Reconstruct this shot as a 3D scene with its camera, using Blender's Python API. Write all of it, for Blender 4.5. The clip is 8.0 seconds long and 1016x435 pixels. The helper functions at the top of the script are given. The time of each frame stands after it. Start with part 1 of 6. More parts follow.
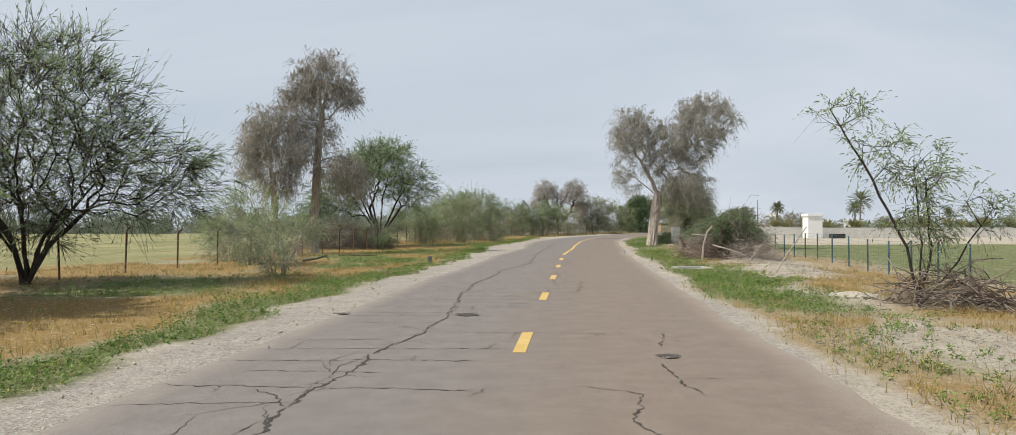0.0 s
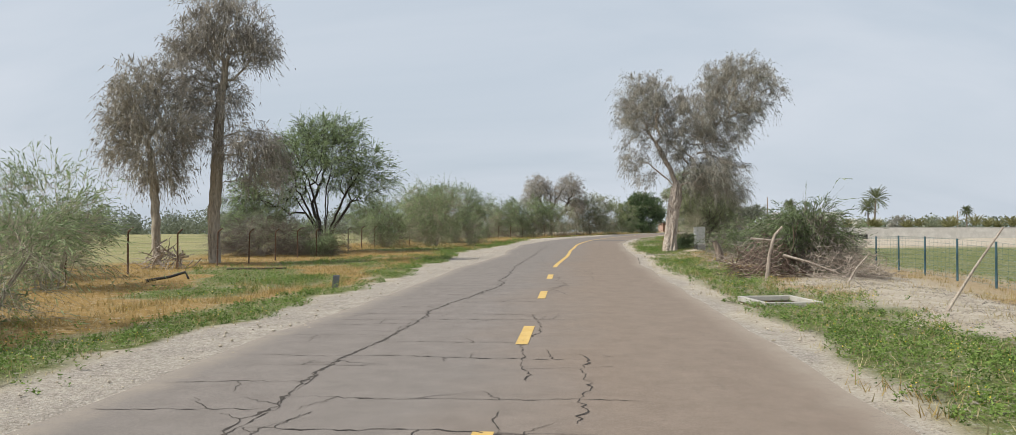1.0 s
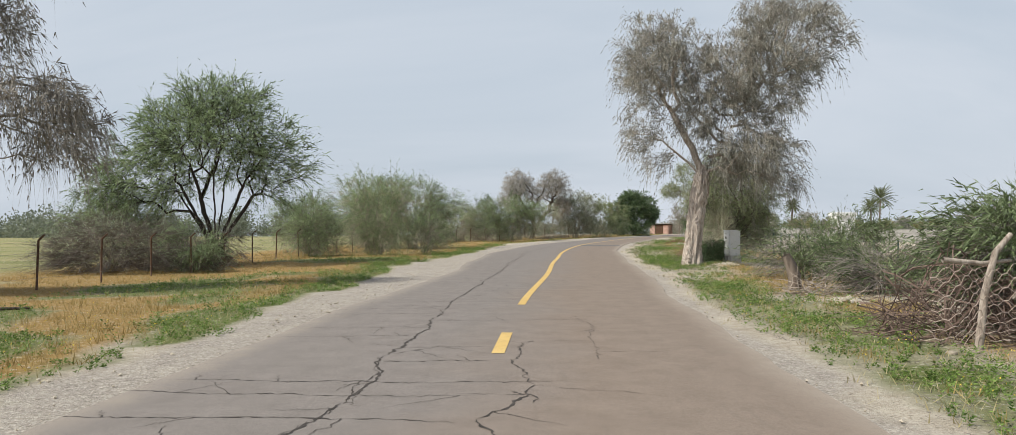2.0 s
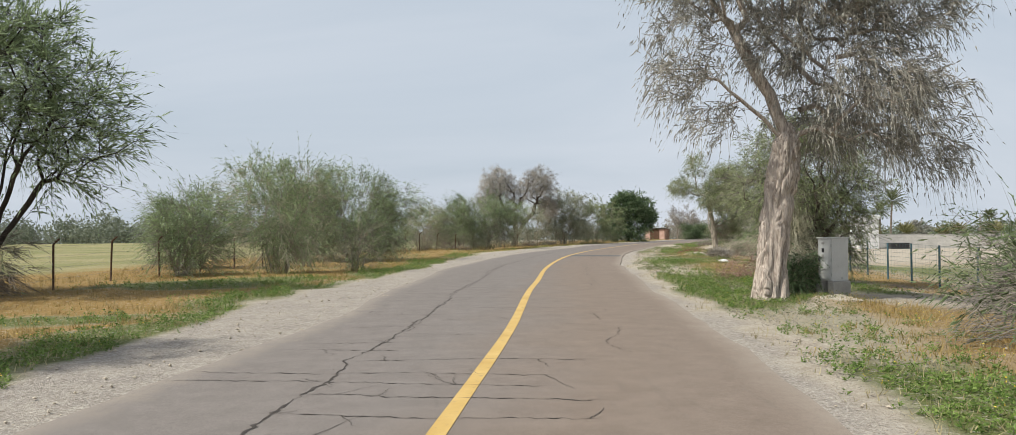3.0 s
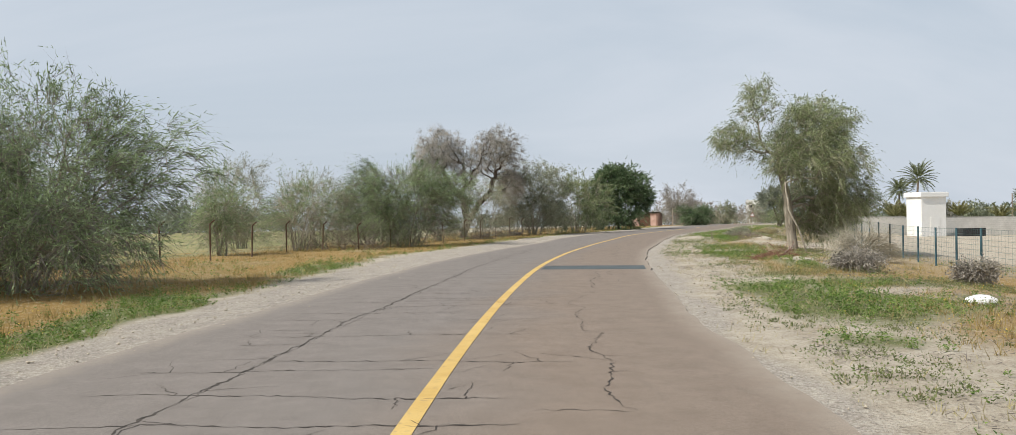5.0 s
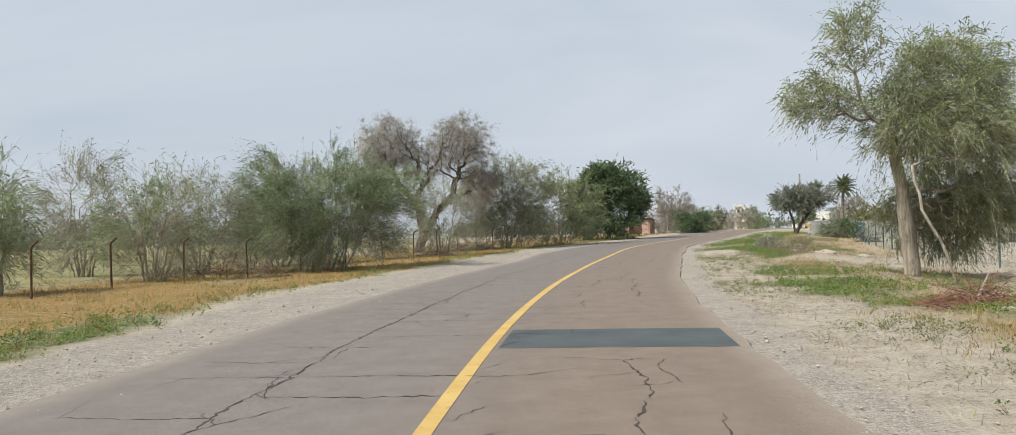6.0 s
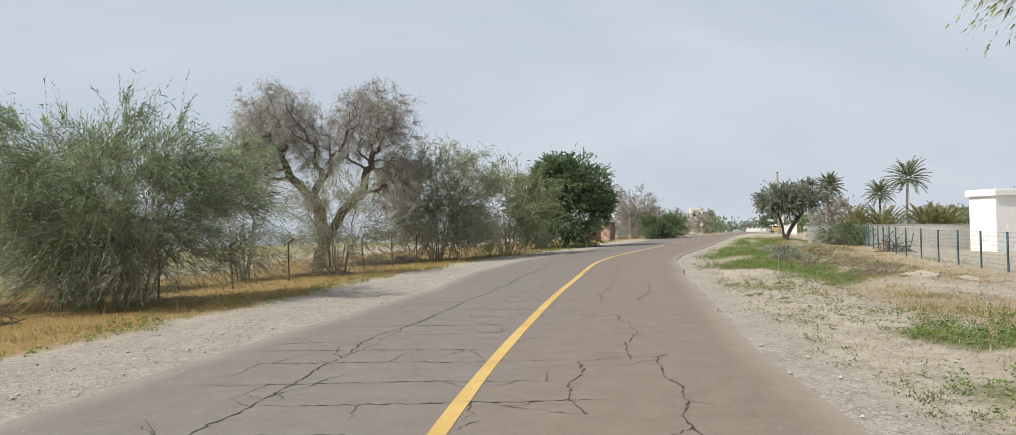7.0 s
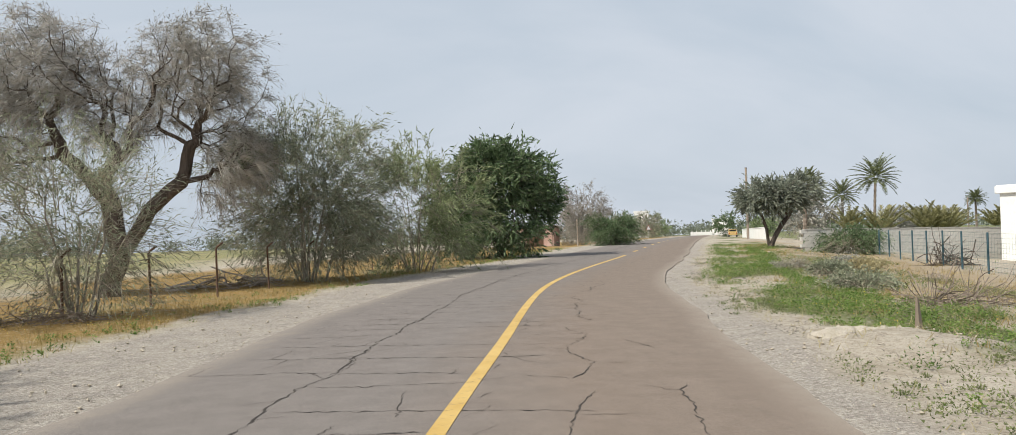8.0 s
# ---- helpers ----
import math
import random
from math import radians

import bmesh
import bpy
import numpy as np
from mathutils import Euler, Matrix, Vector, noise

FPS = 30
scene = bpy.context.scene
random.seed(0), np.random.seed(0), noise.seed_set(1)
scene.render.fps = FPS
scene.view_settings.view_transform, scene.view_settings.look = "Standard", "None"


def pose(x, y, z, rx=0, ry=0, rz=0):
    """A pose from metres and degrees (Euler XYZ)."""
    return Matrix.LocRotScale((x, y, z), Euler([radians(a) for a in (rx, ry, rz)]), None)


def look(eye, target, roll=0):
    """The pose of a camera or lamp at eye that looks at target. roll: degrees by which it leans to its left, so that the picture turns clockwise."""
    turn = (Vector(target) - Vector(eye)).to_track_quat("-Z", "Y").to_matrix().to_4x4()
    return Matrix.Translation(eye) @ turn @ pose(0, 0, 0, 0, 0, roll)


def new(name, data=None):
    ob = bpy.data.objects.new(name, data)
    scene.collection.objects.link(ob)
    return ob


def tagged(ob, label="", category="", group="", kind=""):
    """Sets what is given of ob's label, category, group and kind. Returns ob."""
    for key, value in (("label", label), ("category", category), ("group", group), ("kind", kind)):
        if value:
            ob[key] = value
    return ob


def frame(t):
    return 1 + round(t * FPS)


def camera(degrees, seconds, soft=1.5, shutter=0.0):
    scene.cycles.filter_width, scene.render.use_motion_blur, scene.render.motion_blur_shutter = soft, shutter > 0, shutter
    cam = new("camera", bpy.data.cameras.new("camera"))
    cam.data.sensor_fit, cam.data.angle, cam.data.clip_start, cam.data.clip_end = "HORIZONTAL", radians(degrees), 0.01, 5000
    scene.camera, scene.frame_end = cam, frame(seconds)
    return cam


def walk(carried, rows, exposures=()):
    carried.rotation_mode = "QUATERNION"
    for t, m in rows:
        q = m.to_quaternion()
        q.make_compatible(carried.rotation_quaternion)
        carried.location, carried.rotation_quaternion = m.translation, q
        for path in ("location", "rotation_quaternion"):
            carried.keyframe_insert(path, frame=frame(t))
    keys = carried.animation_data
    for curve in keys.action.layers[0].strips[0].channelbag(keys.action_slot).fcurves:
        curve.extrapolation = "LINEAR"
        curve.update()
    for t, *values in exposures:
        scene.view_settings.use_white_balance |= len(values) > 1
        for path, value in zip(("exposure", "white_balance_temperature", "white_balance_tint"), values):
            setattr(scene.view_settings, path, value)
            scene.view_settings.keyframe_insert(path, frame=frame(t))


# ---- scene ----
cam = camera(64.0, 8.0, 0.45)
ROWS = [
    (0.0, 0.000, 0.000, 1.650, 0.00, 0.49, 0.26),
    (0.5, 0.526, 6.674, 1.630, 0.13, 0.50, 0.26),
    (1.0, 1.076, 13.328, 1.622, -0.33, 0.48, 0.30),
    (1.5, 1.697, 20.037, 1.625, -0.98, 0.65, 0.31),
    (2.0, 2.318, 26.835, 1.655, -1.38, 0.58, 0.33),
    (2.2, 2.560, 29.595, 1.645, -1.68, 0.82, 0.35),
    (3.3, 4.270, 45.161, 1.642, -2.44, 1.01, 0.60),
    (3.5, 4.610, 47.902, 1.625, -2.61, 1.12, 0.80),
    (4.0, 5.367, 54.587, 1.650, -3.17, 0.68, 0.85),
    (4.5, 6.077, 60.839, 1.620, -3.60, 0.08, 0.70),
    (4.7, 6.370, 63.403, 1.645, -3.85, -0.12, 0.75),
    (5.8, 8.297, 78.486, 1.630, -5.37, 0.24, 1.51),
    (6.0, 8.714, 81.075, 1.660, -5.68, 0.44, 1.60),
    (6.5, 9.815, 87.535, 1.680, -7.11, 0.70, 1.45),
    (7.0, 11.099, 93.995, 1.675, -9.16, 0.63, 1.62),
    (7.5, 12.735, 100.642, 1.700, -11.28, 0.72, 1.82),
    (8.0, 14.650, 107.167, 1.680, -13.28, 0.79, 1.75),
]
walk(cam, [(t, pose(x, y, z, 90 + pitch, roll, yaw)) for t, x, y, z, yaw, pitch, roll in ROWS])

# ---- sky and sun ----
SUN_DIR = Vector((-0.87, -0.28, 1.04)).normalized()
world = bpy.data.worlds.new("sky")
scene.world = world
world.use_nodes = True


def nodes_of(tree):
    tree.nodes.clear()

    def add(kind, **sets):
        n = tree.nodes.new(kind)
        for k, v in sets.items():
            if k in n.inputs:
                n.inputs[k].default_value = v
            else:
                setattr(n, k, v)
        return n
    return add, tree.links.new


add, wire = nodes_of(world.node_tree)
sky = add("ShaderNodeTexSky", sky_type="NISHITA", sun_disc=False, altitude=50, air_density=1.0, dust_density=4.0, ozone_density=1.5)
sky.sun_elevation = math.asin(SUN_DIR.z)
sky.sun_rotation = math.atan2(SUN_DIR.x, SUN_DIR.y)
sky_gain = add("ShaderNodeMix", data_type="RGBA", blend_type="MULTIPLY")
sky_gain.inputs[0].default_value = 1.0
sky_gain.inputs[7].default_value = (0.085, 0.085, 0.085, 1)
wire(sky.outputs[0], sky_gain.inputs[6])
# thin high cloud: long streaks in a hazy sky
wco = add("ShaderNodeTexCoord")
sep = add("ShaderNodeSeparateXYZ")
wire(wco.outputs["Generated"], sep.inputs[0])
up1 = add("ShaderNodeMath", operation="ADD")
up1.inputs[1].default_value = 0.42
wire(sep.outputs[2], up1.inputs[0])
flat = add("ShaderNodeVectorMath", operation="DIVIDE")
wire(wco.outputs["Generated"], flat.inputs[0])
wire(up1.outputs[0], flat.inputs[1])
wmap = add("ShaderNodeMapping")
wmap.inputs["Rotation"].default_value = (0, 0, radians(35))
wmap.inputs["Scale"].default_value = (0.55, 1.1, 0.0)
wire(flat.outputs[0], wmap.inputs[0])
cloud = add("ShaderNodeTexNoise", Scale=1.5, Detail=8.0, Roughness=0.52, Distortion=0.5)
wire(wmap.outputs[0], cloud.inputs["Vector"])
ramp = add("ShaderNodeMapRange")
ramp.inputs[1].default_value, ramp.inputs[2].default_value = 0.36, 0.78
ramp.inputs[3].default_value, ramp.inputs[4].default_value = 0.0, 1.1
wire(cloud.outputs[0], ramp.inputs[0])
haze = add("ShaderNodeMix", data_type="RGBA")
thin = add("ShaderNodeMapRange")
for k, v in enumerate((0.30, 0.90, 0.86, 0.30)):
    thin.inputs[k + 1].default_value = v
wire(sep.outputs[2], thin.inputs[0])
wire(thin.outputs[0], haze.inputs[0])
haze.inputs[7].default_value = (0.530, 0.604, 0.687, 1)
wire(sky_gain.outputs[2], haze.inputs[6])
veil = add("ShaderNodeMix", data_type="RGBA")
veil.inputs[7].default_value = (0.65, 0.69, 0.755, 1)
fade = add("ShaderNodeMath", operation="MULTIPLY")
wire(ramp.outputs[0], fade.inputs[0])
wire(thin.outputs[0], fade.inputs[1])
wire(fade.outputs[0], veil.inputs[0])
wire(haze.outputs[2], veil.inputs[6])
back = add("ShaderNodeBackground", Strength=1.0)
wire(veil.outputs[2], back.inputs[0])
wire(back.outputs[0], add("ShaderNodeOutputWorld").inputs[0])

sun_data = bpy.data.lights.new("sun", "SUN")
sun_data.energy, sun_data.angle, sun_data.color = 4.15, radians(1.0), (1.0, 0.965, 0.87)
sun = new("sun", sun_data)
sun.matrix_world = look(SUN_DIR * 100, (0, 0, 0))
scene.view_settings.exposure = 0.12

# ---- materials ----


def shader(name, rough=0.8, metal=0.0, spec=0.3):
    m = bpy.data.materials.new(name)
    m.use_nodes = True
    add, wire = nodes_of(m.node_tree)
    b = add("ShaderNodeBsdfPrincipled", Roughness=rough, Metallic=metal)
    b.inputs["Specular IOR Level"].default_value = spec
    wire(b.outputs[0], add("ShaderNodeOutputMaterial").inputs[0])
    return m, b, add, wire


def mixed(add, wire, fac, a, b):
    """A colour mixed from a and b (sockets or colours) by the socket or number fac."""
    n = add("ShaderNodeMix", data_type="RGBA")
    for i, v in ((0, fac), (6, a), (7, b)):
        if isinstance(v, bpy.types.NodeSocket):
            wire(v, n.inputs[i])
        else:
            n.inputs[i].default_value = v if i == 0 else (*v, 1)
    return n.outputs[2]


def stretched(add, wire, socket, lo, hi, a=0.0, b=1.0):
    n = add("ShaderNodeMapRange")
    for i, v in enumerate((lo, hi, a, b)):
        n.inputs[i + 1].default_value = v
    wire(socket, n.inputs[0])
    return n.outputs[0]


def grain(add, wire, scale, detail=4.0, rough=0.6, vector=None, squash=None, distortion=0.0):
    n = add("ShaderNodeTexNoise", Scale=scale, Detail=detail, Roughness=rough, Distortion=distortion)
    if vector is None:
        vector = add("ShaderNodeTexCoord").outputs["Object"]
    if squash:
        mp = add("ShaderNodeMapping")
        mp.inputs["Scale"].default_value = squash
        wire(vector, mp.inputs[0])
        vector = mp.outputs[0]
    wire(vector, n.inputs["Vector"])
    return n.outputs[0]


def bumped(add, wire, b, height, strength=0.4, dist=0.02):
    n = add("ShaderNodeBump", Strength=strength, Distance=dist)
    wire(height, n.inputs["Height"])
    wire(n.outputs[0], b.inputs["Normal"])


def surface(name, dark, light, scale=3.0, fine=40.0, rough=0.85, bump=0.3, dist=0.01, metal=0.0, spec=0.3, squash=None):
    """Two-scale mottled surface with fine relief."""
    m, b, add, wire = shader(name, rough, metal, spec)
    big = stretched(add, wire, grain(add, wire, scale, 5, 0.6, squash=squash), 0.3, 0.7)
    small = grain(add, wire, fine, 3, 0.7, squash=squash)
    col = mixed(add, wire, big, dark, light)
    col = mixed(add, wire, stretched(add, wire, small, 0.35, 0.8, 0.0, 0.45), col, [0.55 * c for c in dark])
    wire(col, b.inputs["Base Color"])
    bumped(add, wire, b, small, bump, dist)
    return m


def leaf_material(name, a, b_col, glow=0.30, rough=0.55):
    """Leaves: each one a little different, with some light let through."""
    m = bpy.data.materials.new(name)
    m.use_nodes = True
    add, wire = nodes_of(m.node_tree)
    geo = add("ShaderNodeNewGeometry")
    patch = stretched(add, wire, grain(add, wire, 0.9, 3), 0.35, 0.65)
    half = add("ShaderNodeMath", operation="MULTIPLY_ADD")
    half.inputs[1].default_value, half.inputs[2].default_value = 0.6, 0.0
    wire(geo.outputs["Random Per Island"], half.inputs[0])
    tot = add("ShaderNodeMath", operation="MULTIPLY_ADD")
    tot.inputs[1].default_value = 0.4
    wire(patch, tot.inputs[0])
    wire(half.outputs[0], tot.inputs[2])
    col = mixed(add, wire, tot.outputs[0], a, b_col)
    d = add("ShaderNodeBsdfPrincipled", Roughness=rough)
    d.inputs["Specular IOR Level"].default_value = 0.25
    wire(col, d.inputs["Base Color"])
    tr = add("ShaderNodeBsdfTranslucent")
    wire(col, tr.inputs[0])
    mx = add("ShaderNodeMixShader")
    mx.inputs[0].default_value = glow
    wire(d.outputs[0], mx.inputs[1])
    wire(tr.outputs[0], mx.inputs[2])
    wire(mx.outputs[0], add("ShaderNodeOutputMaterial").inputs[0])
    return m


def bark_material(name, dark, light, scale=6.0):
    m, b, add, wire = shader(name, 0.95, 0, 0.1)
    furrow = grain(add, wire, scale, 6, 0.65, squash=(1.0, 1.0, 0.16), distortion=0.8)
    big = grain(add, wire, 1.2, 3)
    col = mixed(add, wire, stretched(add, wire, furrow, 0.35, 0.62), dark, light)
    col = mixed(add, wire, stretched(add, wire, big, 0.4, 0.75, 0.0, 0.4), col, [c * 1.25 for c in light])
    wire(col, b.inputs["Base Color"])
    bumped(add, wire, b, furrow, 0.9, 0.05)
    return m


BARK_PALE = bark_material("bark_pale", (0.19, 0.15, 0.125), (0.60, 0.52, 0.45), 18.0)
BARK_GREY = bark_material("bark_grey", (0.10, 0.08, 0.065), (0.27, 0.22, 0.18))
BARK_TAN = bark_material("bark_tan", (0.17, 0.145, 0.115), (0.42, 0.37, 0.30), 12.0)
BARK_DARK = bark_material("bark_dark", (0.05, 0.04, 0.033), (0.15, 0.12, 0.10))
BARK_BLACK = bark_material("bark_black", (0.025, 0.021, 0.018), (0.075, 0.062, 0.052))
DEADWOOD = bark_material("dead_wood", (0.20, 0.16, 0.13), (0.46, 0.40, 0.34), 14.0)
TWIG_GREY = leaf_material("twig_grey", (0.22, 0.20, 0.17), (0.46, 0.42, 0.36), 0.0, 0.9)
TWIG_PALE = leaf_material("twig_pale", (0.40, 0.37, 0.27), (0.60, 0.56, 0.43), 0.0, 0.9)
TWIG_TAN = leaf_material("twig_tan", (0.24, 0.215, 0.165), (0.52, 0.475, 0.37), 0.0, 0.9)
TWIG_MID = leaf_material("twig_mid", (0.10, 0.085, 0.075), (0.33, 0.295, 0.26), 0.0, 0.9)
TWIG_DARK = leaf_material("twig_dark", (0.08, 0.068, 0.058), (0.25, 0.215, 0.185), 0.0, 0.9)
TWIG_ASH = leaf_material("twig_ash", (0.26, 0.24, 0.215), (0.56, 0.52, 0.47), 0.0, 0.9)
TWIG_BLACK = leaf_material("twig_black", (0.025, 0.021, 0.019), (0.10, 0.085, 0.075), 0.0, 0.9)
LEAF_GHAF = leaf_material("leaf_ghaf", (0.11, 0.105, 0.09), (0.58, 0.56, 0.49), 0.25)
LEAF_GREYGREEN = leaf_material("leaf_grey_green", (0.07, 0.085, 0.05), (0.54, 0.57, 0.4), 0.36)
LEAF_GREEN = leaf_material("leaf_green", (0.05, 0.08, 0.033), (0.47, 0.58, 0.31), 0.38)
LEAF_FRESH = leaf_material("leaf_fresh", (0.06, 0.1, 0.035), (0.5, 0.6, 0.33), 0.38)
LEAF_DARK = leaf_material("leaf_dark", (0.032, 0.056, 0.025), (0.22, 0.31, 0.15), 0.22)
# greyed for the far woods: distance haze is put into this leaf colour
LEAF_FAR_HAZED = leaf_material("leaf_far_hazed", (0.11, 0.13, 0.09), (0.27, 0.30, 0.23))
LEAF_OLIVEGREEN = leaf_material("leaf_olive_green", (0.065, 0.09, 0.032), (0.5, 0.56, 0.3), 0.38)
LEAF_OLIVE = leaf_material("leaf_olive", (0.09, 0.105, 0.075), (0.44, 0.47, 0.38), 0.3)
LEAF_THORN = leaf_material("leaf_thorn", (0.035, 0.055, 0.022), (0.29, 0.36, 0.18), 0.28)
LEAF_WEED = leaf_material("leaf_weed", (0.09, 0.12, 0.04), (0.27, 0.29, 0.13))
LEAF_BROWN = leaf_material("leaf_brown", (0.12, 0.105, 0.09), (0.52, 0.48, 0.42), 0.25)
LEAF_PALM = leaf_material("leaf_palm", (0.10, 0.12, 0.055), (0.27, 0.29, 0.16))
LEAF_YOUNG_PALM = leaf_material("leaf_young_palm", (0.17, 0.16, 0.07), (0.38, 0.36, 0.18))
GRASS_GREEN = leaf_material("grass_green", (0.045, 0.10, 0.018), (0.25, 0.35, 0.085), 0.22)
GRASS_DRY = leaf_material("grass_dry", (0.23, 0.165, 0.055), (0.46, 0.35, 0.145), 0.25)
GRASS_STRAW = leaf_material("grass_straw", (0.33, 0.28, 0.14), (0.50, 0.44, 0.26), 0.25)
FLOWER = leaf_material("flower_yellow", (0.65, 0.45, 0.04), (0.80, 0.62, 0.12), 0.2)
CONCRETE = surface("concrete", (0.36, 0.34, 0.31), (0.52, 0.50, 0.46), 2.0, 30.0)
BLOCK = surface("concrete_block", (0.54, 0.515, 0.475), (0.70, 0.675, 0.63), 1.2, 24.0, bump=0.5)
MORTAR = surface("mortar", (0.36, 0.345, 0.32), (0.46, 0.44, 0.41), 2.0, 30.0)
PLASTER = surface("white_plaster", (0.80, 0.79, 0.76), (0.88, 0.875, 0.86), 0.7, 18.0, bump=0.15)
CREAM = surface("cream_paint", (0.55, 0.45, 0.25), (0.66, 0.58, 0.38), 1.0, 20.0)
RUST = surface("rusty_iron", (0.06, 0.035, 0.022), (0.16, 0.09, 0.055), 8.0, 60.0, 0.8)
BLUE_PAINT = surface("blue_painted_steel", (0.022, 0.055, 0.07), (0.045, 0.10, 0.115), 6.0, 60.0, 0.55, metal=0.2)
GREY_PAINT = surface("grey_painted_steel", (0.40, 0.41, 0.40), (0.55, 0.56, 0.54), 3.0, 40.0, 0.5, bump=0.1)
PALE_STEEL = surface("pale_painted_steel", (0.58, 0.58, 0.56), (0.70, 0.70, 0.68), 2.0, 40.0, 0.5, bump=0.08)
DARK_GREY = surface("dark_rubber", (0.03, 0.03, 0.032), (0.06, 0.06, 0.06), 4.0, 30.0)
WIRE = surface("galvanised_wire", (0.22, 0.22, 0.22), (0.36, 0.36, 0.36), 5.0, 40.0, 0.5, metal=0.6)
GREEN_WIRE = surface("green_coated_wire", (0.06, 0.15, 0.15), (0.12, 0.24, 0.24), 5.0, 40.0, 0.5)
BRICK_RED = surface("red_block", (0.44, 0.27, 0.22), (0.66, 0.48, 0.41), 2.0, 30.0)
TIN = surface("corrugated_tin", (0.58, 0.56, 0.53), (0.74, 0.72, 0.69), 2.0, 20.0, 0.6)
TIMBER = surface("weathered_timber", (0.18, 0.14, 0.11), (0.34, 0.28, 0.22), 3.0, 40.0, squash=(1, 1, 0.1))
PLASTIC_WHITE = surface("white_plastic", (0.70, 0.70, 0.70), (0.82, 0.82, 0.82), 3.0, 30.0, 0.4)
ROCK = surface("pale_rock", (0.42, 0.36, 0.28), (0.60, 0.53, 0.43), 5.0, 30.0, bump=0.6, dist=0.03)
RED_PAINT = surface("red_paint", (0.45, 0.03, 0.02), (0.55, 0.06, 0.04), 4.0, 40.0, 0.5)
YELLOW_CAB = surface("yellow_paint", (0.60, 0.40, 0.15), (0.70, 0.50, 0.22), 2.0, 40.0, 0.4)
GLASS_DARK, _b, _a, _w = shader("dark_glass", 0.08, 0, 0.6)
_b.inputs["Base Color"].default_value = (0.02, 0.025, 0.03, 1)

# ---- the road's line, and the lie of the land ----
LINE = [(-3.1, -40), (-0.75, 0), (0.13, 10.45), (0.76, 17.94), (1.33, 24.5), (1.9, 31.1), (2.43, 37.4), (3.0, 43.95), (4.33, 54.6),
        (5.28, 63.7), (5.72, 67.1), (6.53, 74.2), (8.63, 87.6), (10.02, 94.5), (15.58, 113.9), (17.06, 118.25), (20.7, 128.8),
        (31.5, 150.1), (49.0, 184.0), (75.0, 234.0), (140.0, 359.0), (148.5, 377.0), (152.0, 396.0), (150.0, 420.0), (138.0, 470.0),
        (120.0, 560.0), (120.0, 3300.0)]
_LY = np.array([p[1] for p in LINE], float)
_LX = np.array([p[0] for p in LINE], float)
_D = np.gradient(_LX, _LY)


def line_x(y):
    """x of the yellow centre line at y, and its slope."""
    y = np.asarray(y, float)
    i = np.clip(np.searchsorted(_LY, y) - 1, 0, len(_LY) - 2)
    h = _LY[i + 1] - _LY[i]
    u = (y - _LY[i]) / h
    a, b, da, db = _LX[i], _LX[i + 1], _D[i] * h, _D[i + 1] * h
    x = a * (1 + 2 * u) * (1 - u) ** 2 + da * u * (1 - u) ** 2 + b * u * u * (3 - 2 * u) + db * u * u * (u - 1)
    return x


def line_slope(y):
    return (line_x(np.asarray(y) + 0.5) - line_x(np.asarray(y) - 0.5))


def beside(x, y):
    """How far a place lies to the right of the yellow line."""
    return (np.asarray(x, float) - line_x(y)) / np.sqrt(1 + line_slope(y) ** 2)


def at_road(y, off):
    """The place at offset off to the right of the line at y."""
    k = line_slope(y)
    n = np.sqrt(1 + k * k)
    return line_x(y) + off / n, np.asarray(y, float) - off * k / n


def smooth(v, lo, hi):
    u = np.clip((np.asarray(v, float) - lo) / (hi - lo), 0, 1)
    return u * u * (3 - 2 * u)


_LAT = np.random.RandomState(5).rand(256, 256)


def wave(x, y, size, seed=0):
    """Smooth noise from 0 to 1."""
    x, y = np.asarray(x, float) / size + seed * 17.3, np.asarray(y, float) / size + seed * 9.1
    i, j = np.floor(x).astype(int), np.floor(y).astype(int)
    u, v = x - i, y - j
    u, v = u * u * (3 - 2 * u), v * v * (3 - 2 * v)
    g = lambda a, b: _LAT[a % 256, b % 256]
    return (g(i, j) * (1 - u) + g(i + 1, j) * u) * (1 - v) + (g(i, j + 1) * (1 - u) + g(i + 1, j + 1) * u) * v


def left_half(y):
    return np.interp(y, (0, 14, 24, 34, 57, 64, 76, 92, 104, 115, 122, 200), (3.55, 3.72, 3.92, 3.68, 3.55, 4.05, 4.45, 4.3, 4.2, 3.75, 4.2, 4.0))


RIGHT_HALF = 3.45


def gravel_left(y):
    """Width of the gravel strip beside the left lane."""
    return np.interp(y, (0, 24, 38, 58, 64, 72, 81, 93, 107, 120, 130, 180), (1.1, 1.25, 1.05, 2.4, 2.3, 1.3, 1.2, 2.1, 2.7, 2.6, 2.2, 1.8))


MOUNDS = ((22.0, 116.2, 0.24, 1.3), (11.7, 58.5, 0.16, 0.8), (25.0, 113.2, 0.22, 1.2), (27.4, 114.6, 0.22, 1.1), (9.5, 42.9, 0.18, 0.9), (7.4, 17.4, 0.15, 0.9), (6.95, 30.65, -0.85, 0.56), (17.9, 92.5, 0.16, 0.9))


def dip(y):
    """The land falls away beyond the bend."""
    u = np.maximum(np.asarray(y, float) - 165.0, 0)
    return -0.0145 * np.where(u < 30, u * u / 60, u - 15)


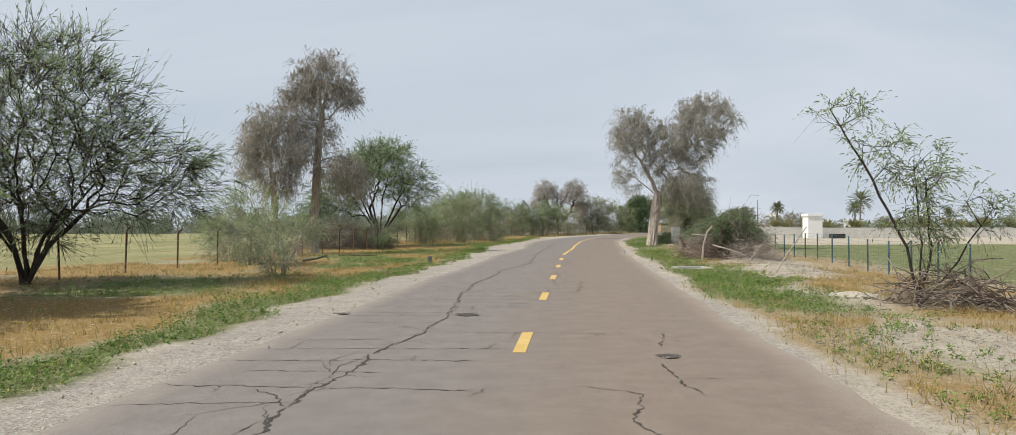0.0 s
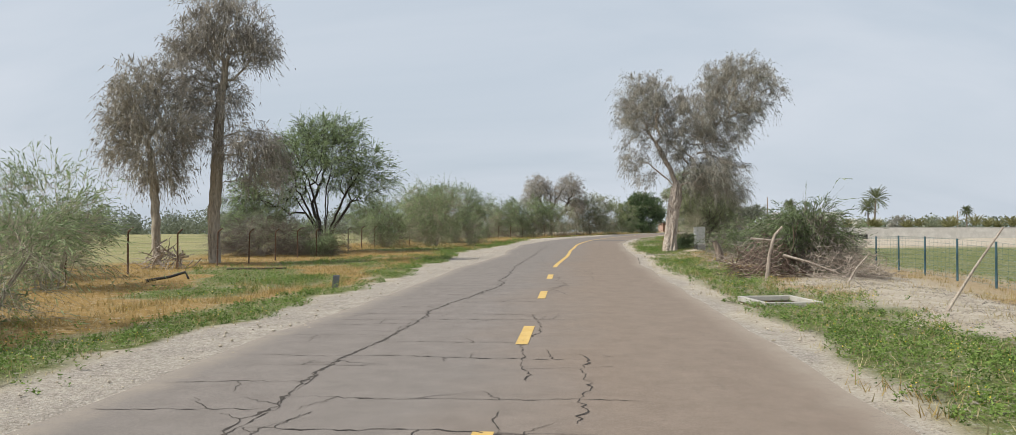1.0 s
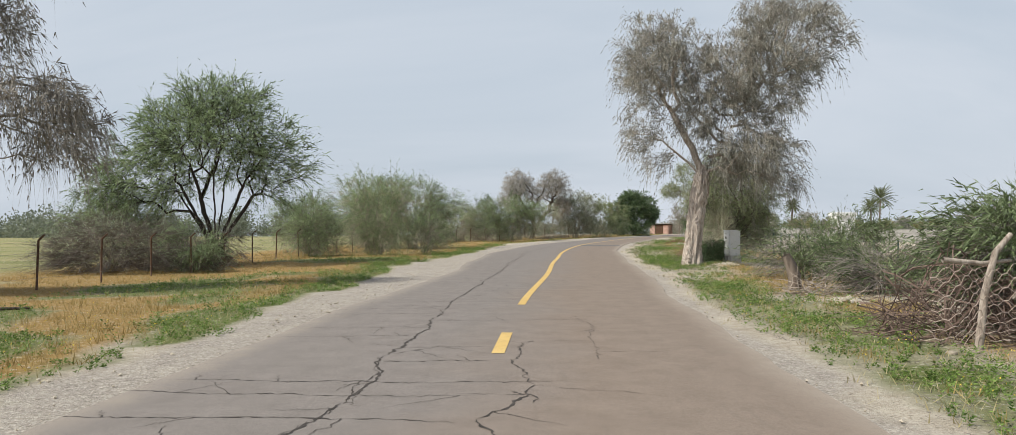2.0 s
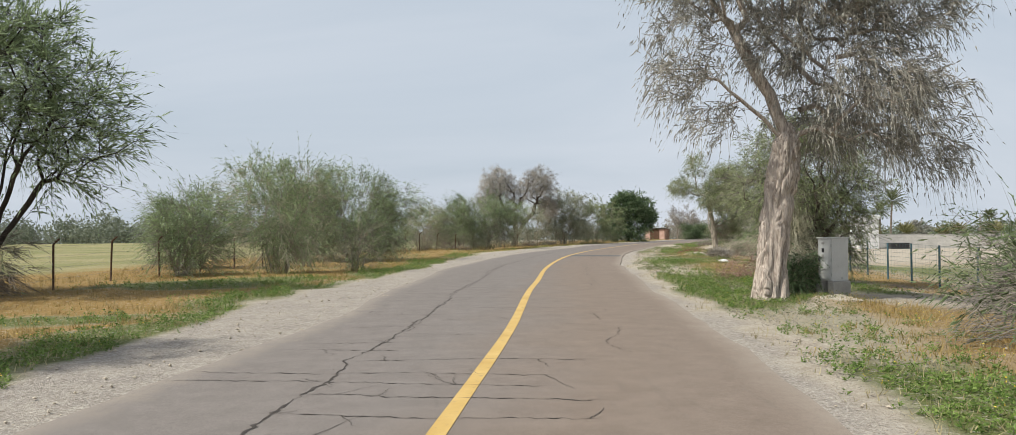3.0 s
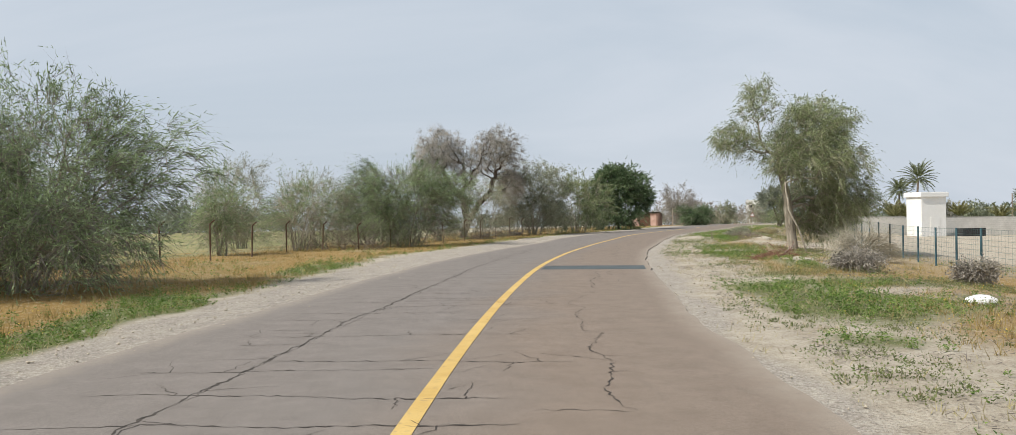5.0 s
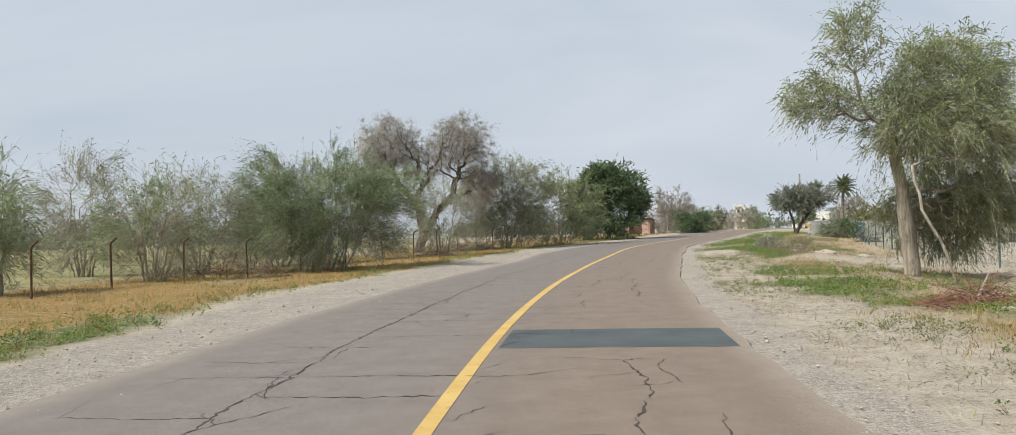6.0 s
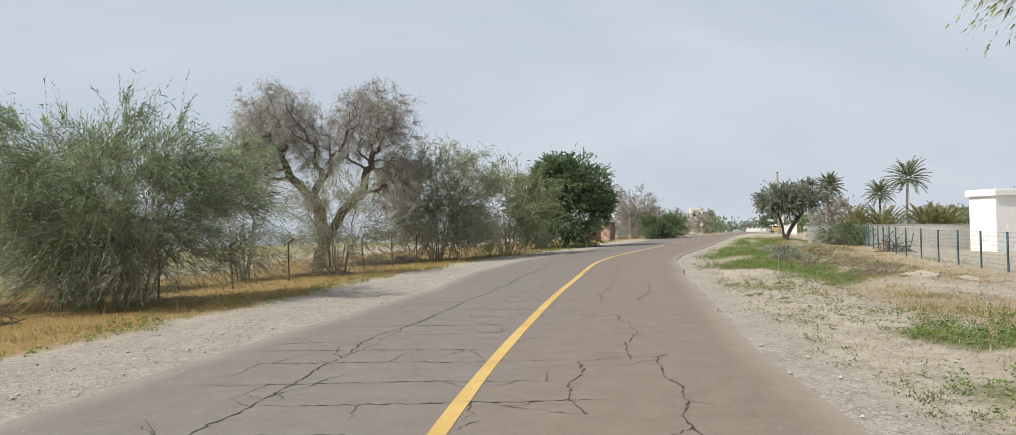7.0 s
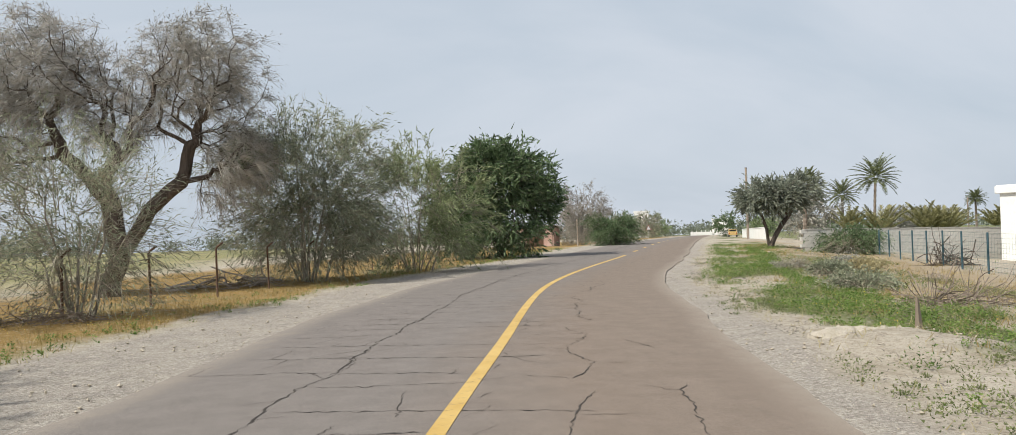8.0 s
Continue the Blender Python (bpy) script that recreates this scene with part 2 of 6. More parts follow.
def land(x, y):
    """Height of the ground."""
    o = beside(x, y)
    z = -0.04 + 0.09 * (wave(x, y, 2.3, 1) - 0.5) * smooth(np.abs(o), 3.8, 6.5) + 0.05 * (wave(x, y, 0.7, 2) - 0.5) * smooth(np.abs(o), 3.9, 5.5)
    z = z + 0.22 * (wave(x, y, 9.0, 3) - 0.5) * smooth(np.abs(o), 6, 12)
    z = z - 0.30 * smooth(o, 8.0, 13.0) - 0.75 * smooth(o, 14.0, 22.0) * smooth(y, 60, 110)
    z = z - 0.03 * (1 - smooth(np.abs(o), 3.0, 3.6))
    z = z + dip(y)
    for mx, my, mh, mr in MOUNDS:
        z = z + mh * np.exp(-((x - mx) ** 2 + (y - my) ** 2) / (mr * mr)) * (0.6 + 0.8 * wave(x, y, 0.8, 8))
    return z


def land_at(x, y):
    return float(land(np.array([x]), np.array([y]))[0])


def covers(x, y):
    """How much green plants, dry grass and gravel cover the ground at a place, 0 to 1 each."""
    o = beside(x, y)
    n1, n2, n3 = wave(x, y, 3.1, 4), wave(x, y, 1.3, 5), wave(x, y, 7.0, 6)
    lo = -o - left_half(y)
    ro = o - RIGHT_HALF
    gl = gravel_left(y)
    gravel = (1 - smooth(lo + 0.5 * (n2 - 0.5), gl - 0.25, gl + 0.25)) * (o < 0) + (1 - smooth(ro + 0.6 * (n2 - 0.5), 0.1, 0.5 + 0.9 * smooth(y, 75, 95))) * (o >= 0)
    # left: a green strip, then yellow dry grass, patches of both up to the fence
    lgreen = smooth(lo + (n2 - 0.5), gl - 0.1, gl + 0.3) * (1 - smooth(lo + 2.0 * (n1 - 0.5), gl + 0.7, gl + 1.8))
    lgreen = np.maximum(lgreen, smooth(n1 + 0.3 * n2, 0.72, 0.92) * smooth(lo, gl + 1.0, gl + 2.5) * (1 - smooth(lo, 8, 11)))
    ldry = smooth(lo + (n2 - 0.5), gl + 0.2, gl + 1.0) * (1 - smooth(lo, 13, 20)) * smooth(n3 + 0.5 * n2, 0.35, 0.65)
    # rank growth in the shade of the first acacia, closed yellow grass beyond
    lgreen = np.maximum(lgreen, 0.85 * np.exp(-((x + 9.6) / 3.6) ** 2 - ((y - 23.0) / 5.5) ** 2) * smooth(n1 + 0.4 * n2, 0.3, 0.6))
    ldry = np.maximum(ldry, 0.85 * smooth(lo + (n2 - 0.5), gl + 0.2, gl + 1.0) * (1 - smooth(lo, 11, 15)))
    lgreen = lgreen * (1 - 0.65 * smooth(y, 70, 84))
    bank = smooth(y, 69, 73) * (1 - smooth(y, 84, 90)) + 0.8 * smooth(y, 91, 93) * (1 - smooth(y, 97, 101))
    lgreen = np.maximum(lgreen, 0.95 * bank * smooth(lo + 0.8 * (n2 - 0.5), gl, gl + 0.5) * (1 - smooth(lo + 1.5 * (n1 - 0.5), gl + 1.2, gl + 2.2)))
    # right: lush near the start, sandy further on
    lush = 1 - smooth(y, 62, 78)
    rgreen = smooth(ro + 0.7 * (n2 - 0.5), 0.35, 1.0) * (1 - smooth(ro + 2.4 * (n1 - 0.5), 2.2, 4.2)) * lush * (0.35 + 0.65 * smooth(y, 12, 20)) * smooth(n1 + 0.5 * n2 + 0.2 * smooth(y, 10, 20), 0.35, 0.75)
    sparse = smooth(y, 62, 78) * smooth(n1 * 0.6 + n2 * 0.6, 0.50, 0.78) * smooth(ro, 0.8, 1.8) * (1 - smooth(ro, 5.0, 8.0)) * 0.8 * (1 - 0.9 * smooth(y, 104, 107) * (1 - smooth(y, 111, 114)))
    band = smooth(ro + 1.2 * (n1 - 0.5), 2.8, 3.5) * (1 - smooth(ro + 1.2 * (n1 - 0.5), 3.7, 4.5)) * smooth(y, 111, 115) * (1 - smooth(y, 150, 165))
    under = 0.9 * smooth(ro, 2.0, 3.0) * (1 - smooth(ro, 6.0, 8.0)) * smooth(y, 60, 63) * (1 - smooth(y, 68, 72))
    rgreen = rgreen * (1 - 0.45 * smooth(y, 24, 32) * (1 - smooth(y, 48, 56)) * smooth(n2, 0.3, 0.6))
    rgreen = rgreen * (1 - 0.6 * smooth(y, 50, 52) * (1 - smooth(y, 57, 59)))
    shade = 0.9 * smooth(ro + 0.8 * (n2 - 0.5), 1.6, 2.4) * (1 - smooth(ro + 1.2 * (n1 - 0.5), 4.0, 5.0)) * smooth(y, 95, 98) * (1 - smooth(y, 104, 107)) * smooth(n2 + 0.4 * n1, 0.35, 0.65)
    rgreen = np.maximum(np.maximum(rgreen, sparse), np.maximum(np.maximum(band, under), shade))
    rdry = 0.75 * smooth(ro + 0.5 * (n2 - 0.5), 0.3, 0.7) * (1 - smooth(ro + 1.5 * (n1 - 0.5), 1.4, 2.6)) * (1 - smooth(y, 20, 26)) + 0.6 * smooth(n2, 0.25, 0.6) * smooth(ro, 0.6, 1.2) * (1 - smooth(ro, 3.0, 5.0)) * smooth(y, 24, 32) * (1 - smooth(y, 50, 58)) + smooth(n3 + 0.4 * n2, 0.45, 0.75) * smooth(ro, 2.0, 4.0) * (1 - smooth(ro, 9, 14)) * (0.75 - 0.25 * smooth(y, 85, 100))
    field = smooth(o, 13, 16) * 0.85 * (1 - 0.8 * smooth(y, 85, 105) * (1 - smooth(y, 145, 150)))
    rdry = np.maximum(rdry, 0.55 * smooth(o, 9, 13) * (1 - smooth(y, 95, 112)))
    left = o < 0
    green = np.where(left, lgreen, np.maximum(rgreen, 0.85 * field))
    dry = np.where(left, ldry, rdry)
    return np.clip(green, 0, 1), np.clip(dry, 0, 1) * (1 - 0.8 * np.clip(green, 0, 1)), np.clip(gravel, 0, 1)


# ---- mesh helpers ----


def mesh_np(name, verts, quads=None, tris=None, smooth_shade=False):
    """A mesh from arrays."""
    me = bpy.data.meshes.new(name)
    verts = np.asarray(verts, np.float32).reshape(-1, 3)
    parts = [np.asarray(f, np.int32).reshape(-1, k) for f, k in ((quads, 4), (tris, 3)) if f is not None and len(f)]
    loops = np.concatenate([f.ravel() for f in parts])
    sizes = np.concatenate([np.full(len(f), f.shape[1], np.int32) for f in parts])
    me.vertices.add(len(verts))
    me.vertices.foreach_set("co", verts.ravel())
    me.loops.add(len(loops))
    me.loops.foreach_set("vertex_index", loops)
    me.polygons.add(len(sizes))
    me.polygons.foreach_set("loop_start", np.concatenate([[0], np.cumsum(sizes)[:-1]]).astype(np.int32))
    me.polygons.foreach_set("use_smooth", np.full(len(sizes), bool(smooth_shade)))
    me.update(calc_edges=True)
    return me


def part(name, data, material, parent=None, label=""):
    """Links a bmesh or a mesh as one object, under a thing where one is given."""
    if isinstance(data, bmesh.types.BMesh):
        me = bpy.data.meshes.new(name)
        data.to_mesh(me)
        data.free()
    else:
        me = data
    if material:
        me.materials.clear()
        me.materials.append(material)
    ob = new(name, me)
    if parent:
        ob.parent = parent
    return tagged(ob, label=label)


def thing(name, x, y, z=None, turn=0.0, label="", category="", group="", kind=""):
    ob = new(name)
    ob.matrix_world = pose(x, y, land_at(x, y) if z is None else z, 0, 0, turn)
    return tagged(ob, label, category, group, kind)


def box(bm, cx, cy, cz, sx, sy, sz, bevel=0.0, m=None):
    """Adds a box with its centre and sizes to bm, with softened edges."""
    r = bmesh.ops.create_cube(bm, size=1.0)
    bmesh.ops.transform(bm, matrix=Matrix.Translation((cx, cy, cz)) @ Matrix.Diagonal((sx, sy, sz, 1)), verts=r["verts"])
    vs = r["verts"]
    if bevel:
        edges = list({e for v in vs for e in v.link_edges})
        out = bmesh.ops.bevel(bm, geom=edges, offset=bevel, segments=2, affect="EDGES", profile=0.6)
        vs = list({v for f in out["faces"] for v in f.verts} | {v for v in vs if v.is_valid})
    if m is not None:
        bmesh.ops.transform(bm, matrix=m, verts=vs)
    return bm


def tubes(chains, sides):
    """Vertices and quads of tubes along chains of (points, radii)."""
    V, Q, n = [], [], 0
    ang = np.arange(sides) * 2 * np.pi / sides
    ca, sa = np.cos(ang), np.sin(ang)
    for p, r in chains:
        d = np.gradient(p, axis=0)
        d /= np.linalg.norm(d, axis=1, keepdims=True) + 1e-9
        ref = np.array([1.0, 0, 0]) if abs(d[0, 0]) < 0.8 else np.array([0, 1.0, 0])
        u = np.cross(d, ref)
        u /= np.linalg.norm(u, axis=1, keepdims=True) + 1e-9
        w = np.cross(d, u)
        ring = p[:, None] + r[:, None, None] * (u[:, None] * ca[None, :, None] + w[:, None] * sa[None, :, None])
        V.append(ring.reshape(-1, 3))
        k = len(p)
        a = (np.arange(k - 1)[:, None] * sides + np.arange(sides)[None]).ravel() + n
        b = (np.arange(k - 1)[:, None] * sides + (np.arange(sides)[None] + 1) % sides).ravel() + n
        Q.append(np.stack([a, b, b + sides, a + sides], 1))
        n += k * sides
    return np.concatenate(V), np.concatenate(Q)


def joined(pieces):
    """Joins (verts, quads, tris) pieces."""
    V, Q, T, n = [], [], [], 0
    for v, q, t in pieces:
        V.append(v)
        if q is not None and len(q):
            Q.append(np.asarray(q) + n)
        if t is not None and len(t):
            T.append(np.asarray(t) + n)
        n += len(v)
    return np.concatenate(V), np.concatenate(Q) if Q else None, np.concatenate(T) if T else None


def unit(v):
    return v / (np.linalg.norm(v, axis=-1, keepdims=True) + 1e-9)


def twig_mesh(p0, p1, p2, r):
    """Thin three-sided twigs bent at p1."""
    n = len(p0)
    d = unit(p1 - p0)
    u = unit(np.cross(d, np.array([0.31, 0.5, 0.81])))
    w = np.cross(d, u)
    ring = [u, -0.5 * u + 0.87 * w, -0.5 * u - 0.87 * w]
    V = np.stack([p0 + k * r[:, None] for k in ring] + [p1 + 0.7 * k * r[:, None] for k in ring] + [p2], 1).reshape(-1, 3)
    b = np.arange(n)[:, None] * 7
    Q = np.concatenate([b + np.array([[i, (i + 1) % 3, 3 + (i + 1) % 3, 3 + i]]) for i in range(3)])
    T = np.concatenate([b + np.array([[3 + i, 3 + (i + 1) % 3, 6]]) for i in range(3)])
    return V, Q, T


def spike_mesh(p0, p2, r):
    """Thin straight three-sided twigs."""
    n = len(p0)
    d = unit(p2 - p0)
    u = unit(np.cross(d, np.array([0.31, 0.5, 0.81])))
    w = np.cross(d, u)
    V = np.stack([p0 + k * r[:, None] for k in (u, -0.5 * u + 0.87 * w, -0.5 * u - 0.87 * w)] + [p2], 1).reshape(-1, 3)
    b = np.arange(n)[:, None] * 4
    return V, None, np.concatenate([b + np.array([[i, (i + 1) % 3, 3]]) for i in range(3)])


def leaf_mesh(rng, p, d, length, width):
    """Pointed leaves at p, along d."""
    n = len(p)
    side = unit(np.cross(d, rng.normal(size=(n, 3))))
    L, W = length[:, None], width[:, None]
    V = np.stack([p - side * W * 0.5, p + side * W * 0.5, p + d * L], 1).reshape(-1, 3)
    return V, None, np.arange(3 * n).reshape(-1, 3)


# ---- trees ----


def skeleton(rng, stems, lobes, count, bend=0.12, sag=0.0):
    """Grows limbs from the stems to points spread through the crown's lobes. Returns nodes, parents and tips."""
    P, parent, run = [np.array(stems[0][0], float)], [-1], [0.0]
    for st in stems:
        last = 0 if np.allclose(st[0], stems[0][0]) else None
        pts = np.array(st, float)
        if last is None:
            P.append(pts[0])
            parent.append(0)
            run.append(0.0)
            last = len(P) - 1
        for a, b in zip(pts[:-1], pts[1:]):
            k = max(2, int(np.linalg.norm(b - a) / 0.35))
            for j in range(1, k + 1):
                q = a + (b - a) * j / k + rng.normal(size=3) * bend * 0.18
                if j == k:
                    q = b
                P.append(q)
                parent.append(last)
                run.append(run[last] + np.linalg.norm(q - P[last]))
                last = len(P) - 1
    targets = []
    vol = np.array([l[3] * l[4] * l[5] * (l[6] if len(l) > 6 else 1.0) for l in lobes])
    for l, k in zip(lobes, np.maximum(6, (count * vol / vol.sum())).astype(int)):
        v = unit(rng.normal(size=(k, 3))) * (rng.uniform(0.12, 1.0, size=(k, 1)) ** 0.45)
        v *= np.clip(1 + 0.16 * rng.normal(size=(k, 1)), 0.6, 1.18)
        targets.append(np.array(l[:3]) + v * np.array(l[3:6]))
    A = np.concatenate(targets)
    A = A[A[:, 2] > 0.12]
    base = np.array(stems[0][-1], float)
    A = A[np.argsort(np.linalg.norm(A - base, axis=1) + 0.3 * rng.rand(len(A)))]
    buf = np.zeros((len(P) + 5 * len(A), 3))
    buf[:len(P)] = P
    runs = np.zeros(len(buf))
    runs[:len(P)] = run
    # limbs leave the stems above their foot
    low = np.zeros(len(buf))
    low[:len(P)] = np.where(np.array(run) < 0.25 * max(run), 3.0, 0.0)
    n, tips = len(P), []
    for a in A:
        cost = np.linalg.norm(buf[:n] - a, axis=1) + 0.22 * runs[:n] + low[:n] + 0.5 * np.maximum(0, buf[:n, 2] - a[2])
        i = int(np.argmin(cost))
        p = buf[i]
        d = np.linalg.norm(a - p)
        k = int(np.clip(d / 0.4, 1, 4))
        last = i
        for j in range(1, k + 1):
            u = j / k
            q = p + (a - p) * u
            if j < k:
                q = q + rng.normal(size=3) * bend * d * 0.35 + np.array([0, 0, (0.10 - sag) * d * 4 * u * (1 - u)])
            buf[n] = q
            parent.append(last)
            runs[n] = runs[last] + d / k
            last = n
            n += 1
        tips.append(last)
    return buf[:n].copy(), np.array(parent), np.array(tips)


def limbs(P, parent, r_base, r_tip=0.006, power=2.2):
    """Chains of points and radii, thick where many limbs meet."""
    n = len(P)
    acc = np.zeros(n)
    kids = [[] for _ in range(n)]
    for i in range(n - 1, 0, -1):
        if acc[i] == 0:
            acc[i] = 1.0
        acc[parent[i]] += acc[i]
        kids[parent[i]].append(i)
    power = max(1.6, math.log(acc[0]) / math.log(r_base / r_tip))
    rad = np.maximum(r_tip, r_base * (acc / acc[0]) ** (1 / power))
    chains, todo = [], [(0, None)]
    while todo:
        i, frm = todo.pop()
        c = [i] if frm is None else [frm, i]
        while kids[c[-1]]:
            ks = sorted(kids[c[-1]], key=lambda k: -acc[k])
            todo += [(k, c[-1]) for k in ks[1:]]
            c.append(ks[0])
        r = rad[c]
        if frm is not None:
            r[0] = min(r[0], r[1] * 1.15)
        chains.append((P[c], r * np.r_[np.ones(len(c) - 1), 0.6]))
    return chains, rad


def woody(chains, flute=0.0, rng=None):
    """A mesh of all limbs, round where thick."""
    groups = {9: [], 5: [], 3: []}
    for p, r in chains:
        if len(p) > 1:
            groups[9 if r.max() > 0.07 else 5 if r.max() > 0.02 else 3].append((p, r))
    return joined([(*tubes(c, s), None) for s, c in groups.items() if c])


def plant(name, x, y, stems, lobes, count=400, r_base=0.12, twigs=6, twig_len=0.5, droop=0.3, leaves=6, leaf=(0.10, 0.03),
          bark=None, foliage=None, twig_mat=None, label="", category="tree", seed=1, sag=0.0, upness=0.1, twig_r=0.006, group="", bend=0.12, trunk_mesh=None, spread=0.85, low=0.0, full=1.0, inner=0.0, gaps=0.38):
    """A tree or bush: limbs, fine twigs and small leaves, over its place on the ground."""
    rng = np.random.RandomState(seed)
    P, parent, tips = skeleton(rng, stems, lobes, count, bend, sag)
    chains, rad = limbs(P, parent, r_base)
    ob = thing(name, x, y, land_at(x, y) - 0.05, 0, label, category, group)
    if trunk_mesh is not None:
        chains = [c for c in chains if c[1].max() < r_base * 0.999]
    v, q, t = woody(chains)
    part("trunk", mesh_np("trunk", v, q, t, True), bark or BARK_GREY, ob)
    if trunk_mesh is not None:
        part("bole", trunk_mesh, bark or BARK_GREY, ob)
    fine = np.where(rad < 0.03)[0]
    src = np.concatenate([tips, rng.choice(fine, len(tips) // 2)])
    src = np.repeat(src, twigs)
    mid = np.array([np.mean([l[i] for l in lobes]) for i in range(3)])
    # the shoots of one limb lean the same way
    lean = unit(rng.normal(size=(len(P), 3)))[src]
    way = unit(P[src] - P[np.maximum(parent[src], 0)]) * 0.55 + unit(P[src] - mid) * 0.6 + 0.40 * lean + np.array([0, 0, upness])
    d = unit(way + spread * unit(rng.normal(size=(len(src), 3))))
    ln = twig_len * rng.uniform(0.4, 1.2, size=(len(src), 1)) * (1 + (0.8 if droop < 0.6 else 0.2) * (rng.rand(len(src), 1) < 0.14))
    p0 = P[src] + rng.normal(size=(len(src), 3)) * 0.05
    p1 = p0 + d * ln * 0.55
    p2 = p0 + d * ln + np.array([0, 0, -1.0]) * droop * ln * rng.uniform(0.5, 1.3, size=ln.shape)
    p2[:, 2] = np.maximum(p2[:, 2], 0.05)
    p1[:, 2] = np.maximum(p1[:, 2], 0.05)
    # whole shoots are leafy or bare, massed in clumps, and bare low down where the twigs are dry
    def massed(p):
        c = p / 1.05
        return 0.5 * wave(c[:, 0] + 0.6 * c[:, 2], c[:, 1] - 0.4 * c[:, 2], 1.0, seed % 13) + 0.5 * wave(c[:, 2] - 0.5 * c[:, 0], c[:, 0] + 0.7 * c[:, 1], 1.0, seed % 11)
    chance = full * smooth(massed(p2), gaps - 0.14, gaps)
    if low:
        chance = chance * (0.30 + 0.70 * smooth(p2[:, 2], 0.4 * low, low))
    leafy = rng.rand(len(p0)) < chance
    keep = leafy | (rng.rand(len(p0)) < (0.40 if leaves > 4 else 1.0))
    v, q, t = twig_mesh(p0[keep], p1[keep], p2[keep], np.full(keep.sum(), twig_r)) if droop > 0.72 else spike_mesh(p0[keep], p2[keep], np.full(keep.sum(), twig_r))
    tagged(part("brushwood", mesh_np("brushwood", v, q, t), twig_mat or TWIG_GREY, ob), kind="stuff")
    if leaves:
        k = np.repeat(np.where(leafy)[0], leaves)
        # leaflets stand in two rows along each arching shoot
        flat = unit(np.cross(p2 - p0, rng.normal(size=p0.shape) * 0.5 + np.array([0, 0, 1.0])))[k]
        u = rng.uniform(0.08, 1.0, size=(len(k), 1))
        pos = np.where(u < 0.55, p0[k] + (p1[k] - p0[k]) * u / 0.55, p1[k] + (p2[k] - p1[k]) * (u - 0.55) / 0.45)
        row = np.where(rng.rand(len(k), 1) < 0.5, -1.0, 1.0)
        dr = unit(unit(np.where(u < 0.55, p1[k] - p0[k], p2[k] - p1[k])) + flat * row * 0.26 + rng.normal(size=(len(k), 3)) * 0.12)
        s = rng.uniform(0.6, 1.35, size=len(k))
        # older growth close about the limbs, inside the crown
        if inner:
            c = np.repeat(rng.choice(fine, int(inner * len(tips))), 9)
            c = c[massed(P[c]) > gaps - 0.08]
            near = P[c] + rng.normal(size=(len(c), 3)) * 0.16
            near[:, 2] = np.maximum(near[:, 2], 0.06)
            pos, dr = np.concatenate([pos, near]), np.concatenate([dr, unit(rng.normal(size=(len(c), 3)) + np.array([0, 0, -0.3]))])
            s = np.concatenate([s, rng.uniform(0.9, 1.7, size=len(c))])
        v, q, t = leaf_mesh(rng, pos, dr, leaf[0] * s, leaf[1] * s)
        part("crown", mesh_np("crown", v, q, t), foliage or LEAF_GREEN, ob)
    return ob

# ---- ground ----


def steps(*spans):
    """Grid lines from (start, end, step) spans."""
    return np.unique(np.concatenate([np.arange(a, b, s) for a, b, s in spans]).round(3))


gx = steps((-3000, -400, 400), (-400, -100, 40), (-100, -24, 4), (-24, 50, 0.6), (50, 62, 2), (62, 160, 6), (160, 600, 40), (600, 3001, 400))
gy = steps((-600, -60, 60), (-60, -6, 6), (-6, 172, 0.6), (172, 320, 4), (320, 800, 40), (800, 3201, 400))
GX, GY = np.meshgrid(gx, gy)
GZ = land(GX.ravel(), GY.ravel())
nx, ny = len(gx), len(gy)
ii = (np.arange(ny - 1)[:, None] * nx + np.arange(nx - 1)[None]).ravel()
ground_mesh = mesh_np("ground", np.stack([GX.ravel(), GY.ravel(), GZ], 1), np.stack([ii, ii + 1, ii + nx + 1, ii + nx], 1), None, True)
for lname, vals in zip(("green", "dry", "gravel"), covers(GX.ravel(), GY.ravel())):
    ground_mesh.attributes.new(lname, "FLOAT", "POINT").data.foreach_set("value", vals.astype(np.float32))


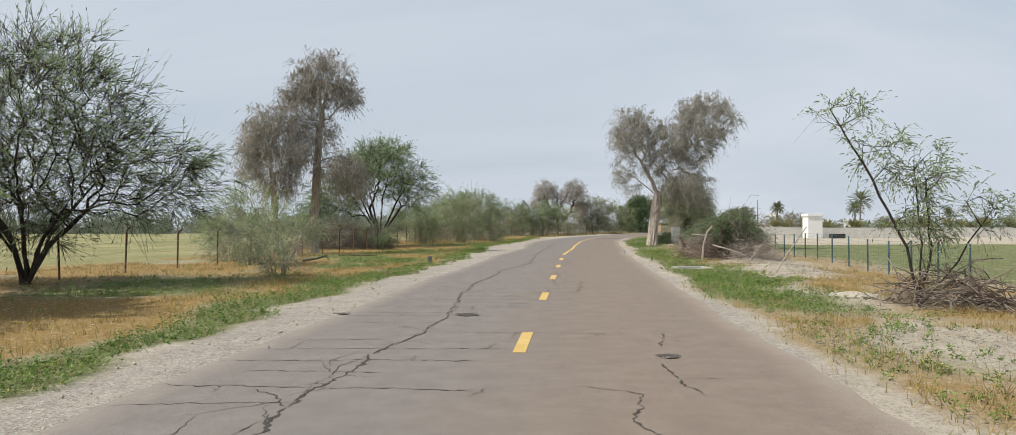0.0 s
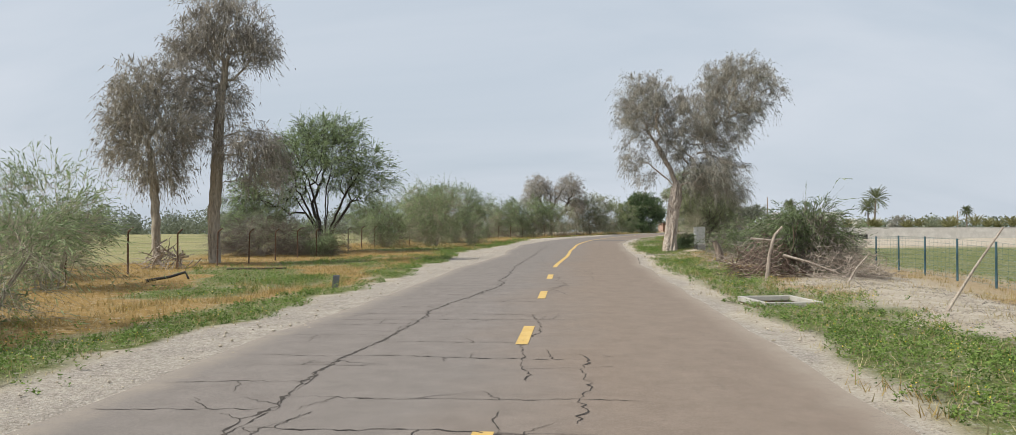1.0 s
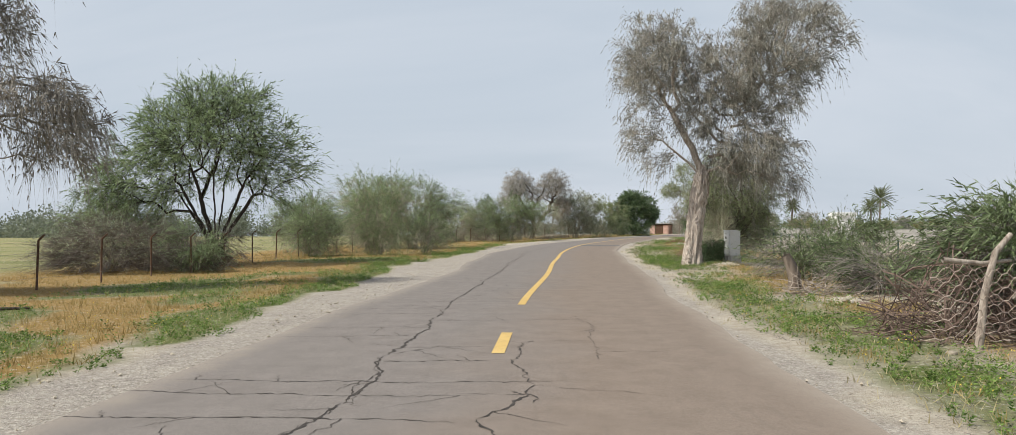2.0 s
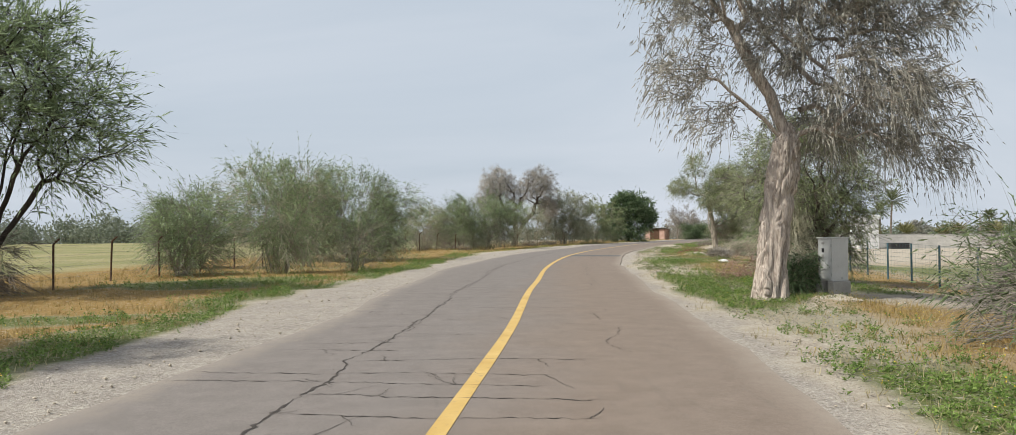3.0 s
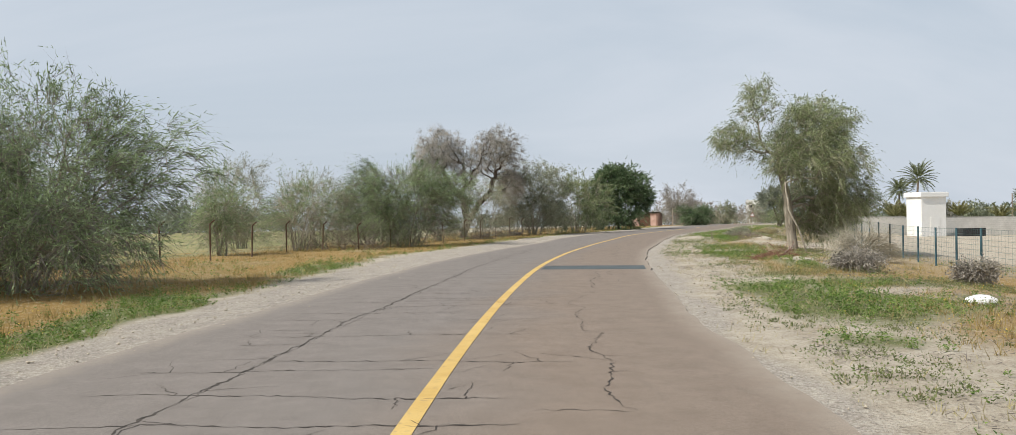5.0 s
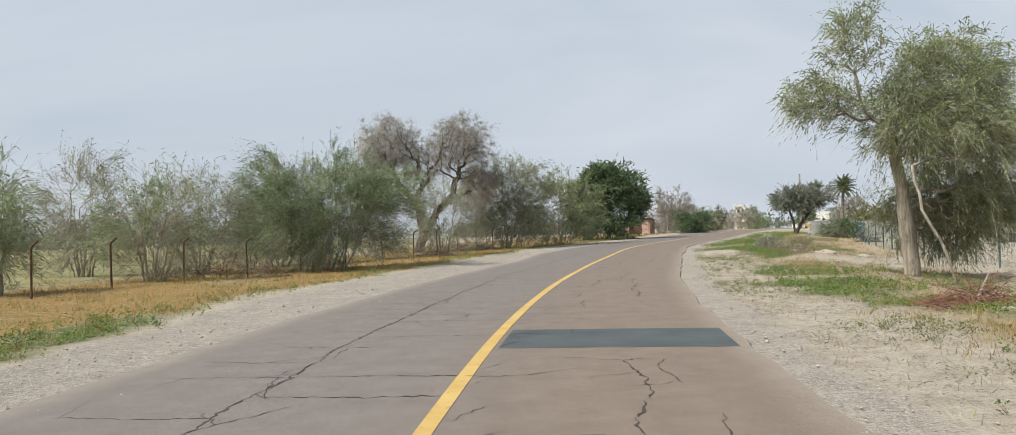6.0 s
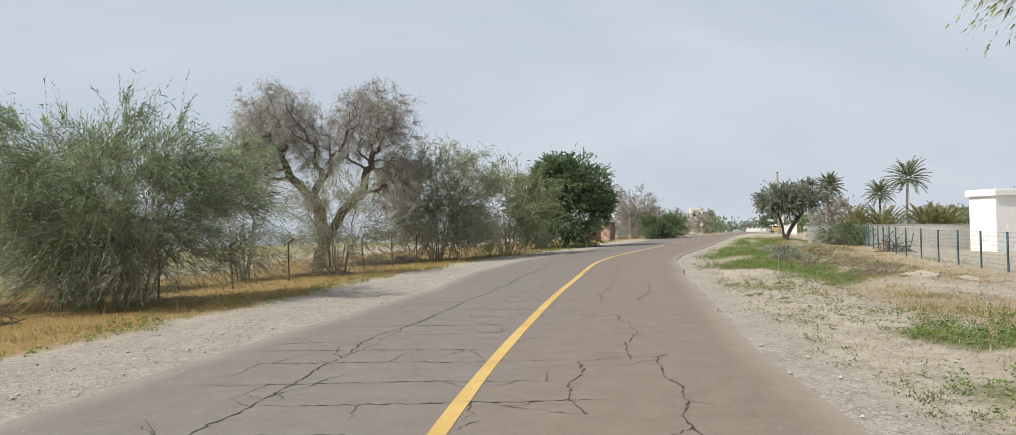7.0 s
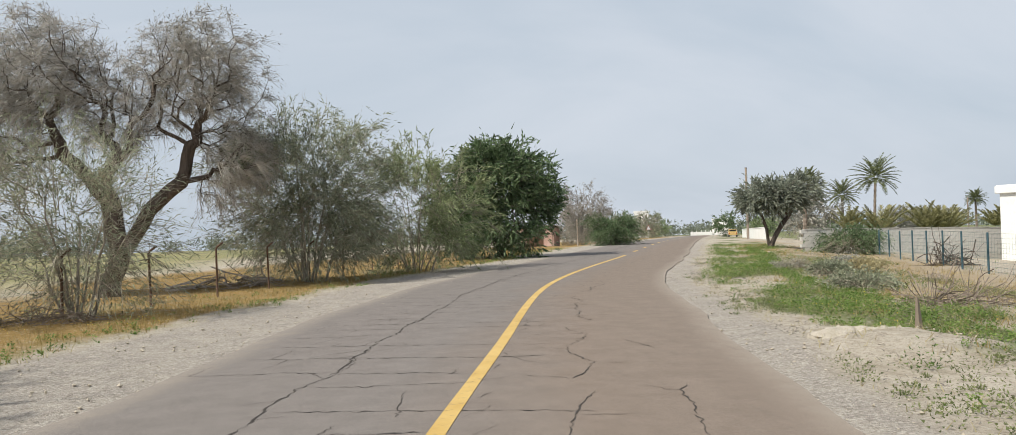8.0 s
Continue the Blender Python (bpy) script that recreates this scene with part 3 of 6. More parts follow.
def ground_material():
    m, b, add, wire = shader("dry_ground", 0.95, 0, 0.1)
    co = add("ShaderNodeTexCoord").outputs["Object"]
    attr = {k: add("ShaderNodeAttribute", attribute_name=k).outputs["Fac"] for k in ("green", "dry", "gravel")}
    big, midn, fine = grain(add, wire, 0.12, 4, 0.6, co), grain(add, wire, 1.3, 6, 0.65, co), grain(add, wire, 22.0, 4, 0.7, co)
    sand = mixed(add, wire, stretched(add, wire, midn, 0.3, 0.7), (0.38, 0.33, 0.26), (0.54, 0.485, 0.405))
    meadow = mixed(add, wire, stretched(add, wire, big, 0.38, 0.62), (0.20, 0.215, 0.08), (0.33, 0.30, 0.145))
    sepn = add("ShaderNodeSeparateXYZ")
    wire(co, sepn.inputs[0])
    # open field beyond the fences
    west = add("ShaderNodeMath", operation="MULTIPLY_ADD")
    west.inputs[1].default_value, west.inputs[2].default_value = 0.17, 0.0
    wire(sepn.outputs[1], west.inputs[0])
    dist = add("ShaderNodeMath", operation="SUBTRACT")
    wire(west.outputs[0], dist.inputs[0])
    wire(sepn.outputs[0], dist.inputs[1])
    fld = stretched(add, wire, dist.outputs[0], 17.0, 24.0)
    base = mixed(add, wire, fld, sand, meadow)

    def edge(sock, k=0.6):
        s = add("ShaderNodeMath", operation="MULTIPLY_ADD")
        s.inputs[1].default_value, s.inputs[2].default_value = k, -k * 0.5
        wire(midn, s.inputs[0])
        t = add("ShaderNodeMath", operation="ADD")
        wire(sock, t.inputs[0])
        wire(s.outputs[0], t.inputs[1])
        return stretched(add, wire, t.outputs[0], 0.25, 0.75)
    dry = mixed(add, wire, stretched(add, wire, fine, 0.35, 0.65), (0.22, 0.135, 0.045), (0.40, 0.27, 0.095))
    green = mixed(add, wire, stretched(add, wire, fine, 0.35, 0.65), (0.07, 0.10, 0.025), (0.20, 0.22, 0.08))
    stones = add("ShaderNodeTexVoronoi", Scale=26.0)
    wire(co, stones.inputs["Vector"])
    grav = mixed(add, wire, stretched(add, wire, stones.outputs["Distance"], 0.1, 0.6), (0.49, 0.45, 0.40), (0.29, 0.26, 0.23))
    grav = mixed(add, wire, stretched(add, wire, midn, 0.35, 0.65, 0.0, 0.6), grav, (0.46, 0.415, 0.355))
    litter = grain(add, wire, 4.5, 9, 0.75, co)
    base = mixed(add, wire, stretched(add, wire, litter, 0.50, 0.62, 0.0, 0.6), base, (0.24, 0.20, 0.14))
    col = mixed(add, wire, edge(attr["dry"]), base, dry)
    col = mixed(add, wire, edge(attr["green"]), col, green)
    col = mixed(add, wire, edge(attr["gravel"], 0.3), col, grav)
    col = mixed(add, wire, stretched(add, wire, fine, 0.50, 0.66, 0.0, 0.5), col, (0.15, 0.115, 0.08))
    chip = grain(add, wire, 9.0, 8, 0.8, co)
    col = mixed(add, wire, stretched(add, wire, chip, 0.54, 0.62, 0.0, 0.55), col, (0.60, 0.55, 0.475))
    col = mixed(add, wire, stretched(add, wire, chip, 0.43, 0.37, 0.0, 0.75), col, (0.13, 0.105, 0.075))
    wire(col, b.inputs["Base Color"])
    bumped(add, wire, b, fine, 0.8, 0.06)
    return m


ground = part("ground", ground_mesh, ground_material())
tagged(ground, "dry sandy ground with grass patches and gravel beside the road", "ground", kind="structure")

# ---- road ----
ry = np.concatenate([np.arange(-40, 190, 0.5), np.arange(190, 560, 6.0)])
cross = np.array([-1.0, -0.985, -0.93, -0.86, -0.75, -0.5, -0.25, 0.0, 0.25, 0.5, 0.75, 0.86, 0.93, 0.985, 1.0])
rv, offs, rims = [], [], []
for j, c in enumerate(cross):
    rag = 0.10 * (wave(ry, 0 * ry, 0.8, 7 + (c > 0)) - 0.5) + 0.16 * (wave(ry, 0 * ry, 3.5, 9 + (c > 0)) - 0.5)
    half = left_half(ry) + rag if c < 0 else RIGHT_HALF + rag
    x, y = at_road(ry, c * half)
    z = 0.012 * (wave(x, y, 4.0, 11) - 0.5) - 0.012 * c * c
    if abs(c) == 1.0:
        z = np.full_like(x, -0.09)
    z = z + dip(y)
    rv.append(np.stack([x, y, z], 1))
    offs.append(c * half)
    rims.append((1 - abs(c)) * half)
rv, offs, rims = np.stack(rv, 1), np.stack(offs, 1), np.stack(rims, 1)
k = len(cross)
a = (np.arange(len(ry) - 1)[:, None] * k + np.arange(k - 1)[None]).ravel()
road_mesh = mesh_np("road", rv.reshape(-1, 3), np.stack([a, a + 1, a + k + 1, a + k], 1), None, False)
road_mesh.attributes.new("off", "FLOAT", "POINT").data.foreach_set("value", offs.ravel().astype(np.float32))
road_mesh.attributes.new("rim", "FLOAT", "POINT").data.foreach_set("value", rims.ravel().astype(np.float32))


def asphalt_material():
    m, b, add, wire = shader("worn_asphalt", 0.88, 0, 0.25)
    co = add("ShaderNodeTexCoord").outputs["Object"]
    off = add("ShaderNodeAttribute", attribute_name="off").outputs["Fac"]
    big, midn, fine = grain(add, wire, 0.25, 4, 0.6, co), grain(add, wire, 2.2, 6, 0.7, co), grain(add, wire, 90.0, 3, 0.8, co)
    grey = mixed(add, wire, stretched(add, wire, midn, 0.3, 0.7), (0.172, 0.152, 0.138), (0.225, 0.200, 0.183))
    tan = mixed(add, wire, stretched(add, wire, midn, 0.3, 0.7), (0.185, 0.143, 0.112), (0.240, 0.190, 0.152))
    lane = add("ShaderNodeMath", operation="MULTIPLY_ADD")
    lane.inputs[1].default_value, lane.inputs[2].default_value = 0.35, 0.0
    wire(off, lane.inputs[0])
    wob = add("ShaderNodeMath", operation="ADD")
    wire(lane.outputs[0], wob.inputs[0])
    wire(big, wob.inputs[1])
    col = mixed(add, wire, stretched(add, wire, wob.outputs[0], 0.2, 0.9), grey, tan)
    # sand blown over the edges
    rim = add("ShaderNodeAttribute", attribute_name="rim").outputs["Fac"]
    jig = add("ShaderNodeMath", operation="MULTIPLY_ADD")
    jig.inputs[1].default_value = 1.1
    wire(midn, jig.inputs[0])
    wire(rim, jig.inputs[2])
    col = mixed(add, wire, stretched(add, wire, jig.outputs[0], 1.05, 0.5, 0.0, 0.7), col, (0.36, 0.31, 0.255))
    streak = grain(add, wire, 3.0, 5, 0.7, co, squash=(3.0, 0.18, 1.0))
    col = mixed(add, wire, stretched(add, wire, streak, 0.58, 0.80, 0.0, 0.35), col, (0.10, 0.087, 0.078))
    col = mixed(add, wire, stretched(add, wire, fine, 0.48, 0.66, 0.0, 0.45), col, (0.085, 0.074, 0.067))
    col = mixed(add, wire, stretched(add, wire, fine, 0.46, 0.32, 0.0, 0.4), col, (0.36, 0.32, 0.285))
    fleck = grain(add, wire, 14.0, 8, 0.8, co)
    col = mixed(add, wire, stretched(add, wire, fleck, 0.56, 0.66, 0.0, 0.4), col, (0.11, 0.096, 0.087))
    col = mixed(add, wire, stretched(add, wire, fleck, 0.42, 0.34, 0.0, 0.3), col, (0.30, 0.262, 0.23))
    wire(col, b.inputs["Base Color"])
    bumped(add, wire, b, fine, 0.35, 0.006)
    return m


road = part("road", road_mesh, asphalt_material())
tagged(road, "dusty cracked grey-brown asphalt road curving through the land", "road", kind="structure")


def ribbon(ys, offsets, widths, z=0.005):
    """A strip on the road along (y, offset) points."""
    x, y = at_road(np.asarray(ys, float), np.asarray(offsets, float))
    p = np.stack([x, y], 1)
    d = unit(np.gradient(p, axis=0))
    s = np.stack([d[:, 1], -d[:, 0]], 1) * (np.asarray(widths, float) * 0.5)[:, None]
    n = len(p)
    zz = np.full(n, z) + 0.012 * (wave(x, y, 4.0, 11) - 0.5) - 0.012 * (np.asarray(offsets) / 3.5) ** 2
    zz = zz + dip(y)
    v = np.concatenate([np.c_[p - s, zz], np.c_[p + s, zz]])
    i = np.arange(n - 1)
    return v, np.stack([i, i + n, i + n + 1, i + 1], 1), None


def paint_material():
    m, b, add, wire = shader("yellow_road_paint", 0.7, 0, 0.3)
    wear = grain(add, wire, 9.0, 6, 0.75)
    fine = grain(add, wire, 60.0, 3, 0.8)
    col = mixed(add, wire, stretched(add, wire, grain(add, wire, 1.5, 4), 0.3, 0.7), (0.50, 0.32, 0.09), (0.62, 0.44, 0.16))
    col = mixed(add, wire, stretched(add, wire, wear, 0.57, 0.72), col, (0.20, 0.16, 0.12))
    col = mixed(add, wire, stretched(add, wire, fine, 0.55, 0.75, 0.0, 0.5), col, (0.22, 0.16, 0.09))
    wire(col, b.inputs["Base Color"])
    return m


PAINT = paint_material()
dash_y = [3.9, 10.45, 17.7, 24.3, 31.0, 37.4] + [155.0 + 7 * i for i in range(14)]
for y0 in dash_y:
    v, q, _ = ribbon(np.linspace(y0, y0 + 2.0, 6), np.zeros(6), np.full(6, 0.17))
    tagged(part("road_marking", mesh_np("road_marking", v, q), PAINT), "worn yellow dash of the road's centre line", "road marking", "centre line dashes", "structure")
ys = np.arange(43.9, 150.2, 0.4)
v, q, _ = ribbon(ys, 0.02 * (wave(ys, 0 * ys, 6.0, 3) - 0.5), 0.165 + 0.02 * (wave(ys, 0 * ys, 1.0, 4) - 0.5))
tagged(part("road_marking", mesh_np("road_marking", v, q), PAINT), "worn solid yellow centre line on the bend", "road marking", kind="structure")

# tarred patch across the lane on the bend
patch_v = []
for o in np.linspace(0.15, 3.3, 12):
    for e, yb in enumerate((91.9, 93.75)):
        yj = yb + 0.05 * (random.random() - 0.5)
        x, y = at_road(yj, o)
        patch_v.append((float(x), float(y), 0.0025 + 0.012 * (float(wave(x, y, 4.0, 11)) - 0.5) - 0.012 * (o / 3.5) ** 2))
pq = [(2 * i, 2 * i + 2, 2 * i + 3, 2 * i + 1) for i in range(11)]
TAR = surface("tar_patch", (0.068, 0.081, 0.086), (0.102, 0.120, 0.125), 1.5, 60.0, 0.8)
tagged(part("road_patch", mesh_np("road_patch", patch_v, pq), TAR), "dark blue-grey tarred patch across one lane", "road patch", kind="structure")


def cracks():
    rng = np.random.RandomState(11)
    out = []

    def walk_line(y0, o0, y1, o1, w, jig, n=None):
        ln = math.hypot(y1 - y0, o1 - o0)
        n = n or max(6, int(ln / 0.075))
        u = np.linspace(0, 1, n)
        wob = np.cumsum(np.convolve(rng.normal(size=n + 4), np.ones(5) / 5, 'valid')) * jig * 0.55
        wob -= wob[0] + (wob[-1] - wob[0]) * u
        wob2 = rng.normal(size=n) * 0.018
        dy, do = (y1 - y0) / ln, (o1 - o0) / ln
        yl = y0 + (y1 - y0) * u - do * (wob + wob2)
        ol = o0 + (o1 - o0) * u + dy * (wob + wob2)
        ww = 0.8 * w * (0.25 + 1.1 * rng.rand(n) ** 2) * np.minimum(1, np.minimum(u, 1 - u) * 8 + 0.2)
        out.append(ribbon(yl, np.clip(ol, -3.7, 3.3), ww))
        # hair cracks leave the larger ones
        if w > 0.019:
            for _ in range(int(ln * 0.9)):
                i = rng.randint(1, n - 1)
                s = rng.choice([-1, 1])
                k = 9
                r = np.linspace(0, rng.uniform(0.25, 0.9), k)
                a = rng.normal() * 0.5
                yb = yl[i] + r * (do * s * math.cos(a) + dy * math.sin(a)) + np.r_[0, rng.normal(size=k - 1) * 0.02]
                ob_ = ol[i] + r * (-dy * s * math.cos(a) + do * math.sin(a)) + np.r_[0, rng.normal(size=k - 1) * 0.02]
                out.append(ribbon(yb, np.clip(ob_, -3.7, 3.3), np.linspace(0.012, 0.004, k)))
    # the long crack down one lane
    def long_off(y):
        return float(np.interp(y, (6, 11.4, 13.6, 18.4, 28, 33.6, 34.6, 37, 39, 46, 57, 67, 77, 88, 107, 114.5, 120, 180), (-1.81, -1.85, -1.45, -2.0, -1.94, -1.42, -1.19, -1.48, -1.28, -1.65, -1.8, -1.94, -2.25, -2.03, -2.05, -1.75, -1.93, -1.9)))
    y, o = -2.0, -1.8
    while y < 178:
        ny_ = y + rng.uniform(1.6, 3.2)
        no = long_off(ny_) + rng.normal() * 0.05
        walk_line(y, o, ny_, no, 0.052 if y < 50 else 0.040, 0.035)
        if rng.rand() < 0.6:
            walk_line(y, o + 0.04, ny_, no - 0.03, 0.018, 0.05)
        if rng.rand() < 0.3:
            walk_line(ny_, no, ny_ + rng.uniform(0.6, 1.5), no + rng.choice([-1, 1]) * rng.uniform(0.3, 0.8), 0.022, 0.06)
        y, o = ny_, no
    # cracks straight across the outer lane, some on into the other
    y = 3.0
    while y < 165:
        c = long_off(y)
        a, b = [(-3.7, -0.1), (-3.6, c), (c, -0.05), (-3.5, 0.9), (c, 1.4), (-3.0, c + 0.4)][rng.randint(6)]
        walk_line(y, a, y + rng.normal() * 0.14, b, 0.030, 0.030)
        y += rng.uniform(0.55, 1.25)
    # the other lane: broken cracks along the wheel tracks, with short webs
    for y0, y1, o, w in ((4.0, 8.0, 1.38, 0.040), (8.0, 12.5, 2.0, 0.034), (18.5, 28.0, 0.05, 0.026), (20.0, 23.5, 0.75, 0.030), (32.0, 35.0, 0.4, 0.040), (34.5, 38.5, 0.5, 0.034), (37.0, 42.0, 1.3, 0.016),
                         (52.0, 58.0, 1.7, 0.018), (65.0, 79.0, 1.72, 0.030), (79.0, 85.0, 1.6, 0.018), (85.5, 91.0, 1.82, 0.034), (87.5, 91.0, 2.33, 0.024), (97.0, 104.0, 1.15, 0.028), (99.0, 104.5, 2.15, 0.030),
                         (104.0, 110.0, 1.7, 0.022), (111.0, 130.0, 1.12, 0.024), (111.5, 119.0, 2.12, 0.030), (128.0, 150.0, 1.5, 0.020)):
        y, oo = y0, o + rng.normal() * 0.08
        while y < y1:
            ny_, no = min(y1, y + rng.uniform(0.6, 1.4)), o + rng.normal() * 0.14
            if rng.rand() < 0.9:
                walk_line(y, oo, ny_, no, w, 0.06)
            if rng.rand() < 0.40:
                walk_line(ny_, no, ny_ + rng.normal() * 0.25, no + rng.choice([-1, 1]) * rng.uniform(0.25, 1.1), 0.018, 0.05)
            y, oo = ny_, no
    # short flakes beside the painted line
    for y in np.arange(64.0, 126.0, 0.8):
        if rng.rand() < 0.7:
            walk_line(y, 0.14, y + rng.uniform(0.2, 0.7), 0.16 + 0.5 * rng.rand(), 0.014, 0.05)
    return joined(out)


CRACK = surface("open_crack", (0.040, 0.034, 0.030), (0.095, 0.080, 0.069), 6.0, 40.0)
v, q, _ = cracks()
tagged(part("road_cracks", mesh_np("road_cracks", v, q), CRACK), "open cracks running through the asphalt", "road crack", kind="stuff")


# broken asphalt, darkened in colour to stand for the shade inside a pothole
SHADED_HOLE = surface("shaded_broken_asphalt", (0.055, 0.047, 0.042), (0.13, 0.112, 0.098), 12.0, 50.0, bump=0.9, dist=0.03)
CHIPS = surface("asphalt_chips", (0.22, 0.195, 0.17), (0.40, 0.36, 0.32), 10.0, 50.0)


def pothole(y, off, rx, ry_, seed):
    """A ragged pothole with loose chips; its shade is put into a flat dark patch."""
    rng = np.random.RandomState(seed)
    x0, y0 = (float(c) for c in at_road(y, off))
    n = 30
    a = np.arange(n) * 2 * np.pi / n
    r = 0.75 + 0.5 * wave(np.cos(a) * 2 + seed, np.sin(a) * 2, 0.7, 3) + 0.13 * rng.normal(size=n)
    ob = thing("pothole", x0, y0, 0.0, 0, "small ragged pothole with loose chips", "pothole", kind="structure")
    ring = np.stack([rx * r * np.cos(a), ry_ * r * np.sin(a)], 1)
    v = [(0, 0, 0.005)] + [(p[0], p[1], 0.006) for p in ring]
    part("dark_patch", mesh_np("dark_patch", v, None, [(0, 1 + i, 1 + (i + 1) % n) for i in range(n)]), SHADED_HOLE, ob)
    k = 46
    o = np.array([(1, 0, 0), (0, 1, 0), (-1, 0, 0), (0, -1, 0), (0, 0, 0.6), (0, 0, -0.4)])
    t, q = rng.rand(k) * 2 * np.pi, 0.55 + 0.8 * rng.rand(k)
    s = 0.005 + 0.02 * rng.rand(k) ** 3
    V = (np.stack([rx * q * np.cos(t), ry_ * q * np.sin(t), 0.008 + s * 0.3], 1)[:, None] + s[:, None, None] * o[None] * rng.uniform(0.5, 1.4, size=(k, 6, 1))).reshape(-1, 3)
    f = np.array([(0, 1, 4), (1, 2, 4), (2, 3, 4), (3, 0, 4), (1, 0, 5), (2, 1, 5), (3, 2, 5), (0, 3, 5)])
    part("chips", mesh_np("chips", V, None, (np.arange(k)[:, None, None] * 6 + f[None]).reshape(-1, 3)), CHIPS, ob)


pothole(10.3, 1.88, 0.15, 0.18, 1)
pothole(14.8, -1.25, 0.24, 0.26, 2)
pothole(14.9, -3.62, 0.14, 0.10, 4)

# ---- trees beside the road ----


def fan(rng, n, reach, height, spread=1.0):
    """n stems leaving one root and spreading."""
    out = []
    for i in range(n):
        a = 2 * math.pi * (i + 0.6 * rng.rand()) / n
        r = reach * rng.uniform(0.5, 1.0) * spread
        h = height * rng.uniform(0.7, 1.1)
        out.append([(0, 0, 0), (0.3 * r * math.cos(a), 0.3 * r * math.sin(a), 0.45 * h), (r * math.cos(a), r * math.sin(a), h)])
    return out


def bush(x, y, h, rx, label, seed, foliage=None, dense=1.0, ry=None, leaf=(0.11, 0.020), name="bush", droop=0.45, twig_len=0.9, leaves=10, upness=0.25, twig_mat=None, bark=None, stems=11, spread=0.45, twig_r=0.006, low=0.42, twigs=5, full=1.0, inner=0.9):
    """A shrub of many thin stems, leafy almost to the ground."""
    rng = np.random.RandomState(seed)
    ry = ry or rx * 0.85
    out = []
    for i in range(stems):
        a = 2 * math.pi * (i + 0.9 * rng.rand()) / stems
        r0, r1 = 0.2 * rx * rng.rand(), 0.85 * rx * rng.uniform(0.3, 1.0)
        hh = h * rng.uniform(0.35, 0.62)
        c, sn = math.cos(a), math.sin(a) * ry / rx
        out.append([(r0 * c, r0 * sn, -0.08), ((0.65 * r0 + 0.35 * r1) * c, (0.65 * r0 + 0.35 * r1) * sn, 0.5 * hh), (r1 * c, r1 * sn, hh)])
    lobes = [(0, 0, h * 0.58, rx * 0.75, ry * 0.75, h * 0.34)]
    lobes.append((0, 0, h * 0.24, rx * 0.8, ry * 0.8, h * 0.2, 1.6))
    for i in range(9):
        a = 2 * math.pi * (i + rng.rand()) / 9
        d = rng.uniform(0.45, 0.75)
        z = rng.uniform(0.16, 0.76)
        lobes.append((d * rx * math.cos(a), d * ry * math.sin(a), h * z, rx * rng.uniform(0.28, 0.48), ry * 0.42, h * rng.uniform(0.14, 0.24)))
    n = int(min(1350 if dense > 1.4 else 760, 520 * dense * max(0.6, rx * h / 9)))
    return plant(name, x, y, out, lobes, n, 0.05 + 0.008 * h, twigs, twig_len, droop, leaves, leaf,
                 bark or BARK_TAN, foliage or LEAF_GREEN, twig_mat or TWIG_TAN, label, "bush", seed, upness=upness, twig_r=twig_r, spread=spread, low=low * h, full=full, inner=inner if leaves > 4 else 0.0, gaps=0.40 if dense > 1.4 else 0.50)


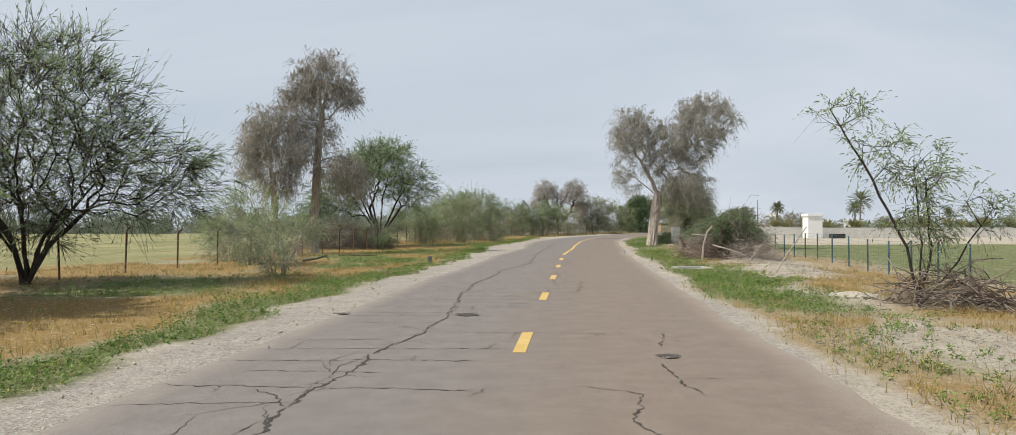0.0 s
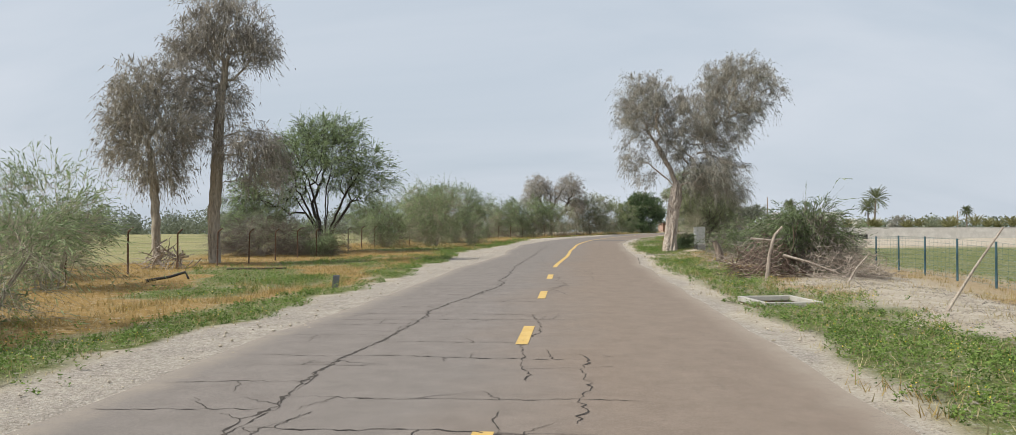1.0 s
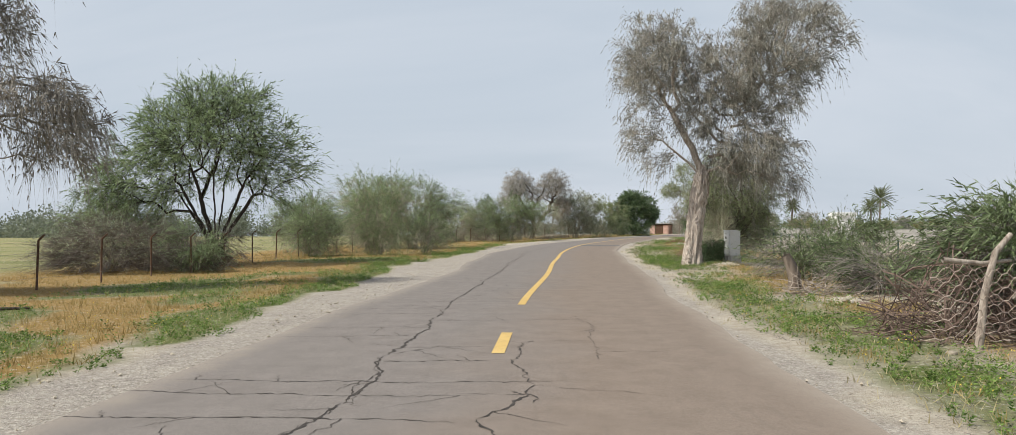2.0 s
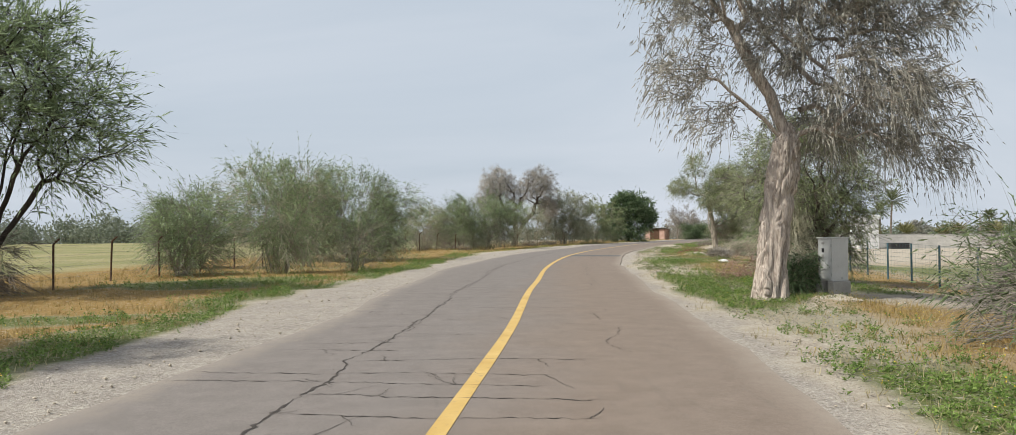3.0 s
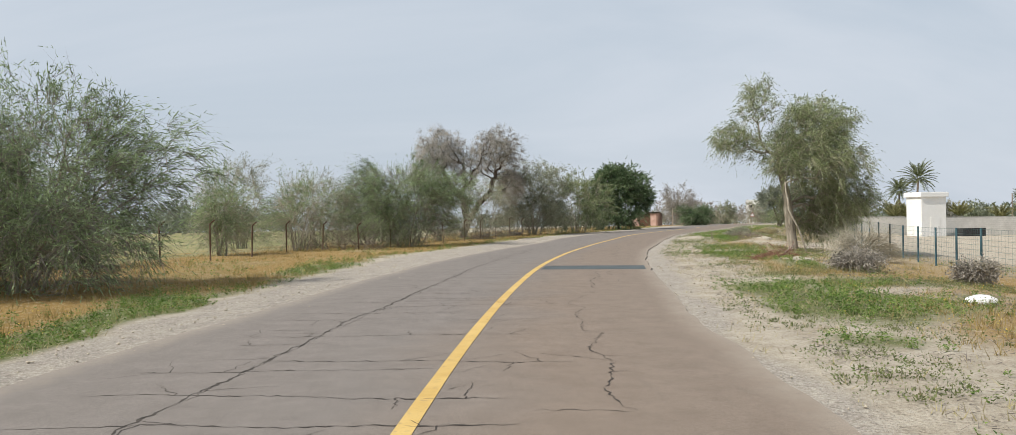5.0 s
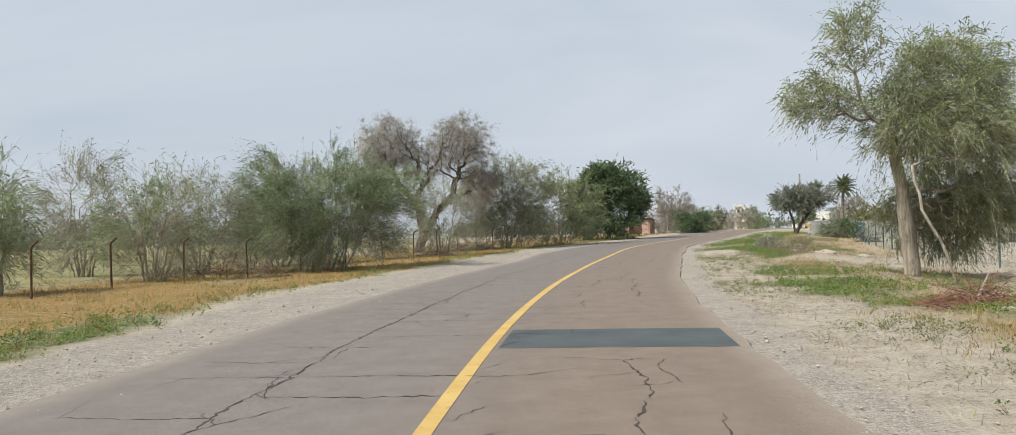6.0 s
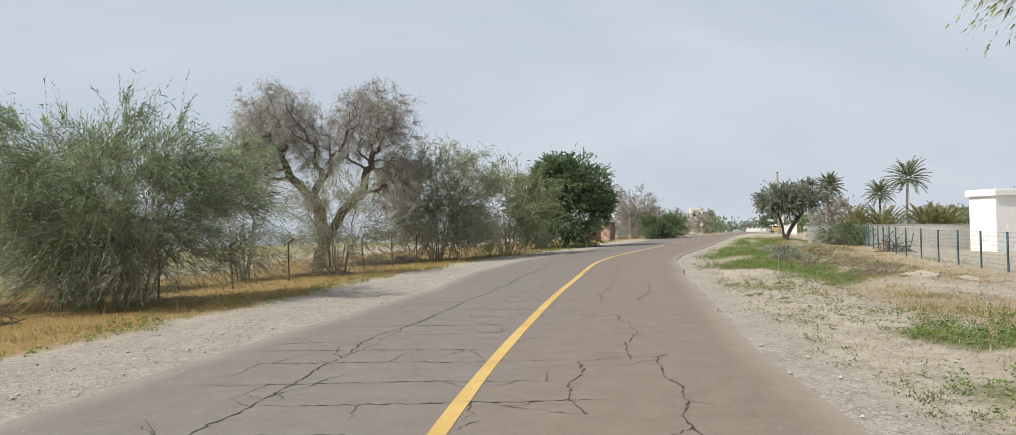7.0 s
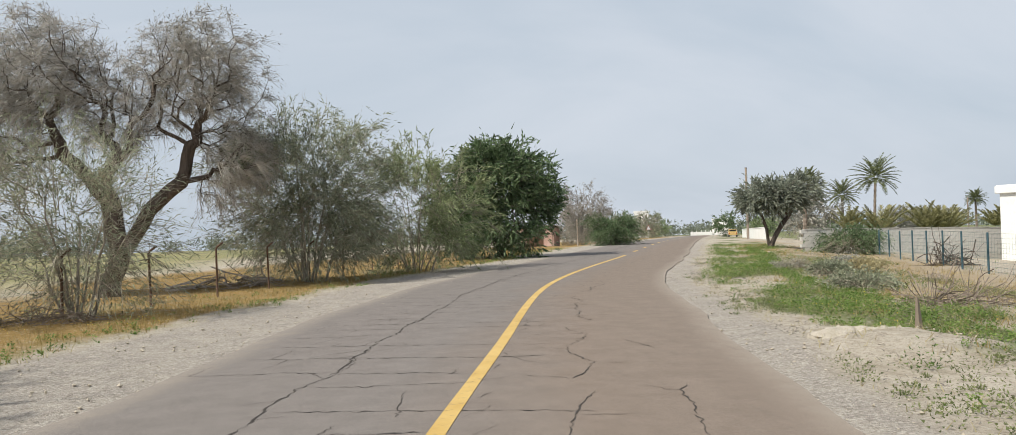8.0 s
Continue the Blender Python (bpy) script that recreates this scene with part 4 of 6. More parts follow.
def verge_trees():
    rng = np.random.RandomState(3)
    # near-black bark and twigs carry this acacia's backlit darkness in their colour
    plant("acacia_tree", -13.66, 23.05, fan(rng, 9, 2.2, 3.0), [(0, 0, 4.7, 3.4, 3.0, 2.3), (3.2, 0.3, 3.1, 2.4, 2.0, 1.4), (-2.8, 0, 4.2, 2.6, 2.4, 2.4), (0.5, 0, 6.4, 1.9, 1.8, 1.1), (-0.5, -0.3, 2.2, 2.6, 2.2, 1.2)],
          1500, 0.17, 6, 0.85, 0.15, 7, (0.14, 0.026), BARK_BLACK, LEAF_GREEN, TWIG_BLACK, "wide many-stemmed acacia with thin dusty green leaves", "tree", 21, twig_r=0.009, full=0.55)
    plant("acacia_tree", -15.6, 14.2, fan(rng, 7, 1.8, 2.6), [(0, 0, 4.4, 3.6, 3.6, 2.2), (1.8, 1.8, 3.4, 2.4, 2.4, 1.6), (2.2, -1.0, 3.6, 2.0, 2.0, 1.4), (0.3, 0, 6.0, 2.4, 2.4, 1.2), (0, 3.2, 4.0, 2.4, 2.4, 1.8)],
          800, 0.15, 5, 0.8, 0.15, 7, (0.26, 0.11), BARK_DARK, LEAF_GREEN, TWIG_DARK, "many-stemmed acacia shading the verge", "tree", 20)
    bush(-7.63, 27.0, 2.1, 1.5, "thin light green desert shrub on the verge", 22, LEAF_FRESH, 0.42, leaf=(0.12, 0.018), leaves=8, full=0.8)
    bush(-11.0, 34.9, 4.0, 1.9, "tall thin feathery green shrub by the fence", 23, LEAF_FRESH, 0.5, leaf=(0.14, 0.022), leaves=8)
    bush(-13.2, 38.5, 2.4, 1.6, "low feathery green shrub by the fence", 24, LEAF_FRESH, 0.6, leaf=(0.14, 0.022), leaves=8)
    plant("ghaf_tree", -13.7, 48.1, [[(0, 0, 0), (-0.05, 0, 1.6), (-0.1, 0, 3.4), (-0.3, 0, 5.0)]],
          [(-0.6, 0, 6.6, 1.5, 1.5, 2.1), (-1.3, 0.2, 5.6, 1.0, 1.1, 1.5), (0.7, 0, 5.6, 1.0, 1.0, 1.4), (0.1, 0, 4.2, 1.1, 1.2, 0.9)],
          620, 0.18, 5, 0.75, 0.9, 5, (0.16, 0.036), BARK_TAN, LEAF_BROWN, TWIG_TAN, "slim half-bare ghaf tree with grey drooping twigs", "tree", 25)
    plant("ghaf_tree", -11.8, 49.7, [[(0, 0, 0), (-0.05, 0, 2.0), (0.1, 0, 4.5), (0.25, 0, 7.0), (0.5, 0, 9.0)]],
          [(0.6, 0, 10.6, 1.7, 1.7, 1.7), (-0.7, 0, 8.8, 1.5, 1.6, 1.8), (1.7, 0, 9.4, 1.2, 1.3, 1.0), (-1.0, 0, 6.6, 1.1, 1.3, 1.4), (1.6, 0, 5.2, 1.7, 1.6, 1.1), (0.4, 0, 7.2, 1.0, 1.0, 1.2), (2.2, 0.2, 4.0, 1.1, 1.2, 0.7)],
          1000, 0.27, 5, 0.8, 0.9, 5, (0.16, 0.036), BARK_TAN, LEAF_BROWN, TWIG_GREY, "tall ghaf tree with brown-grey drooping foliage", "tree", 26)
    plant("acacia_tree", -10.1, 64.2, fan(rng, 9, 2.3, 4.2),
          [(0.0, 0, 6.0, 3.2, 3.0, 2.2), (-3.2, 0, 4.1, 2.6, 2.2, 1.7), (2.6, 0, 4.5, 1.8, 1.9, 1.6), (0.5, 0, 7.5, 2.0, 2.0, 1.0), (-1.6, 0.5, 6.3, 2.0, 2.0, 1.3), (-4.6, 0, 3.4, 1.6, 1.4, 0.9)],
          1200, 0.24, 5, 0.85, 0.25, 8, (0.18, 0.034), BARK_BLACK, LEAF_GREEN, TWIG_BLACK, "broad round-crowned green acacia by the fence", "tree", 27, full=0.8)
    bush(-14.4, 64.0, 3.4, 2.6, "low green thorn bush under the acacia", 28, LEAF_GREEN, 0.9, twig_mat=TWIG_DARK)
    bush(-10.6, 63.5, 2.2, 2.2, "grey tangle of dry branches at the tree's foot", 29, LEAF_BROWN, 1.2, leaves=2, droop=0.7, twig_mat=TWIG_DARK)
    bush(-12.6, 58.8, 2.3, 2.5, "dark grey-green tangle of dry branches under the acacia", 30, LEAF_GREYGREEN, 1.5, leaves=2, twigs=8, twig_mat=TWIG_DARK, droop=0.5)
    bush(-9.9, 60.6, 1.8, 1.5, "low dark thorn bush under the acacia", 31, LEAF_GREEN, 1.1, twig_mat=TWIG_DARK)
    # the hedge of shrubs on the outside of the bend
    for i, (x, y, h, rx, fol, dn, nm) in enumerate((
            (-7.6, 72.8, 3.1, 1.6, LEAF_GREEN, 0.9, "grey-green shrub with bare lower stems"), (-4.3, 74.4, 5.3, 2.5, LEAF_FRESH, 0.8, "feathery light green shrub by the road"),
            (-1.5, 76.5, 2.6, 1.2, LEAF_FRESH, 0.3, "thin feathery shrub with pale bare stems"), (-4.6, 81.0, 3.2, 1.7, LEAF_FRESH, 0.4, "open green roadside shrub with pale stems"),
            (-3.6, 88.0, 5.7, 4.2, LEAF_GREEN, 1.7, "large dense arching green shrub"), (-6.6, 90.0, 4.8, 2.4, LEAF_GREEN, 1.0, "green shrub behind the hedge"),
            (-3.4, 105.0, 4.3, 1.5, LEAF_FRESH, 0.7, "thin green shrub with bare stems"), (-1.0, 111.0, 4.5, 1.9, LEAF_FRESH, 0.7, "feathery green shrub by the fence"),
            (-5.2, 115.5, 5.6, 2.1, LEAF_GREYGREEN, 0.8, "tall thin grey-green shrub"), (-0.8, 116.2, 4.8, 2.4, LEAF_GREYGREEN, 0.9, "dense grey-green shrub with dry branches below"),
            (4.5, 115.8, 5.4, 3.8, LEAF_GREEN, 1.8, "large dense dark green roadside shrub"), (1.6, 121.5, 5.2, 2.6, LEAF_GREEN, 1.0, "green shrub behind the fence"),
            (6.2, 125.2, 4.3, 1.7, LEAF_GREYGREEN, 0.9, "thin grey-green shrub with bare pale stems"),
            (9.5, 126.8, 4.7, 2.3, LEAF_GREYGREEN, 0.65, "half-bare pale shrub in front of the dead tree"),
            (14.3, 138.6, 7.2, 3.9, LEAF_GREYGREEN, 1.8, "large half-bare grey-green shrub"), (18.8, 142.0, 5.8, 3.3, LEAF_OLIVEGREEN, 1.4, "rounded grey-green shrub by the road"),
            (40.6, 184.0, 6.2, 3.0, LEAF_BROWN, 1.3, "grey half-bare tree beyond the hut"), (40.3, 175.0, 2.7, 2.3, LEAF_DARK, 1.6, "low dark green bush beside the hut"),
            (-9.5, 80.0, 4.4, 2.4, LEAF_GREEN, 0.8, "green shrub behind the fence"), (-8.0, 98.0, 4.4, 2.2, LEAF_GREEN, 0.8, "green shrub behind the fence"))):
        far, dry = y > 130, fol in (LEAF_GREYGREEN, LEAF_BROWN)
        bush(x, y, h, rx, nm, 40 + i, fol, dn, leaf=(0.17, 0.032) if far else (0.115, 0.020), inner=0.7 if dry else 1.4, leaves=7 if dry else 11,
             twigs=5, full=0.45 if dn <= 0.5 else 0.8 if dry else 1.0, twig_len=0.95, low=0.1 if fol is LEAF_DARK else 0.42, twig_mat=TWIG_GREY if fol is LEAF_BROWN else TWIG_MID if fol is LEAF_GREEN else TWIG_TAN)
    plant("dark_tree", 25.2, 153.8, fan(rng, 5, 1.6, 2.2), [(0, 0, 4.4, 3.0, 2.8, 2.4), (2.2, 0, 3.6, 1.8, 1.8, 1.1), (-2.2, 0, 3.0, 1.9, 1.8, 1.7), (-0.6, 0, 6.0, 1.6, 1.6, 0.9), (-1.4, -0.8, 1.6, 2.4, 1.6, 1.4), (0.8, -0.8, 1.5, 1.8, 1.4, 1.3), (2.3, -0.4, 2.6, 1.0, 1.1, 0.9)],
          1000, 0.2, 4, 0.8, 0.25, 9, (0.22, 0.08), BARK_DARK, LEAF_DARK, TWIG_GREY, "dense dark green broadleaf tree by the road", "tree", 70, inner=1.5)
    plant("dead_tree", 8.1, 135.5, [[(0, 0, 0), (0.5, 0, 1.4), (1.3, 0, 2.8), (2.3, 0, 3.7), (2.6, 0, 4.9)], [(0, 0, 0), (0.4, 0, 1.4), (0.1, 0, 3.2), (-1.2, 0, 4.6), (-1.6, 0, 5.8)]],
          [(2.9, 0, 7.3, 2.0, 2.0, 1.9), (-1.7, 0, 7.3, 2.2, 2.0, 1.8), (4.0, 0, 4.8, 1.3, 1.3, 1.4), (-2.6, 0, 5.4, 1.6, 1.5, 1.3), (0.6, 0, 6.0, 1.4, 1.3, 1.3), (3.4, 0, 3.4, 0.8, 0.8, 0.8)],
          1600, 0.42, 9, 0.75, 0.6, 2, (0.10, 0.026), BARK_DARK, LEAF_GHAF, TWIG_ASH, "leaning bare ghaf tree with two dry grey crowns", "tree", 71, bend=0.16, twig_r=0.0075)
    # the near side
    plant("sapling", 8.45, 16.7, [[(0, 0, 0), (-0.25, 0, 1.2), (-0.9, 0.1, 2.6), (-1.7, 0.3, 4.1)], [(0, 0, 0), (0.05, 0, 1.3), (-0.1, 0, 2.8)], [(0, 0, 0), (0.25, 0, 1.2), (0.2, 0.1, 2.6)], [(0, 0, 0), (0.9, 0.2, 0.9), (1.7, 0.3, 2.0)]],
          [(-1.5, 0.2, 4.0, 0.55, 0.5, 0.5), (-0.9, 0.1, 3.2, 0.5, 0.5, 0.5), (-0.2, 0, 2.9, 0.6, 0.6, 0.7), (0.35, 0, 2.5, 0.5, 0.5, 0.6), (1.6, 0.2, 2.0, 0.5, 0.5, 0.6), (0.1, 0, 1.7, 0.8, 0.7, 0.5)],
          170, 0.045, 4, 0.40, 0.4, 12, (0.060, 0.022), BARK_BLACK, LEAF_FRESH, TWIG_DARK, "slender leaning sapling with fresh green leaves", "tree", 72, twig_r=0.004)
    bush(10.9, 39.4, 2.2, 1.25, "dark green thorn bush beside a heap of dry branches", 73, LEAF_THORN, 1.2, leaf=(0.13, 0.024), leaves=10, twig_mat=TWIG_MID)
    bush(12.1, 41.0, 1.5, 1.2, "grey bare thorn bush beside the brush heap", 74, LEAF_GREYGREEN, 0.9, leaves=4, twig_mat=TWIG_MID, leaf=(0.13, 0.024))
    bush(12.0, 46.0, 1.35, 1.6, "green low thorn bush on the verge", 75, LEAF_THORN, 1.0, leaf=(0.13, 0.024), twig_mat=TWIG_MID)
    bush(12.4, 52.0, 1.45, 1.8, "green low thorn bush on the verge", 76, LEAF_THORN, 1.0, leaf=(0.13, 0.024), twig_mat=TWIG_MID)
    bush(15.5, 57.0, 2.2, 2.0, "green thorn bush behind the cabinet", 77, LEAF_THORN, 1.0, leaf=(0.13, 0.024), twig_mat=TWIG_MID)
    bush(13.6, 66.0, 3.1, 0.6, "bleached weeping dead shrub behind the great tree", 78, LEAF_GREYGREEN, 0.7, leaf=(0.06, 0.02), leaves=1, droop=0.95, twig_len=0.85, twig_mat=TWIG_PALE, twig_r=0.0045, upness=0.2)
    bush(11.75, 60.9, 1.35, 0.5, "leafy green bush at the foot of the great tree", 86, LEAF_DARK, 0.7, leaf=(0.09, 0.026), leaves=9, twig_len=0.4, low=0.1)
    bush(14.6, 68.6, 4.0, 1.3, "tall green bush among the verge trees", 79, LEAF_GREEN, 1.2)
    plant("acacia_tree", 14.3, 66.6, [[(0, 0, 0), (0.1, 0, 1.0), (-0.3, 0, 2.0)], [(0, 0, 0), (0.3, 0, 1.1), (1.2, 0, 2.2)]],
          [(0.2, 0, 3.6, 2.1, 2.0, 1.5), (-1.4, 0, 3.0, 1.3, 1.3, 1.0), (1.0, 0, 2.0, 1.1, 1.2, 1.7), (-0.2, 0, 4.6, 1.2, 1.2, 0.8)],
          850, 0.18, 5, 0.6, 0.4, 12, (0.085, 0.018), BARK_DARK, LEAF_OLIVEGREEN, TWIG_MID, "grey-green acacia with low drooping branches", "tree", 80, inner=0.5)
    plant("ghaf_tree", 18.35, 78.8, [[(0, 0, 0), (0.1, 0, 1.0), (0.2, 0, 2.2)]],
          [(0.2, 0, 3.2, 1.5, 1.5, 1.2), (-0.6, 0, 2.2, 1.0, 1.0, 1.0), (0.9, 0, 2.0, 1.1, 1.1, 1.1), (0.3, 0, 1.2, 1.3, 1.2, 0.8)],
          700, 0.16, 7, 0.60, 0.9, 7, (0.11, 0.024), BARK_GREY, LEAF_GHAF, TWIG_GREY, "grey weeping ghaf tree with dry twigs to the ground", "tree", 81)
    plant("ghaf_tree", 22.05, 102.4, [[(0, 0, 0), (-0.1, 0, 1.2), (-0.3, -0.1, 2.6), (-0.8, -0.3, 4.6)], [(-0.6, -2.9, -0.05), (-0.85, -2.8, 0.8), (-1.2, -2.4, 1.9), (-1.1, -1.9, 3.0)]],
          [(-1.4, 0, 6.5, 0.8, 0.8, 1.0), (-2.4, 0, 5.0, 1.1, 1.0, 0.75), (0.7, -0.5, 5.4, 1.7, 1.6, 1.3), (0.8, -1.0, 3.9, 1.9, 1.7, 1.0), (-0.6, -0.3, 4.3, 1.1, 1.1, 0.9), (1.9, -0.8, 2.4, 1.3, 1.2, 1.2), (1.4, 1.0, 1.9, 1.7, 1.5, 1.3)],
          1500, 0.22, 5, 0.60, 0.5, 12, (0.085, 0.022), BARK_TAN, LEAF_OLIVEGREEN, TWIG_TAN, "two-stemmed ghaf tree with olive drooping foliage", "tree", 82, inner=1.2, gaps=0.34)
    bush(22.4, 97.0, 1.3, 1.2, "bare grey thorn scrub under the tree", 83, LEAF_BROWN, 1.0, leaves=0)
    plant("olive_tree", 43.2, 154.5, [[(0, 0, 0), (0.5, 0, 0.9), (1.4, 0, 2.0)], [(0, 0, 0), (-0.2, 0, 1.2), (-0.6, 0, 2.4)]],
          [(0.3, 0, 3.3, 2.1, 1.9, 1.0), (1.9, 0, 3.6, 1.6, 1.5, 1.0), (-1.0, 0, 3.0, 1.1, 1.1, 0.7)],
          560, 0.2, 5, 0.6, 0.2, 9, (0.19, 0.075), BARK_DARK, LEAF_OLIVE, TWIG_GREY, "leaning grey-green tree at the wall's end", "tree", 84)
    bush(43.6, 147.0, 1.45, 1.5, "dark green bush against the wall's end", 85, LEAF_DARK, 1.0, leaf=(0.14, 0.045), low=0.1, droop=0.55, spread=1.0, twig_len=1.0)


verge_trees()


def great_tree():
    """The old ghaf close to the road."""
    rng = np.random.RandomState(8)
    path = np.array([(0, 0, -0.1), (0.02, 0, 0.5), (0.08, 0, 1.2), (0.16, 0, 2.0), (0.30, 0, 2.9), (0.42, 0, 3.7), (0.5, 0, 4.15)])
    rad = np.array([0.45, 0.39, 0.36, 0.35, 0.37, 0.31, 0.05])
    n, s = 170, 120
    u = np.linspace(0, 1, n)
    zz = np.interp(u, np.linspace(0, 1, 7), path[:, 2])
    cx = np.interp(zz, path[:, 2], path[:, 0])
    rr = np.interp(zz, path[:, 2], rad)
    a = np.arange(s) * 2 * np.pi / s
    A, Z = np.meshgrid(a, zz)
    ridge = 0.055 * np.sin(5 * A + 1.2 * Z) + 0.04 * np.sin(8 * A - 0.9 * Z + 1)
    # long flaking plates of bark, parted by dark winding furrows
    B = A + 0.16 * (wave(np.cos(A) * 2 + 5, Z + np.sin(A) * 2, 0.35, 6) - 0.5)
    furrow = np.ones_like(A)
    for wide, tall, k, deep in ((10, 1.0, 1, 1.0), (17, 0.55, 2, 0.85), (30, 0.28, 3, 0.6)):
        q = wave(wide * B / (2 * np.pi) % wide, Z / tall, 1.0, k + 20)
        furrow = np.minimum(furrow, 1 - deep * (1 - smooth(np.abs(q - 0.5), 0.0, 0.13)))
    plate = 0.20 * (furrow - 1) + 0.03 * (wave(A * 9, Z, 0.06, 4) - 0.5)
    split = -0.22 * np.exp(-((A - 5.15 - 0.25 * (Z - 0.8)) / 0.10) ** 2) * smooth(Z, 0.05, 0.25) * (1 - smooth(Z, 1.1, 1.5))
    foot = 0.14 * np.maximum(0, np.sin(4 * A + 0.6)) * np.exp(-np.maximum(Z, 0) / 0.25)
    R = rr[:, None] * (1 + ridge + plate + split + foot)
    V = np.stack([cx[:, None] + R * np.cos(A), R * np.sin(A), Z], -1).reshape(-1, 3)
    i = (np.arange(n - 1)[:, None] * s + np.arange(s)[None]).ravel()
    j = (np.arange(n - 1)[:, None] * s + (np.arange(s)[None] + 1) % s).ravel()
    bole = mesh_np("bole", V, np.stack([i, j, j + s, i + s], 1), None, True)
    top = (0.42, 0, 3.7)
    stems = [[(0, 0, 0), (0.08, 0, 1.2), (0.16, 0, 2.0), (0.30, 0, 2.9), top],
             [top, (0.9, 0, 4.8), (2.0, 0, 6.2), (3.0, 0, 7.6)], [top, (0.1, 0.1, 4.8), (-0.5, 0.2, 5.9), (-1.2, 0.2, 7.0)],
             [top, (-0.4, -0.2, 4.4), (-1.2, -0.2, 5.1)], [top, (1.0, -0.3, 4.0), (1.7, -0.4, 3.7)]]
    # one root: the stems continue from the head of the bole
    P0 = stems[0]
    lobes = [(4.0, 0, 9.2, 2.2, 2.1, 1.9), (-1.3, 0.1, 8.2, 1.8, 1.7, 2.0), (1.3, 0, 7.6, 1.6, 1.6, 1.6), (-1.9, 0, 5.4, 1.0, 1.2, 1.0, 0.6),
             (2.3, 0, 4.7, 1.9, 1.7, 1.3), (-1.3, 0, 4.4, 0.8, 1.0, 0.6, 0.5), (3.7, 0, 3.6, 1.2, 1.0, 0.6), (2.9, 0, 6.9, 1.6, 1.5, 1.2), (0.4, 0.2, 6.0, 1.2, 1.2, 0.9)]
    big = [[P0[0], *P0[1:], *st[1:]] for st in stems[1:]]
    plant("ghaf_tree", 10.5, 59.4, big, lobes, 1800, 0.42, 6, 0.66, 0.8, 8, (0.11, 0.024), BARK_PALE, LEAF_GHAF, TWIG_GREY,
          "great old ghaf tree with furrowed pale trunk and grey drooping foliage", "tree", 90, twig_r=0.006, trunk_mesh=bole, full=0.95, inner=0.6, gaps=0.36)


great_tree()

# ---- fences ----


def tube_part(name, points, radius, material, parent, sides=6):
    p = np.array(points, float)
    v, q = tubes([(p, np.full(len(p), radius) if np.isscalar(radius) else np.array(radius, float))], sides)
    n = len(v)
    caps = []
    for base in (0, n - sides):
        caps += [(base, base + i, base + i + 1) for i in range(1, sides - 1)]
    return part(name, mesh_np(name, v, q, caps, sides > 5), material, parent)


def along(points, spacing):
    """Places every spacing metres along a polyline, with jitter."""
    out, p = [], np.array(points, float)
    seg = np.linalg.norm(np.diff(p, axis=0), axis=1)
    s = np.concatenate([[0], np.cumsum(seg)])
    for d in np.arange(0, s[-1], spacing):
        out.append((float(np.interp(d, s, p[:, 0])), float(np.interp(d, s, p[:, 1]))))
    return out


def field_fence():
    """Rusty iron posts with cranked heads, and wire strands."""
    rng = random.Random(4)
    ob = new("field_fence")
    tagged(ob, "old wire fence on rusty cranked iron posts", "fence")
    spots = along([(-15.6, 12.0), (-12.6, 30.9), (-10.8, 45.8), (-10.2, 52.2), (-8.6, 70.0), (-5.6, 90.0), (-0.4, 108.0), (7.5, 122.6), (11.1, 131.0), (16.0, 142.0), (24.0, 158.0)], 3.2)
    heads = []
    for x, y in spots:
        z, lean = land_at(x, y), rng.uniform(-0.05, 0.05)
        h = rng.uniform(1.32, 1.45)
        foot = Vector((x, y, z - 0.1))
        knee = Vector((x + lean, y + rng.uniform(-0.03, 0.03), z + h))
        tip = knee + Vector((0.20, -0.05, 0.17))
        tube_part("post", [foot, (foot + knee) / 2, knee - Vector((0, 0, 0.02)), knee + Vector((0.03, 0, 0.04)), tip], 0.032, RUST, ob, 6)
        heads.append((knee, tip, z))
    for f in (0.25, 0.5, 0.75, 0.97):
        line = []
        for (k0, t0, z0), (k1, t1, z1) in zip(heads[:-1], heads[1:]):
            a = Vector((k0.x, k0.y, z0 + (k0.z - z0) * f))
            b = Vector((k1.x, k1.y, z1 + (k1.z - z1) * f))
            line += [a, (a + b) / 2 - Vector((0, 0, 0.03))]
        tube_part("wire_strand", line, 0.004, WIRE, ob, 3)
    line = []
    for (k0, t0, z0), (k1, t1, z1) in zip(heads[:-1], heads[1:]):
        line += [t0, (t0 + t1) / 2 - Vector((0, 0, 0.03))]
    tube_part("wire_strand", line, 0.004, WIRE, ob, 3)


